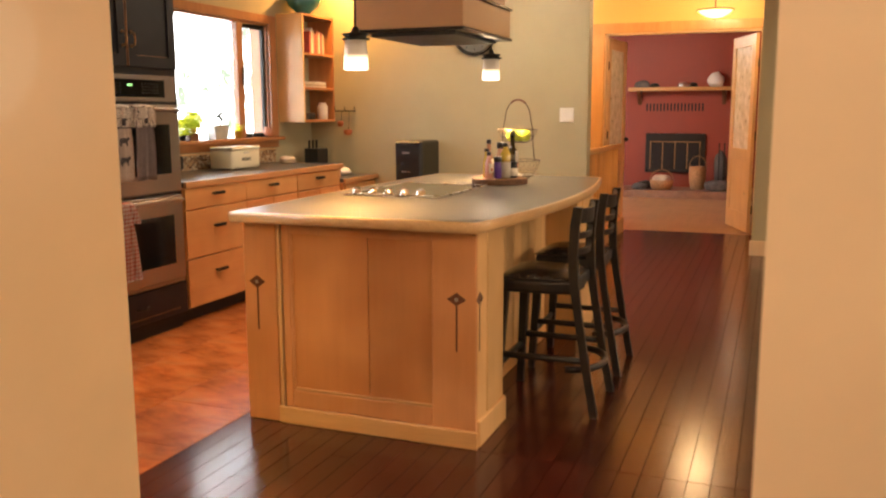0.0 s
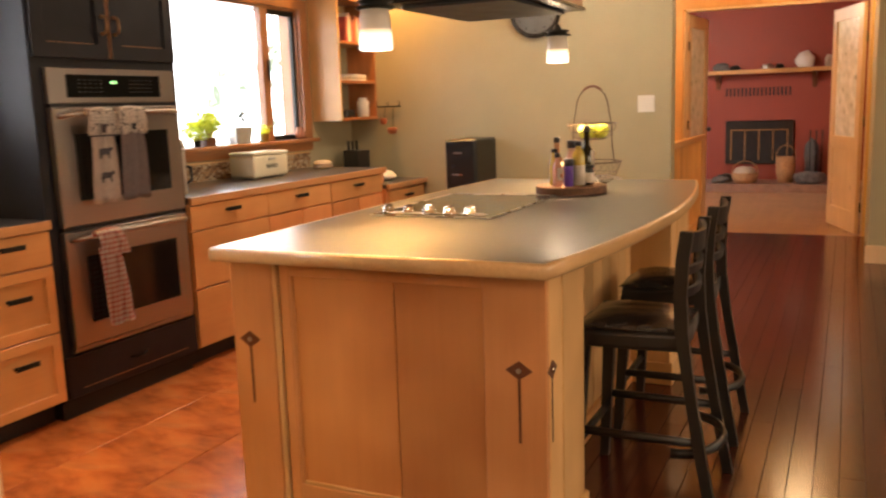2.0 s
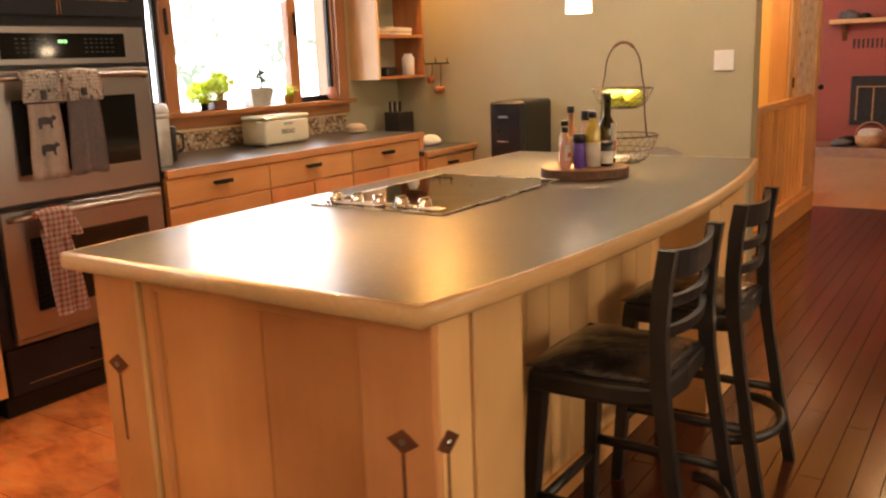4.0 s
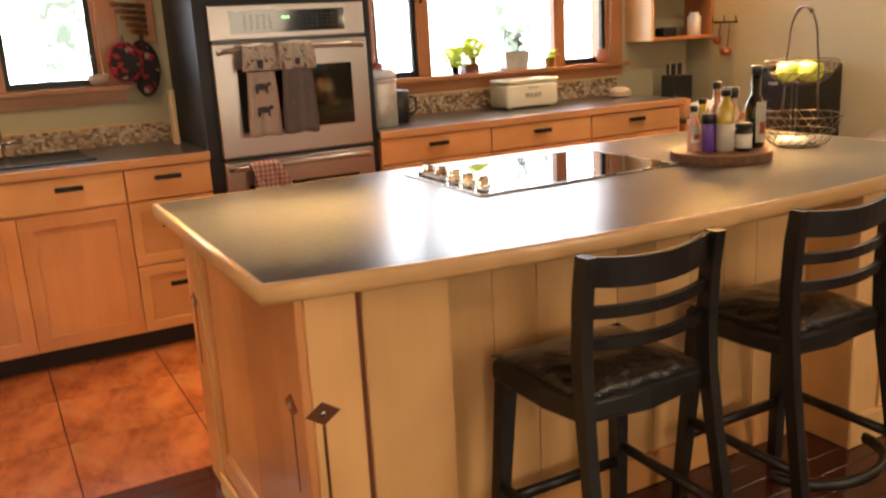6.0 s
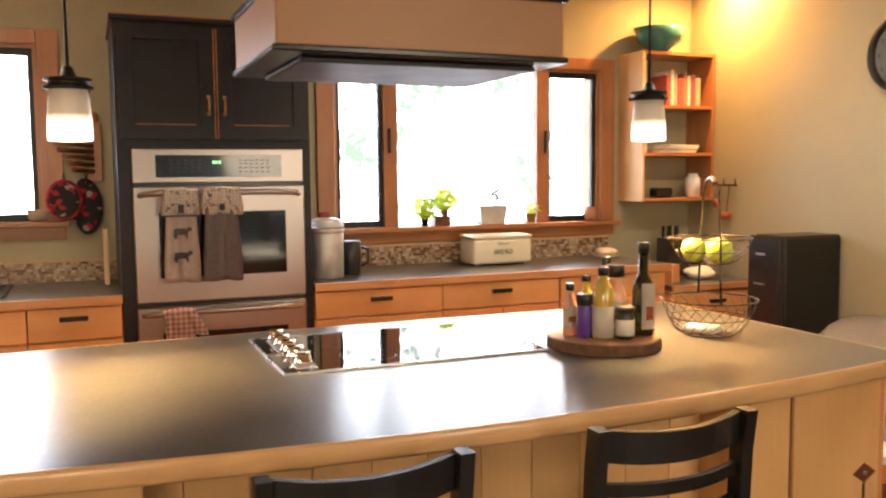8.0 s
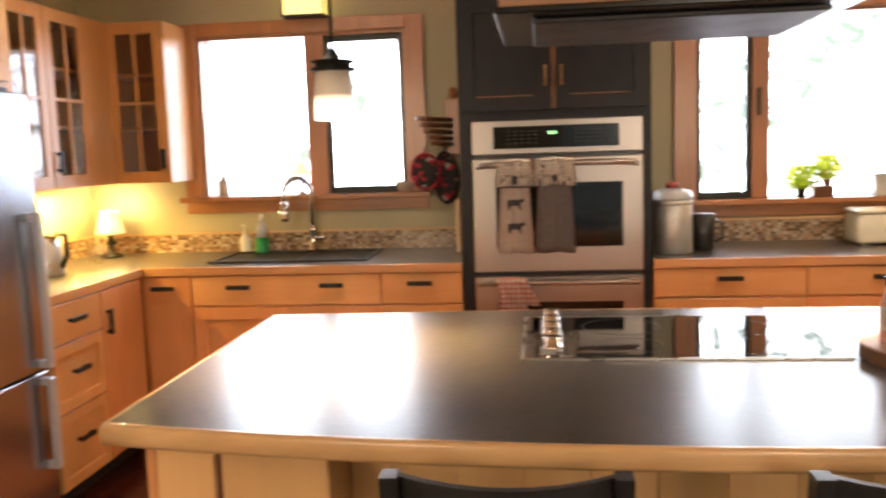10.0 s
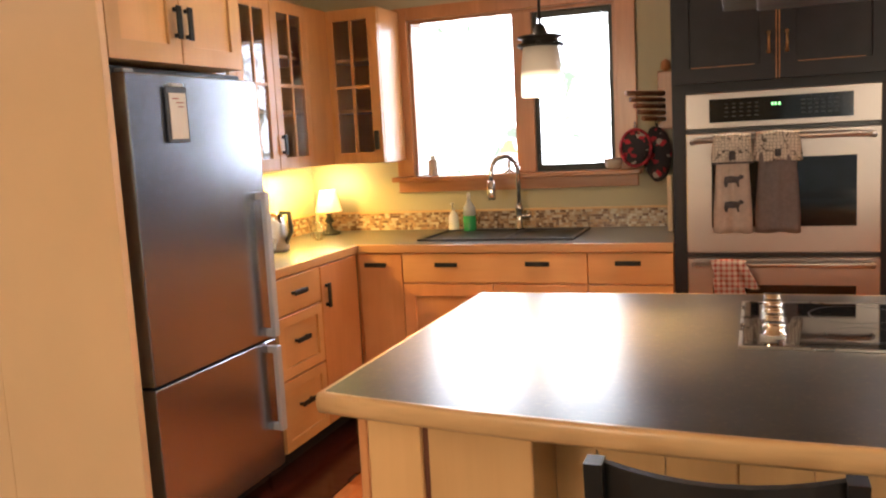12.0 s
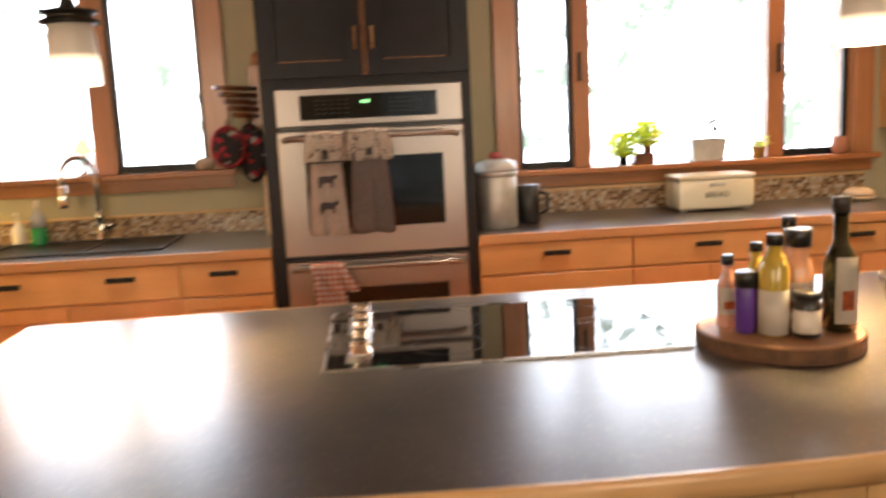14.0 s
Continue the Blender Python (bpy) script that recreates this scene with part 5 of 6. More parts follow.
# ---------------------------------------------------------------- sink and tap
sink = thing("sink", "black composite drop-in double sink", "sink", (0, 0, TOP))
bm = bmesh.new()
SX0, SX1, SY0, SY1 = -4.345, -3.885, 2.555, 3.355
B(SX0, SX0 + 0.05, SY0, SY1, 0.0006, 0.010, 0.002, bm)
B(SX1 - 0.025, SX1, SY0, SY1, 0.0006, 0.010, 0.002, bm)
B(SX0 + 0.05, SX1 - 0.025, SY0, SY0 + 0.025, 0.0006, 0.010, 0.002, bm)
B(SX0 + 0.05, SX1 - 0.025, SY1 - 0.025, SY1, 0.0006, 0.010, 0.002, bm)
B(SX0 + 0.05, SX1 - 0.025, 2.99, 3.015, 0.0006, 0.008, 0.002, bm)
part("rim", bm, GRANITESINK, sink)
# Flat sheet, darker than the rim to stand for the hollow's shade.
part("basin", B(SX0 + 0.05, SX1 - 0.025, SY0 + 0.025, SY1 - 0.025, 0.0004, 0.0016), SINKDARK, sink, "flat near-black sheet standing for the shaded basin")
tap = thing("tap", "tall chrome gooseneck tap with a pull-down spray", "tap", (-4.30, 2.985, TOP + 0.010))
part("base", lathe([(0.028, 0.0), (0.028, 0.008), (0.020, 0.015), (0.019, 0.10), (0.022, 0.105), (0.022, 0.12), (0.014, 0.13)], 20), CHROME, tap)
arc = [(0, 0, 0.11), (0, 0, 0.30)] + [(0.05 - 0.05 * math.cos(a), -0.06 + 0.06 * math.cos(a), 0.30 + 0.09 * math.sin(a)) for a in [math.pi * k / 10 for k in range(1, 11)]] + [(0.10, -0.12, 0.26)]
part("spout", tube(arc, 0.0135, 12), CHROME, tap, "curved chrome spout")
part("spray_head", lathe([(0.013, 0.0), (0.021, -0.01), (0.024, -0.085), (0.020, -0.10)][::-1], 16, (0.10, -0.12, 0.265)), CHROME, tap)
part("lever", tube([(0, 0.018, 0.065), (0, 0.055, 0.07), (0.0, 0.06, 0.095)], [0.014, 0.014, 0.006], 10), CHROME, tap)

# ---------------------------------------------------------------- open shelf in the far corner
sh = thing("wall_shelf", "open maple wall shelf unit with reddish edges beside the wide window", "shelf", (0, 0, 0))
sx0, sx1, sy0, sy1, sz0, sz1 = XW + 0.002, -4.15, 6.84, 7.385, 1.245, 2.16
part("side", B(sx0, sx1, sy0, sy0 + 0.02, sz0, sz1, 0.001), MAPLE_PALE, sh, "pale maple side panel")
part("side", B(sx0, sx1, sy1 - 0.018, sy1, sz0, sz1), FIR, sh)
for z in (sz0, 1.525, 1.815, sz1 - 0.02):
    part("shelf", B(sx0, sx1 + 0.002, sy0 + 0.02, sy1 - 0.018, z, z + 0.02, 0.001), FIR_Y, sh)
part("back", B(sx0, sx0 + 0.006, sy0 + 0.02, sy1 - 0.018, sz0 + 0.02, sz1 - 0.02), GREENWALL, sh)

# ---------------------------------------------------------------- black appliance in the corner
mf = thing("black_cabinet", "tall glossy black under-counter cooler with rounded edges in the corner", "refrigerator", (0, 0, 0))
part("body", B(-3.355, -3.125, 6.985, 7.385, 0.02, 1.088, 0.015), BLACKGLOSS, mf)
part("door", B(-3.355, -3.125, 6.952, 6.983, 0.06, 1.084, 0.012), BLACKGLOSS, mf)
part("shelf_edge", B(-3.30, -3.22, 6.947, 6.9515, 0.83, 0.838), STEELH, mf, "small pale latch")
part("badge", B(-3.29, -3.225, 6.949, 6.9515, 0.985, 0.997), STEELH, mf, "small pale badge")

# ---------------------------------------------------------------- trims of the rooms
structure("baseboard", B(-3.10, -1.822, YN - 0.016, YN - 0.001, 0, 0.13, 0.003), MAPLE_X, "maple baseboard")
structure("wall_hall_side", B(-0.299, -0.27, AY + 0.13, HY - 0.03, 0, H), DARKWOOD, "dark wood side wall of the hall")
structure("baseboard", B(-0.55, -0.28, 8.68, 8.699, 0, 0.14, 0.003), PINE_PALE, "pale baseboard")
structure("trim", B(-0.299, -0.285, 8.70, AY, 0, 0.14, 0.002), PINE_PALE, "pale baseboard along the hall")
bm = B(-2.35, -2.20, AY - 0.02, AY - 0.001, 0, 2.18, 0.003)
B(-2.35, -0.531, AY - 0.022, AY - 0.001, 2.18, 2.285, 0.003, bm)
structure("trim", bm, PINE, "pine casing around the double doorway")
bm = B(-2.20, -2.182, AY, AY + 0.12, 0, 2.16)
B(-0.568, -0.55, AY, AY + 0.12, 0, 2.16, 0, bm)
B(-2.182, -0.568, AY, AY + 0.12, 2.16, 2.18, 0, bm)
structure("trim", bm, PINE_PALE, "pale pine door jamb")
bm = B(-0.16, -0.03, HY - 0.02, HY - 0.001, 0, 2.31, 0.003)
B(-0.03, 1.7, HY - 0.02, HY - 0.001, 2.21, 2.31, 0.003, bm)
structure("trim", bm, DARKWOOD, "dark wood casing in the hall")
structure("baseboard", B(-0.29, 3.0, 16.57, 16.599, 0, 0.12), PINE, "pine baseboard")


def room_door(name, label, hinge, angle, w, mat, glazed=True, h=2.13):
    """Hung at hinge, turned by angle; the leaf runs along local +x."""
    d = thing(name, label, "door", (hinge[0], hinge[1], 0.012), angle)
    t = 0.036
    s = 0.105
    bm = B(0, s, 0, t, 0, h, 0.002)
    B(w - s, w, 0, t, 0, h, 0.002, bm)
    B(s, w - s, 0, t, 0, 0.20, 0.002, bm)
    B(s, w - s, 0, t, h - 0.12, h, 0.002, bm)
    B(s, w - s, 0, t, 0.78, 0.90, 0.002, bm)
    part("door_frame", bm, mat, d)
    part("panel", B(s, w - s, 0.010, t - 0.010, 0.20, 0.78), mat, d)
    if glazed:
        part("pane", B(s, w - s, 0.014, 0.022, 0.90, h - 0.12), PATTERNGLASS, d, "patterned frosted glass pane, daylight behind put into its pale colour")
    else:
        part("panel", B(s, w - s, 0.010, t - 0.010, 0.90, h - 0.12), mat, d)
    for z in (0.25, 1.05, 1.82):
        part("hinge", lathe([(0.008, z - 0.045), (0.008, z + 0.045)], 8, (-0.004, -0.004, 0)), IRON, d)
    part("knob", ball(0.026, (w - 0.05, -0.03, 0.98)), IRON, d)
    return d


room_door("door_1", "open pale pine door with patterned glass, swung into the fireplace room", (-0.585, AY + 0.07), 109, 0.80, PINE_PALE)
room_door("door_2", "open pine door with patterned glass, folded beside the stair railing", (-2.165, AY + 0.07), 85, 0.80, PINE_PALE)
room_door("door_3", "pale pine panelled door standing open in the hall", (-0.02, HY + 0.16), 60, 0.68, PINE_PALE, False, 2.17)

# stair railing beside the doorway
rail = thing("stair_railing", "pine stair railing with a square newel post and slim balusters", "railing", (0, 0, 0))
part("stringer", B(-2.06, -1.91, 7.60, 9.95, 0.0, 0.16, 0.004), PINE_Y, rail, "pine base board under the balusters")
part("newel", B(-2.02, -1.93, 7.70, 7.79, 0.161, 1.04, 0.004), PINE, rail, "square pine newel post")
part("handrail", B(-2.0, -1.95, 7.79, 9.9, 0.93, 0.98, 0.006), PINE_Y, rail)
part("bottom_rail", B(-2.0, -1.95, 7.79, 9.9, 0.162, 0.19, 0.003), PINE_Y, rail)
for k in range(15):
    y = 7.90 + k * 0.13
    part("baluster", B(-1.99, -1.96, y, y + 0.03, 0.19, 0.93, 0.002), PINE, rail)

# ---------------------------------------------------------------- fireplace room
structure("hearth", B(-3.3, -0.45, 13.85, FY - 0.001, 0.0, 0.12, 0.004), HEARTH, "low reddish hearth")
fp = thing("fireplace", "black fireplace insert with brass-edged glass doors in a red wall", "fireplace", (0, 0, 0))
fx0, fx1, fz0, fz1 = -2.34, -1.41, 0.45, 0.975
part("surround", B(fx0, fx1, FY - 0.05, FY - 0.001, fz0 - 0.1, fz1, 0.004), BLACKPLASTIC, fp)
# Flat sooty sheet; the firebox's inner shade is put into its colour.
part("firebox", B(fx0 + 0.08, fx1 - 0.08, FY - 0.056, FY - 0.051, fz0 - 0.04, fz1 - 0.14), SOOT_SHADE, fp)
for k in range(5):
    x = fx0 + 0.08 + k * (fx1 - fx0 - 0.16) / 4
    part("bar", B(x - 0.008, x + 0.008, FY - 0.066, FY - 0.057, fz0 - 0.04, fz1 - 0.14), BRASSY, fp, "brass door bar")
part("top_bar", B(fx0 + 0.07, fx1 - 0.07, FY - 0.067, FY - 0.057, fz1 - 0.14, fz1 - 0.125), BRASSY, fp)
vent = thing("wall_vent", "row of flat dark plates as shaded slots above the fireplace", "vent", (0, 0, 0))
part("backing", B(-2.38, -1.41, FY - 0.004, FY - 0.001, 1.31, 1.47), RED, vent)
# Slots are flat plates, their inner shade given by the dark colour.
for k in range(17):
    x = -2.355 + k * 0.054
    part("slot", B(x, x + 0.026, FY - 0.006, FY - 0.0045, 1.33, 1.45), SOOT_SHADE, vent)
mantel = thing("mantel_shelf", "long maple mantel shelf on two brackets", "shelf", (0, 0, 0))
part("board", B(-2.62, -0.90, FY - 0.24, FY - 0.001, 1.645, 1.70, 0.004), MAPLE_X, mantel)
for x in (-2.46, -1.16):
    bm = bmesh.new()
    prof = [(FY - 0.001, 1.644), (FY - 0.17, 1.644), (FY - 0.15, 1.60), (FY - 0.06, 1.54), (FY - 0.001, 1.43)]
    lo = [bm.verts.new((x - 0.03, y, z)) for y, z in prof]
    hi = [bm.verts.new((x + 0.03, y, z)) for y, z in prof]
    bm.faces.new(lo)
    bm.faces.new(hi[::-1])
    for q in range(5):
        bm.faces.new((lo[q], hi[q], hi[(q + 1) % 5], lo[(q + 1) % 5]))
    part("bracket", bm, DARKWOOD, mantel)


def lump(name, label, at, size, mat, seed, category):
    """A soft irregular object: a ball pushed about by noise."""
    bm = ball(1.0, seg=18, rings=12)
    for v in bm.verts:
        n = noise.noise(v.co * 1.7 + Vector((seed, 0, 0)))
        v.co *= 1 + 0.28 * n
        v.co.z = max(v.co.z, -0.75)
        v.co = Vector((v.co.x * size[0], v.co.y * size[1], (v.co.z + 0.75) * size[2] / 1.75))
    return single(name, bm, mat, label, category, at)


lump("decoy_duck", "small grey ornament on the mantel shelf", (-2.42, FY - 0.12, 1.70), (0.13, 0.06, 0.11), GREYSHADOW, 3, "ornament")
lump("ornament", "dark low ornament on the mantel shelf", (-2.22, FY - 0.12, 1.70), (0.07, 0.05, 0.07), IRON, 5, "ornament")
lump("ornament", "small silver ornament on the mantel shelf", (-1.78, FY - 0.12, 1.70), (0.09, 0.05, 0.07), STEELH, 8, "ornament")
lump("ornament", "small dark glazed ornament with a pale rim on the mantel shelf", (-1.62, FY - 0.12, 1.70), (0.06, 0.05, 0.07), IRON, 9, "ornament")
lump("seashell", "large pale seashell on the mantel shelf", (-1.29, FY - 0.12, 1.70), (0.12, 0.06, 0.22), PAPER, 11, "ornament")
lump("ornament", "small pale box on the mantel shelf", (-0.98, FY - 0.12, 1.70), (0.06, 0.05, 0.16), STONEWARE, 12, "ornament")


def basket(label, at, r, h, mat, seed):
    b = thing("basket", label, "basket", at, 0)
    part("bowl", lathe([(r * 0.75, 0.0), (r * 0.95, h * 0.4), (r, h), (r * 0.94, h), (r * 0.88, h * 0.4), (r * 0.6, 0.03)], 20), mat, b, "woven basket")
    hoop = [(r * 0.97 * math.cos(a), 0, h + 0.16 * math.sin(a)) for a in [math.pi * k / 10 for k in range(11)]]
    part("hoop", tube(hoop, 0.008, 6), mat, b)
    return b


basket("low woven basket of kindling on the hearth", (-2.0, 14.0, 0.121), 0.18, 0.15, WICKER, 1)
lump("firewood", "pale pieces of kindling in the basket", (-2.0, 14.0, 0.20), (0.15, 0.13, 0.16), STONEWARE, 14, "firewood")
basket("tall woven basket on the hearth", (-1.48, 14.15, 0.121), 0.13, 0.36, WICKER, 2)
lump("bag", "dark grey bag lying on the hearth", (-1.16, 14.02, 0.121), (0.22, 0.14, 0.17), GREYSHADOW, 17, "bag")
lump("bag", "small dark bundle on the hearth beside the basket", (-2.33, 13.98, 0.121), (0.12, 0.10, 0.10), GREYSHADOW, 19, "bag")
lump("pot", "dark iron pot on the hearth", (-2.28, 14.15, 0.121), (0.12, 0.10, 0.12), IRON, 22, "pot")
tools = thing("fire_tools", "dark iron fire tools on a stand beside the fireplace", "fire tools", (-1.10, 14.2, 0.121))
part("base", lathe([(0.12, 0.0), (0.12, 0.015), (0.02, 0.03)], 16), IRON, tools)
for dx in (-0.07, 0.0, 0.07):
    part("tool", tube([(dx, 0, 0.02), (dx * 1.1, 0, 0.72)], 0.010, 6), IRON, tools)
lump("log_bag", "tall dark bag standing beside the fireplace", (-1.16, 14.38, 0.121), (0.10, 0.09, 0.62), GREYSHADOW, 25, "bag")

# ---------------------------------------------------------------- on the island
tray = thing("tray", "round slice of tree trunk with bark used as a tray", "tray", (-1.845, 5.062, ISLE + 0.001))
rr = random.Random(4)
pts = [((0.155 + 0.005 * math.sin(3 * a + 1)) * math.cos(a), (0.155 + 0.005 * math.sin(2 * a)) * math.sin(a)) for a in [2 * math.pi * k / 36 for k in range(36)]]
part("slab", prism(pts, 0.0, 0.034, bev=0.003), SLICE, tray, "sawn wood slab")
ring = bmesh.new()
pts2 = [(x * 1.03, y * 1.03) for x, y in pts]
lo = [ring.verts.new((x, y, 0.001)) for x, y in pts2]
hi = [ring.verts.new((x, y, 0.031)) for x, y in pts2]
li = [ring.verts.new((x * 0.99, y * 0.99, 0.001)) for x, y in pts]
hi2 = [ring.verts.new((x * 0.99, y * 0.99, 0.031)) for x, y in pts]
for k in range(36):
    j = (k + 1) % 36
    ring.faces.new((lo[k], lo[j], hi[j], hi[k]))
    ring.faces.new((hi[k], hi[j], hi2[j], hi2[k]))
    ring.faces.new((li[k], hi2[k], hi2[j], li[j]))
    ring.faces.new((lo[k], li[k], li[j], lo[j]))
part("bark_edge", ring, BARK, tray, "rough bark edge")


def bottle(label, at, r, h, neck_r, neck_h, body, cap, cap_h, paper=None, shoulder=0.03, cap_r=None, name="bottle"):
    b = thing(name, label, "bottle", at, 0, "bottles on the tray")
    s0 = h - neck_h - cap_h - shoulder
    part("glass", lathe([(r * 0.85, 0.0), (r, 0.004), (r, s0), (neck_r + (r - neck_r) * 0.45, s0 + shoulder * 0.6), (neck_r, s0 + shoulder), (neck_r, h - cap_h)], 20), body, b)
    cr = cap_r or neck_r * 1.25
    part("cap", lathe([(cr, h - cap_h), (cr, h - 0.002), (cr * 0.9, h)], 16), cap, b)
    if paper and len(paper) == 5:
        z0, z1, mat, aim, half = paper
        bm = bmesh.new()
        arc = [radians(aim - half + 2 * half * k / 8) for k in range(9)]
        rings = [[bm.verts.new(((r + e) * math.cos(a), (r + e) * math.sin(a), z)) for a in arc] for e, z in ((0.0007, z0), (0.0007, z1))]
        for k in range(8):
            bm.faces.new((rings[0][k], rings[0][k + 1], rings[1][k + 1], rings[1][k]))
        bmesh.ops.solidify(bm, geom=bm.faces[:], thickness=0.0004)
        part("sticker", bm, mat, b, "pale paper sticker")
        bm = bmesh.new()
        arc = [radians(aim - half * 0.5 + half * k / 4) for k in range(5)]
        zm = (z0 + z1) / 2
        rings = [[bm.verts.new(((r + 0.0016) * math.cos(a), (r + 0.0016) * math.sin(a), z)) for a in arc] for z in (z0 + (z1 - z0) * 0.2, zm)]
        for k in range(4):
            bm.faces.new((rings[0][k], rings[0][k + 1], rings[1][k + 1], rings[1][k]))
        bmesh.ops.solidify(bm, geom=bm.faces[:], thickness=0.0003)
        part("print", bm, PRINTRED, b, "reddish printed picture")
    elif paper:
        z0, z1, mat = paper
        part("sticker", lathe([(r + 0.0006, z0), (r + 0.0006, z1), (r - 0.001, z1), (r - 0.001, z0)], 20), mat, b)
    return b


TZ = ISLE + 0.036
bottle("small pink sauce bottle with a black cap", (-1.875, 4.966, TZ), 0.021, 0.150, 0.010, 0.015, PINKSAUCE, BLACKPLASTIC, 0.02, (0.03, 0.085, PAPER, -10, 60))
bottle("purple spice jar with a dark lid", (-1.828, 4.985, TZ), 0.0215, 0.124, 0.020, 0.002, PURPLE, BLACKPLASTIC, 0.032, None, 0.004, 0.0232)
bottle("tall clear oil bottle with a white sticker and black cap", (-1.795, 5.026, TZ), 0.029, 0.200, 0.013, 0.012, OILYELLOW, BLACKPLASTIC, 0.022, (0.004, 0.092, MILKY))
bottle("squat jar with a dark lid and white sticker", (-1.765, 5.078, TZ), 0.026, 0.090, 0.022, 0.004, BLACKPLASTIC, BLACKPLASTIC, 0.014, (0.01, 0.055, PAPER), 0.008)
bottle("amber dressing bottle with a wide black cap", (-1.845, 5.100, TZ), 0.031, 0.200, 0.020, 0.02, AMBERPL, BLACKPLASTIC, 0.035, (0.02, 0.095, MILKY, -20, 60), 0.03, 0.026)
bottle("tall dark olive oil bottle with a white sticker", (-1.795, 5.160, TZ), 0.033, 0.265, 0.014, 0.06, OLIVEGLASS, BLACKPLASTIC, 0.03, (0.020, 0.150, PAPER, 0, 42), 0.04, 0.017)
bottle("small golden bottle with a dark cap", (-1.915, 5.045, TZ), 0.022, 0.165, 0.011, 0.02, OILYELLOW, IRON, 0.018, None)
bottle("brown vinegar bottle with a black cap", (-1.925, 5.120, TZ), 0.027, 0.215, 0.012, 0.05, AMBERPL, BLACKPLASTIC, 0.025, (0.03, 0.10, PAPER))
bottle("white salt shaker with a steel cap", (-1.842, 5.040, TZ), 0.018, 0.105, 0.016, 0.004, WHITEPLASTIC, STEELH, 0.016, None, 0.006)

# two-tier wire basket with apples
fb = thing("wire_basket", "two-tier bronze wire fruit basket with a tall arched handle", "basket", (-1.845, 5.437, ISLE + 0.001), 64)


def wire_bowl(z, r, h, spokes, parent):
    bm = bmesh.new()
    def ringpts(rad, zz):
        return [(rad * math.cos(2 * math.pi * k / 28), rad * math.sin(2 * math.pi * k / 28), zz) for k in range(28)]
    tube(ringpts(r, z + h), 0.0026, 6, bm, closed=True)
    tube(ringpts(r * 0.50, z + 0.002), 0.0025, 6, bm, closed=True)
    tube(ringpts(r * 0.82, z + h * 0.5), 0.0016, 5, bm, closed=True)
    for k in range(spokes):
        a = 2 * math.pi * k / spokes
        prev = []
        for q in range(6):
            u = q / 5
            rad = r * (0.50 + 0.50 * u ** 0.7)
            tw = a + 0.9 * u
            prev.append((rad * math.cos(tw), rad * math.sin(tw), z + 0.002 + (h - 0.002) * u ** 1.4))
        tube(prev, 0.0010, 5, bm)
    for k in range(4):
        a = math.pi * k / 4
        tube([(r * 0.5 * math.cos(a), r * 0.5 * math.sin(a), z + 0.002), (-r * 0.5 * math.cos(a), -r * 0.5 * math.sin(a), z + 0.002)], 0.0014, 5, bm)
    return part("wire_bowl", bm, BASKETWIRE, parent, "open wire bowl")


wire_bowl(0.004, 0.142, 0.110, 22, fb)
wire_bowl(0.222, 0.122, 0.078, 20, fb)
arch = [(0, -0.140, 0.114), (0, -0.126, 0.20), (0, -0.122, 0.30)] + [(0, -0.105 * math.cos(a), 0.36 + 0.12 * math.sin(a)) for a in [math.pi * k / 14 for k in range(15)]] + [(0, 0.122, 0.30), (0, 0.126, 0.20), (0, 0.140, 0.114)]
part("arched_handle", tube(arch, 0.0035, 8), BASKETWIRE, fb, "tall arched wire handle")
grip = [(0, -0.105 * math.cos(a), 0.36 + 0.12 * math.sin(a)) for a in [math.pi * (0.32 + 0.36 * k / 8) for k in range(9)]]
part("grip", tube(grip, 0.007, 8), DARKWOOD, fb, "wooden grip")
for k, (ax, ay) in enumerate(((-0.02, -0.045), (-0.01, 0.040), (0.045, 0.0))):
    ap = thing("apple", "green apple in the wire basket" if k else "yellow-green apple in the wire basket", "apple", (-1.845 + ax, 5.437 + ay, ISLE + 0.264), k * 50, "apples")
    prof = [(0.004, -0.028), (0.018, -0.034), (0.032, -0.020), (0.038, 0.004), (0.032, 0.026), (0.018, 0.034), (0.008, 0.030), (0.003, 0.024)]
    part("flesh", lathe(prof, 18), APPLE, ap)
    part("stalk", tube([(0, 0, 0.024), (0.003, 0, 0.042)], 0.0018, 5), BARK, ap)
egg = single("napkin", B(-0.05, 0.05, -0.035, 0.035, 0, 0.022, 0.010), PAPER, "folded white napkin in the lower wire bowl", "napkin", (-1.865, 5.432, ISLE + 0.010), 20)

# ---------------------------------------------------------------- counter under the wide window
bb = thing("bread_box", "cream enamelled bread box with rounded edges", "bread box", (-4.195, 5.865, TOP + 0.001))
bm = B(-0.10, 0.10, -0.185, 0.185, 0.008, 0.150, 0.0)
bmesh.ops.bevel(bm, geom=bm.edges[:], offset=0.018, segments=3, affect="EDGES", profile=0.5)
for f in bm.faces:
    f.smooth = True
part("body", bm, CREAMENAMEL, bb)
part("lid", B(-0.098, 0.103, -0.187, 0.187, 0.150, 0.172, 0.009), CREAMENAMEL, bb)
part("latch", B(0.1005, 0.106, -0.035, 0.035, 0.118, 0.132, 0.002), GALV, bb)
for k in range(4):
    part("foot", B(-0.08 if k < 2 else 0.06, -0.06 if k < 2 else 0.08, -0.16 if k % 2 else 0.14, -0.14 if k % 2 else 0.16, 0.0, 0.009), GALV, bb)
txt = bpy.data.curves.new("letters", "FONT")
txt.body, txt.size, txt.extrude, txt.align_x = "BREAD", 0.038, 0.0008, "CENTER"
ob = new("lettering", txt)
dg = bpy.context.evaluated_depsgraph_get()
me = bpy.data.meshes.new_from_object(ob.evaluated_get(dg))
bpy.data.objects.remove(ob)
me.materials.clear()
me.materials.append(GREYMARK)
lt = new("lettering", me)
lt.parent = bb
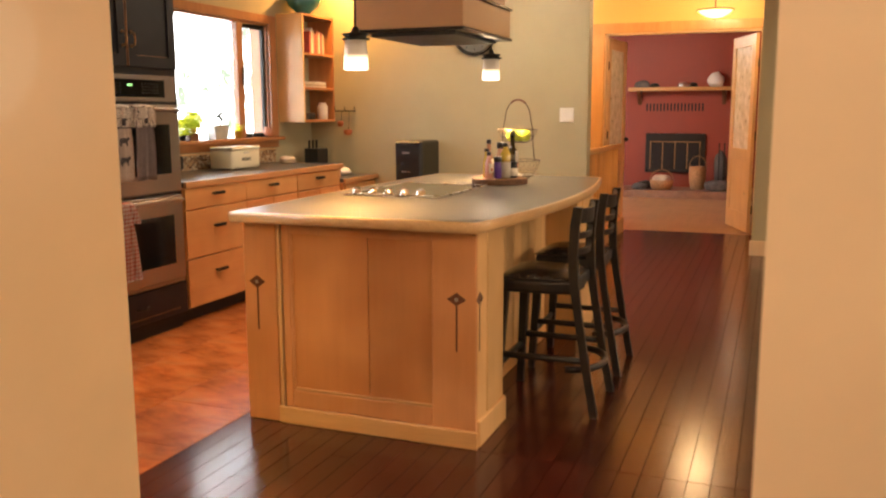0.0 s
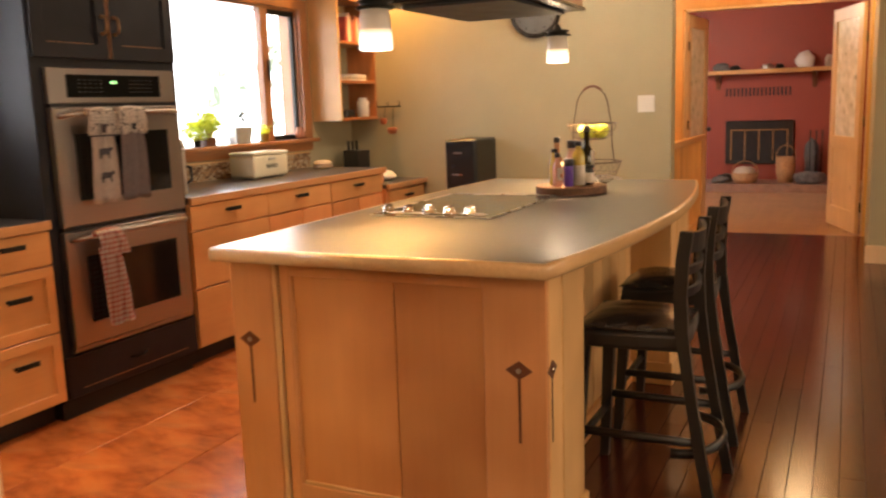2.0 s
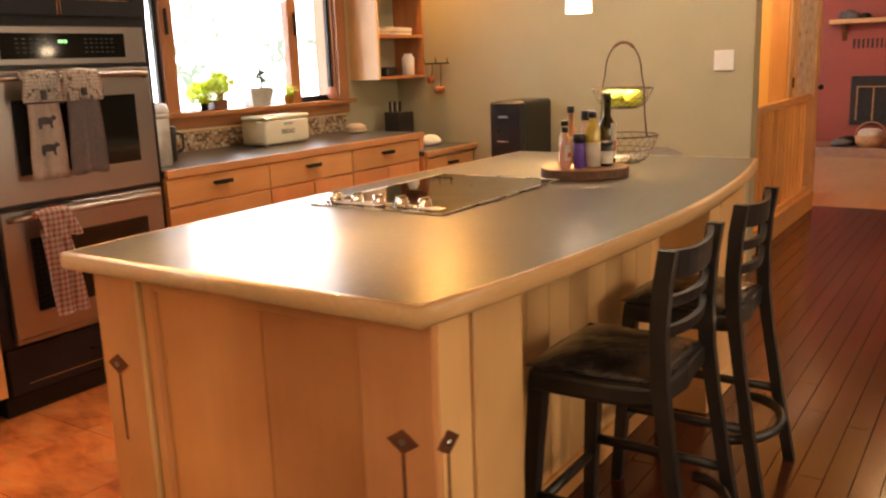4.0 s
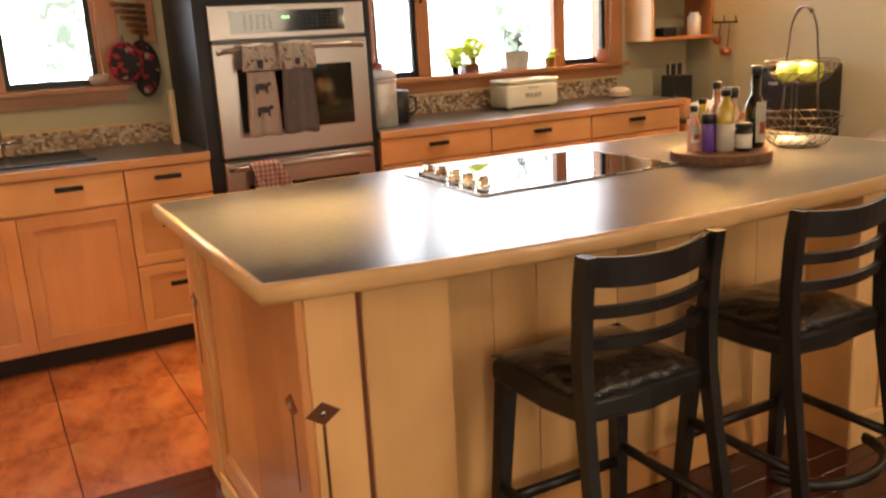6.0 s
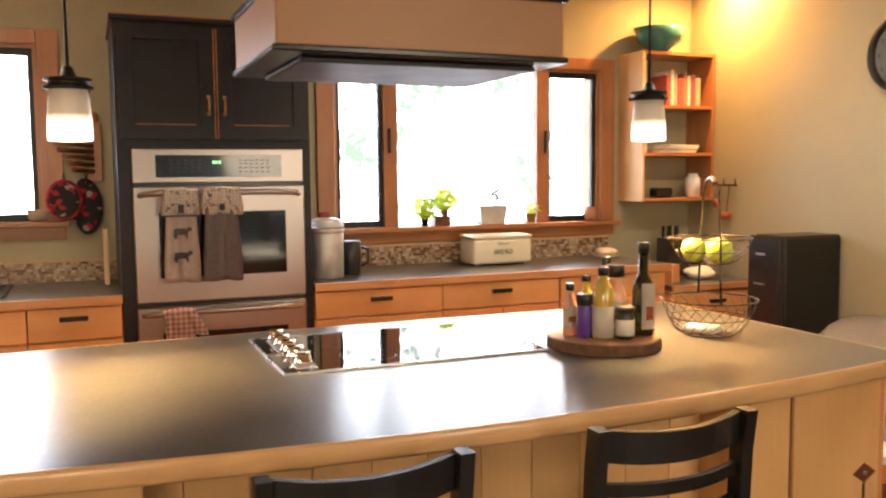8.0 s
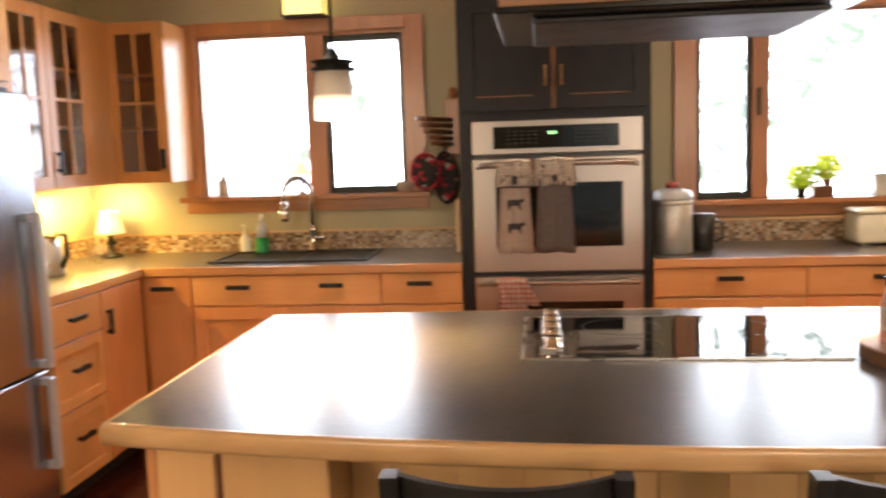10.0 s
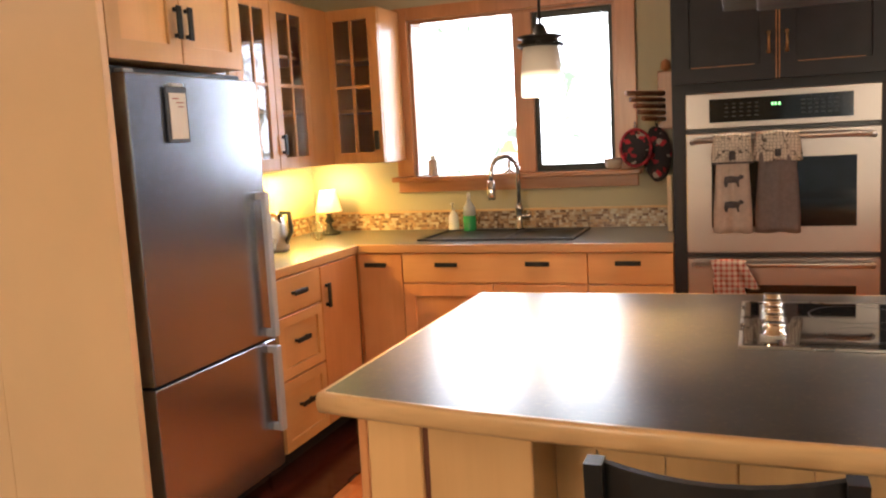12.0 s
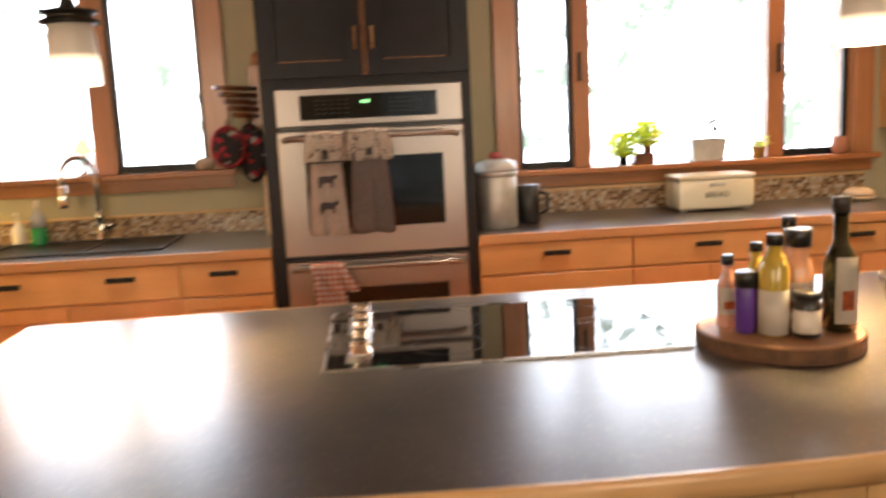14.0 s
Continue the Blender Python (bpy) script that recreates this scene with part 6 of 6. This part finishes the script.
lt.matrix_basis = Matrix.Translation((0.1012, 0.0, 0.065)) @ Euler((radians(90), 0, radians(90))).to_matrix().to_4x4()
tagged(lt, "dark stencilled word on the bread box")

bin_ = thing("canister", "tall brushed aluminium canister with a clear lid and red knob", "canister", (-3.99, 4.805, TOP + 0.001))
part("body", lathe([(0.090, 0.0), (0.093, 0.004), (0.093, 0.242), (0.090, 0.246)], 32), GALV, bin_)
part("rim", lathe([(0.0935, 0.228), (0.097, 0.232), (0.097, 0.246), (0.094, 0.250)], 32), GALV, bin_)
part("lid", lathe([(0.097, 0.251), (0.099, 0.258), (0.088, 0.292), (0.04, 0.304), (0.002, 0.306)], 32), LIDCLEAR, bin_, "cloudy plastic lid")
part("knob", lathe([(0.028, 0.306), (0.030, 0.322), (0.022, 0.332), (0.002, 0.334)], 16), INKRED, bin_)
jug = thing("blender_jug", "black and clear jug standing beside the canister", "jug", (-4.08, 4.965, TOP + 0.001))
part("body", lathe([(0.045, 0.0), (0.05, 0.01), (0.055, 0.17), (0.05, 0.175)], 20), BLACKPLASTIC, jug)
part("handle", tube([(0.02, 0.05, 0.14), (0.03, 0.085, 0.13), (0.03, 0.085, 0.06), (0.02, 0.05, 0.04)], 0.008, 8), BLACKPLASTIC, jug)

kb = thing("knife_block", "black slanted knife block with knives", "knife block", (-4.22, 7.12, 0.776), -10)
part("block", prism([(-0.06, -0.07), (0.09, -0.07), (0.09, 0.07), (-0.06, 0.07)], 0.0, 0.235, bev=0.004), BLACKPLASTIC, kb)
for k in range(5):
    part("knife_handle", B(-0.03 + 0.02 * (k % 2), -0.012 + 0.02 * (k % 2), -0.055 + k * 0.025, -0.040 + k * 0.025, 0.235, 0.31, 0.003), BLACKPLASTIC, kb)
dish = thing("butter_dish", "pale ceramic dish with a lid on the corner of the worktop", "dish", (-4.20, 6.62, TOP + 0.001))
part("dish", lathe([(0.05, 0), (0.075, 0.01), (0.078, 0.02)], 20), STONEWARE, dish)
part("lid", lathe([(0.07, 0.021), (0.068, 0.045), (0.04, 0.06), (0.002, 0.063)], 20), STONEWARE, dish)
lump("cloth", "crumpled white cloth on the low desk top", (-3.98, 7.15, 0.776), (0.10, 0.08, 0.07), PAPER, 31, "cloth")
single("box", B(-0.03, 0.03, -0.035, 0.035, 0, 0.11, 0.003), MAPLE, "small wooden box on the low desk top", "box", (-3.86, 6.85, 0.776), 15)

# white chair between the island and the clock wall
ch = thing("chair", "white moulded chair with a rounded back", "chair", (-2.03, 6.22, 0), 0)
bm = bmesh.new()
rows = []
for j in range(7):
    v = j / 6
    row = []
    for i in range(13):
        u = i / 12 * 2 - 1
        top = 0.885 - 0.05 * u * u - 0.06 * abs(u) ** 6
        z = 0.44 + (top - 0.44) * v
        row.append(bm.verts.new((u * 0.215, 0.02 + 0.10 * (1 - u * u) + 0.05 * v, z)))
    rows.append(row)
fs = []
for j in range(6):
    for i in range(12):
        f = bm.faces.new((rows[j][i], rows[j][i + 1], rows[j + 1][i + 1], rows[j + 1][i]))
        f.smooth = True
        fs.append(f)
bmesh.ops.solidify(bm, geom=fs, thickness=0.022)
part("backrest", bm, WHITEPLASTIC, ch, "rounded white backrest")
part("seat", prism([(-0.21, -0.34), (0.21, -0.34), (0.215, 0.02), (0.12, 0.10), (-0.12, 0.10), (-0.215, 0.02)], 0.42, 0.45, bev=0.008), WHITEPLASTIC, ch)
for sx in (-0.18, 0.18):
    for sy in (-0.30, 0.04):
        part("leg", beam((sx * 1.1, sy * 1.1, 0.0), (sx, sy, 0.42), 0.022, 0.022), WHITEPLASTIC, ch)

# iron hook rack with small tins on the clock wall
hk = thing("hook_rack", "dark iron scroll rack with hanging copper measuring cups", "rack", (-4.05, YN, 1.34))
part("bar", tube([(-0.11, -0.012, 0.0), (0.11, -0.012, 0.0)], 0.006, 6), IRON, hk)
for k in (-0.10, 0.0, 0.10):
    part("scroll", tube([(k, -0.012, 0.0), (k, -0.02, 0.03), (k, -0.012, 0.05), (k, -0.003, 0.03)], 0.004, 6), IRON, hk)
for dx, dz, r in ((-0.03, -0.11, 0.028), (0.045, -0.185, 0.040)):
    cup = part("cup", lathe([(r * 0.7, -0.03), (r, -0.01), (r, 0.02), (r * 0.93, 0.02)], 14, (dx, -0.045, dz)), COPPER, hk, "small copper cup")
    part("link", tube([(dx, -0.03, dz + 0.02), (dx, -0.014, -0.004)], 0.003, 5), IRON, hk)

ck = thing("wall_clock", "round wall clock with a dark frame and pale face", "clock", (-2.80, YN - 0.001, 1.992))
part("frame", lathe([(0.185, 0.0), (0.197, -0.02), (0.190, -0.04), (0.168, -0.035), (0.165, -0.01), (0.165, 0.0)][::-1], 44, axis="y"), IRON, ck, "dark round frame")
part("face", lathe([(0.166, -0.012), (0.166, -0.008)], 44, axis="y"), CLOCKFACE, ck)
part("hour_pointer", B(-0.004, 0.004, -0.016, -0.0135, -0.01, 0.085, 0), BLACKPLASTIC, ck)
part("minute_pointer", B(-0.003, 0.05, -0.020, -0.0175, -0.003, 0.003, 0), BLACKPLASTIC, ck)
for k in range(12):
    a = math.pi * k / 6
    c, s_ = math.sin(a) * 0.14, math.cos(a) * 0.14
    part("hour_mark", B(c - 0.004, c + 0.004, -0.0145, -0.0125, s_ - 0.010, s_ + 0.010), BLACKPLASTIC, ck)
sw = thing("light_switch", "double white rocker light switch", "light switch", (-1.995, YN - 0.001, 1.300))
part("plate", B(-0.058, 0.058, -0.007, 0, -0.058, 0.058, 0.003), WHITEPLASTIC, sw)
for x in (-0.025, 0.025):
    part("rocker", B(x - 0.017, x + 0.017, -0.011, -0.0075, -0.034, 0.034, 0.002), WHITEPLASTIC, sw)

# ---------------------------------------------------------------- window sills
def pot_plant(label, at, r, h, mat, crown_r, leaves, seed, pot_name="pot"):
    p = thing("pot_plant", label, "plant", at, 0, "plants on the window sill")
    part(pot_name, lathe([(r * 0.75, 0), (r, h), (r * 1.05, h), (r * 1.05, h * 0.86), (r * 0.9, h * 0.8)][:3] + [(r * 0.88, h), (r * 0.8, h * 0.8)], 18), mat, p)
    part("soil", lathe([(r * 0.8, h * 0.8), (r * 0.8, h * 0.84)], 14), SOIL, p)
    rnd = random.Random(seed)
    bm = bmesh.new()
    for k in range(leaves):
        a, el = rnd.random() * 6.283, rnd.random()
        d = crown_r * math.sin(0.35 + 2.5 * el) ** 0.6 * (0.35 + 1.15 * rnd.random()) * (1 + 0.18 * math.sin(3 * a + seed))
        c = Vector((math.cos(a) * d, math.sin(a) * d, h - crown_r * 0.1 + el * crown_r * 1.6))
        L = 0.015 + 0.011 * rnd.random()
        u = Vector((math.cos(a), math.sin(a), rnd.uniform(-0.5, 0.6))).normalized() * L
        w = u.cross(Vector((0, 0, 1))).normalized() * L * 0.55
        up = Vector((0, 0, 0.003))
        vs = [bm.verts.new(c - u), bm.verts.new(c + w + up), bm.verts.new(c + u), bm.verts.new(c - w + up)]
        bm.faces.new(vs)
    for k in range(6):
        a = k * 1.05
        tube([(0, 0, h * 0.8), (math.cos(a) * crown_r * 0.3, math.sin(a) * crown_r * 0.3, h + crown_r * 0.9)], 0.0015, 4, bm)
    tagged(part("foliage", bm, LEAF_THIN, p, "small bright green leaves"), kind="stuff")
    return p


SZ = W2[2] + 0.001
crate = thing("planter_box", "small dark wooden box planter on the window sill", "planter", (XW + 0.02, 5.60, SZ))
part("box", B(-0.035, 0.035, -0.045, 0.055, 0, 0.055, 0.003), DARKWOOD, crate)
pot_plant("bright green plant in a dark pot on the window sill", (XW + 0.02, 5.505, SZ), 0.026, 0.050, IRON, 0.072, 560, 5)
pot_plant("bright green plant growing from the box on the window sill", (XW + 0.02, 5.630, SZ + 0.0555), 0.026, 0.045, TERRACOTTA, 0.072, 560, 8)
tin = thing("tin_planter", "galvanised oblong planter with a pale front and a wilting succulent", "planter", (XW + 0.02, 5.93, SZ))
bm = bmesh.new()
lo = [bm.verts.new(v) for v in ((-0.035, -0.075, 0), (0.035, -0.075, 0), (0.035, 0.075, 0), (-0.035, 0.075, 0))]
hi = [bm.verts.new(v) for v in ((-0.042, -0.092, 0.105), (0.042, -0.092, 0.105), (0.042, 0.092, 0.105), (-0.042, 0.092, 0.105))]
bm.faces.new(lo[::-1])
bm.faces.new(hi)
for k in range(4):
    bm.faces.new((lo[k], lo[(k + 1) % 4], hi[(k + 1) % 4], hi[k]))
part("trough", bm, GALV, tin)
part("soil", B(-0.036, 0.036, -0.085, 0.085, 0.1055, 0.109), SOIL, tin)
bm = tube([(0, 0.03, 0.105), (0.005, 0.035, 0.16), (0.0, 0.03, 0.20)], 0.006, 6)
for k in range(7):
    a = k * 0.9
    tube([(0, 0.03, 0.15 + 0.008 * k), (0.02 * math.cos(a), 0.03 + 0.025 * math.sin(a), 0.16 + 0.008 * k)], [0.005, 0.002], 5, bm)
tube([(0, -0.055, 0.105), (-0.004, -0.062, 0.18), (0.0, -0.055, 0.245)], 0.004, 6, bm)
for k in range(9):
    a = k * 1.1
    ball(0.010, (0.014 * math.cos(a), -0.058 + 0.024 * math.sin(a), 0.14 + 0.012 * k), bm, 0.6, 8, 5)
for k in range(12):
    a = k * 0.8
    ball(0.011, (0.018 * math.cos(a), 0.03 + 0.024 * math.sin(a), 0.145 + 0.006 * k), bm, 0.7, 8, 5)
part("succulent", bm, SUCC, tin)
pot_plant("small ochre pot with leafy plant on the window sill", (XW + 0.02, 6.20, SZ), 0.035, 0.055, OCHRE, 0.038, 60, 13)
single("jug", lathe([(0.025, 0), (0.038, 0.02), (0.04, 0.05), (0.028, 0.075), (0.03, 0.085)], 18), TERRACOTTA, "small terracotta jug on the window sill", "jug", (XW + 0.03, 6.62, SZ), group="")
SZ1 = W1[2] + 0.001
cd = thing("candle", "short wooden candle holder on the sink window sill", "candle", (XW + 0.02, 2.475, SZ1))
part("holder", lathe([(0.026, 0), (0.028, 0.01), (0.026, 0.085), (0.020, 0.09)], 16), STONEWARE, cd)
part("wax", lathe([(0.018, 0.0905), (0.018, 0.115)], 12), PAPER, cd)
sl = thing("small_lamp", "tiny lamp with lit parchment shade on the sink window sill", "lamp", (XW + 0.03, 2.915, SZ1))
part("base", lathe([(0.03, 0), (0.03, 0.008), (0.008, 0.02), (0.012, 0.05), (0.005, 0.10)], 16), CHROME, sl)
part("shade", lathe([(0.050, 0.105), (0.022, 0.175), (0.020, 0.175), (0.048, 0.105)], 20), TEALAMP, sl, "glowing parchment shade")
single("bowl", lathe([(0.02, 0), (0.04, 0.01), (0.052, 0.055), (0.047, 0.055), (0.036, 0.015)], 20), STONEWARE, "small stoneware bowl on the sink window sill", "bowl", (XW + 0.03, 3.475, SZ1))
wl = thing("wall_lamp", "square amber glass wall lamp with dark frame over the sink window", "lamp", (XW + 0.001, 2.985, 2.135))
part("glass", B(0.01, 0.10, -0.105, 0.105, 0.01, 0.20, 0.002), GREENLAMP, wl, "glowing amber art glass")
bm = B(0.006, 0.108, -0.112, 0.112, 0.0, 0.012, 0.001)
B(0.006, 0.108, -0.112, 0.112, 0.20, 0.212, 0.001, bm)
for sy in (-0.112, 0.106):
    B(0.10, 0.108, sy, sy + 0.006, 0.012, 0.20, 0, bm)
part("frame", bm, IRON, wl)

# rail of pegs with oven mitts beside the ovens
pr = thing("peg_rack", "wooden wall rack with fanned drying pegs", "rack", (XW + 0.001, 3.735, 1.42))
part("board", B(0.0, 0.02, -0.03, 0.045, -0.02, 0.27, 0.004), FIR, pr)
part("finial", lathe([(0.002, 0), (0.025, 0.01), (0.022, 0.045), (0.003, 0.06)], 12, (0.012, 0.01, 0.27)), FIR, pr)
for k in range(5):
    z = 0.16 - k * 0.032
    part("peg", tube([(0.02, 0.0, z), (0.15, -0.17 + 0.02 * k, z + 0.008)], 0.0125, 8), DARKWOOD, pr, "dark wooden peg")


def mitt(label, at, size, mat, seed):
    bm = ball(1.0, seg=18, rings=12)
    for v in bm.verts:
        n = noise.noise(v.co * 1.4 + Vector((seed, 2, 0)))
        v.co = Vector((v.co.x * size[0], v.co.y * size[1], v.co.z * size[2])) * (1 + 0.15 * n)
    m = thing("oven_mitt", label, "oven mitt", at, 0, "hanging oven mitts")
    part("pad", bm, mat, m)
    part("loop", tube([(0, 0.0, size[2] * 0.9), (0.004, 0.006, size[2] + 0.02), (0.004, 0, size[2] + 0.045), (0, -0.006, size[2] + 0.02), (0, 0, size[2] * 0.9)], 0.003, 5), CLOTH_DARK, m)
    return m


m1 = mitt("quilted round pot holder in dark print with a red binding", (XW + 0.10, 3.60, 1.315), (0.018, 0.072, 0.088), REDBLACK, 2)
ringpts = [(0.004, 0.075 * math.cos(a), 0.091 * math.sin(a)) for a in [2 * math.pi * k / 30 for k in range(30)]]
part("binding", tube(ringpts, 0.008, 6, closed=True), CLOTH_RED, m1, "red bound edge")
mitt("quilted oven mitt in a black and red print", (XW + 0.05, 3.70, 1.28), (0.025, 0.07, 0.14), REDBLACK, 7)
single("cutting_board", B(-0.012, 0.012, -0.035, 0.035, 0, 0.27, 0.004), PINE_PALE, "pale cutting board leaning beside the ovens", "cutting board", (-4.2, 3.775, TOP + 0.001), 90)

# ---------------------------------------------------------------- corner worktop
tl = thing("table_lamp", "small lamp with a dark turned base, lit", "lamp", (-4.24, 1.88, TOP + 0.001))
part("base", lathe([(0.06, 0), (0.062, 0.012), (0.02, 0.03), (0.012, 0.06), (0.03, 0.075), (0.012, 0.10), (0.02, 0.12)], 24), IRON, tl)
part("shade", lathe([(0.075, 0.13), (0.045, 0.25), (0.043, 0.25), (0.073, 0.13)], 24), TEALAMP, tl, "glowing shade")
point_light("table_lamp_bulb", (-4.24, 1.88, TOP + 0.27), 7, (1.0, 0.72, 0.26))
kt = thing("kettle", "steel electric kettle with a black handle", "kettle", (-3.55, 1.93, TOP + 0.001))
part("body", lathe([(0.075, 0.0), (0.078, 0.02), (0.065, 0.15), (0.05, 0.18), (0.002, 0.19)], 26), STEELH, kt)
part("base", lathe([(0.082, -0.0005), (0.082, 0.0)], 20), BLACKPLASTIC, kt)
part("handle", tube([(0.0, 0.05, 0.19), (0.02, 0.11, 0.19), (0.02, 0.115, 0.10), (0.0, 0.07, 0.04)], 0.012, 8), BLACKPLASTIC, kt)
wire = thing("wire_rack", "thin bent wire stand beside the lamp", "rack", (-3.93, 1.97, TOP + 0.001))
bm = bmesh.new()
for k in range(4):
    a = k * 0.5
    tube([(0.05 * math.cos(q) * math.cos(a), 0.05 * math.cos(q) * math.sin(a), 0.055 + 0.05 * math.sin(q)) for q in [2 * math.pi * j / 18 for j in range(18)]], 0.002, 5, bm, closed=True)
part("wires", bm, CHROME, wire)
sp = thing("soap_dispenser", "clear soap dispenser with a white pump", "bottle", (-4.33, 2.60, TOP + 0.001))
part("bottle", lathe([(0.028, 0), (0.03, 0.01), (0.028, 0.08), (0.012, 0.10), (0.010, 0.11)], 18), PAPER, sp)
part("pump", tube([(0, 0, 0.11), (0, 0, 0.15), (0.03, 0, 0.15)], 0.006, 8), WHITEPLASTIC, sp)
dl = thing("dish_soap", "green dish soap bottle with a clear top", "bottle", (-4.31, 2.70, TOP + 0.001))
part("bottle", lathe([(0.036, 0), (0.038, 0.01), (0.036, 0.085)], 20), GREENSOAP, dl)
part("upper", lathe([(0.036, 0.0855), (0.032, 0.13), (0.012, 0.16), (0.008, 0.175)], 20), LIDCLEAR, dl)
part("cap", lathe([(0.010, 0.1755), (0.010, 0.205), (0.006, 0.21)], 12), WHITEPLASTIC, dl)

# ---------------------------------------------------------------- on the open shelf
bowl = single("bowl", lathe([(0.05, 0), (0.055, 0.012), (0.13, 0.07), (0.165, 0.15), (0.155, 0.15), (0.12, 0.08), (0.03, 0.02)], 28), TEAL, "large teal glazed bowl on top of the wall shelf", "bowl", (-4.235, 7.02, sz1 + 0.001))
rnd = random.Random(9)
y = 7.06
for k in range(8):
    w = rnd.uniform(0.022, 0.042)
    h = rnd.uniform(0.17, 0.23)
    mat = (INKRED, PAPER, STONEWARE, INKRED, TERRACOTTA, PAPER, INKRED, STONEWARE)[k]
    bk = thing("book", ("red", "white", "tan", "dark red", "orange", "white", "red", "tan")[k] + " cookbook standing on the wall shelf", "book", (-4.38, y, 1.836), 0, "cookbooks")
    part("cover", B(0, 0.17, 0, w, 0, h, 0.002), mat, bk)
    part("pages", B(0.004, 0.171, 0.003, w - 0.003, h - 0.001, h + 0.0005), PAPER, bk)
    y += w + 0.002
for k in range(4):
    single("magazine", B(-0.11, 0.11, -0.14, 0.14, 0, 0.012, 0.002), (PAPER, STONEWARE, PAPER, WHITEPLASTIC)[k], "magazine lying in a low stack on the wall shelf", "magazine", (-4.275, 7.12 + 0.01 * k, 1.546 + 0.0125 * k), k * 4, "stacked magazines")
single("jar", lathe([(0.03, 0), (0.032, 0.09), (0.02, 0.10), (0.022, 0.12)], 16), STONEWARE, "small pale jar on the wall shelf", "jar", (-4.22, 6.92, 1.836))
single("jar", lathe([(0.045, 0), (0.047, 0.12), (0.035, 0.13), (0.03, 0.15)], 16), WHITEPLASTIC, "white jar on the wall shelf", "jar", (-4.22, 7.28, 1.266))
single("camera_case", B(-0.05, 0.05, -0.06, 0.06, 0, 0.06, 0.012), BLACKPLASTIC, "small black case on the wall shelf", "case", (-4.24, 7.05, 1.266))
single("folder", B(-0.10, 0.10, -0.006, 0.006, 0, 0.13, 0.002), PAPER, "pale booklet standing on the wall shelf", "book", (-4.27, 6.885, 1.546))

# ---------------------------------------------------------------- floors, laid last
def boards(name, label, x0, x1, y0, y1, width, mat, lengths, seed, limit=300, z=0.0):
    """Floorboards along y: the ones walked past are parts, the rest one mesh."""
    base = structure(name, B(x0, x1, y0, y1, -0.011, -0.006), GROUTDARK, label)
    rnd = random.Random(seed)
    rest = bmesh.new()
    cache = {}
    n = 0
    x = x0
    while x < x1 - 0.01:
        w = min(width, x1 - x)
        y = y0 - rnd.random() * lengths[0]
        while y < y1:
            L = rnd.choice(lengths)
            a, b = max(y, y0), min(y + L, y1)
            if b - a > 0.02:
                near = -2.6 < x < 0.3 and 1.5 < (a + b) / 2 < 9.5 and n < limit
                if near:
                    key = (round(w, 3), round(b - a, 3))
                    if key not in cache:
                        cache[key] = mesh_of("board", B(0.0008, w - 0.0008, 0.0008, (b - a) - 0.0008, -0.005, 0.0, 0.0012), mat)
                    ob = new("board", cache[key])
                    ob.parent = base
                    ob.location = (x, a, 0)
                    n += 1
                else:
                    B(x + 0.0008, x + w - 0.0008, a + 0.0008, b - 0.0008, -0.005, 0.0, bm=rest)
            y += L
        x += width
    if rest.verts:
        r = part("far_boards", rest, mat, base, fix=False)
        tagged(r, kind="stuff")
    else:
        rest.free()
    return base


TX, TY = -2.51, 3.40      # corner of the tiled floor at the island
boards("floor_boards", "dark cherry floorboards", TX + 0.001, 3.04, TY + 0.0, AY - 0.001, 0.083, FLOORWOOD, (1.2, 1.8, 2.4), 3)
boards("floor_boards_light", "honey oak floorboards in the fireplace room", -5.0, -0.43, AY, FY - 0.001, 0.083, OAKFLOOR, (1.0, 1.5), 8, 0)
boards("floor_boards_hall", "dark cherry floorboards in the hall and before the island", TX + 0.001, 3.04, -1.5, TY, 0.083, FLOORWOOD, (1.2, 1.8, 2.4), 5, 60)
boards("floor_boards_corner", "dark cherry floorboards in front of the refrigerator", XW, TX, 1.7, 2.549, 0.083, FLOORWOOD, (1.2, 1.8), 6, 0)
boards("floor_boards_end", "dark cherry floorboards at the end of the hall", -0.29, 3.04, AY, 16.59, 0.083, FLOORWOOD, (1.8, 2.4), 9, 0)
boards("floor_boards_stair", "dark cherry floorboards by the stairs", -4.07, TX, YN + 0.15, AY, 0.083, FLOORWOOD, (1.8, 2.4), 10, 0)

tilebase = structure("floor_tiles", B(XW, TX, 2.55, YN, -0.011, -0.006), GROUTDARK, "large swirled orange clay floor tiles")
size = 0.46
made = {}
iy = 0
y = 2.552
while y < YN:
    x = TX
    h = min(size, YN - y)
    while x > XW + 0.01:
        w = min(size, x - XW)
        key = (round(w, 3), round(h, 3))
        if key not in made:
            made[key] = mesh_of("tile", B(-w + 0.002, -0.002, 0.002, h - 0.002, -0.005, 0.0, 0.002), TILE)
        ob = new("tile", made[key])
        ob.parent = tilebase
        ob.location = (x, y, 0)
        x -= size
    y += size
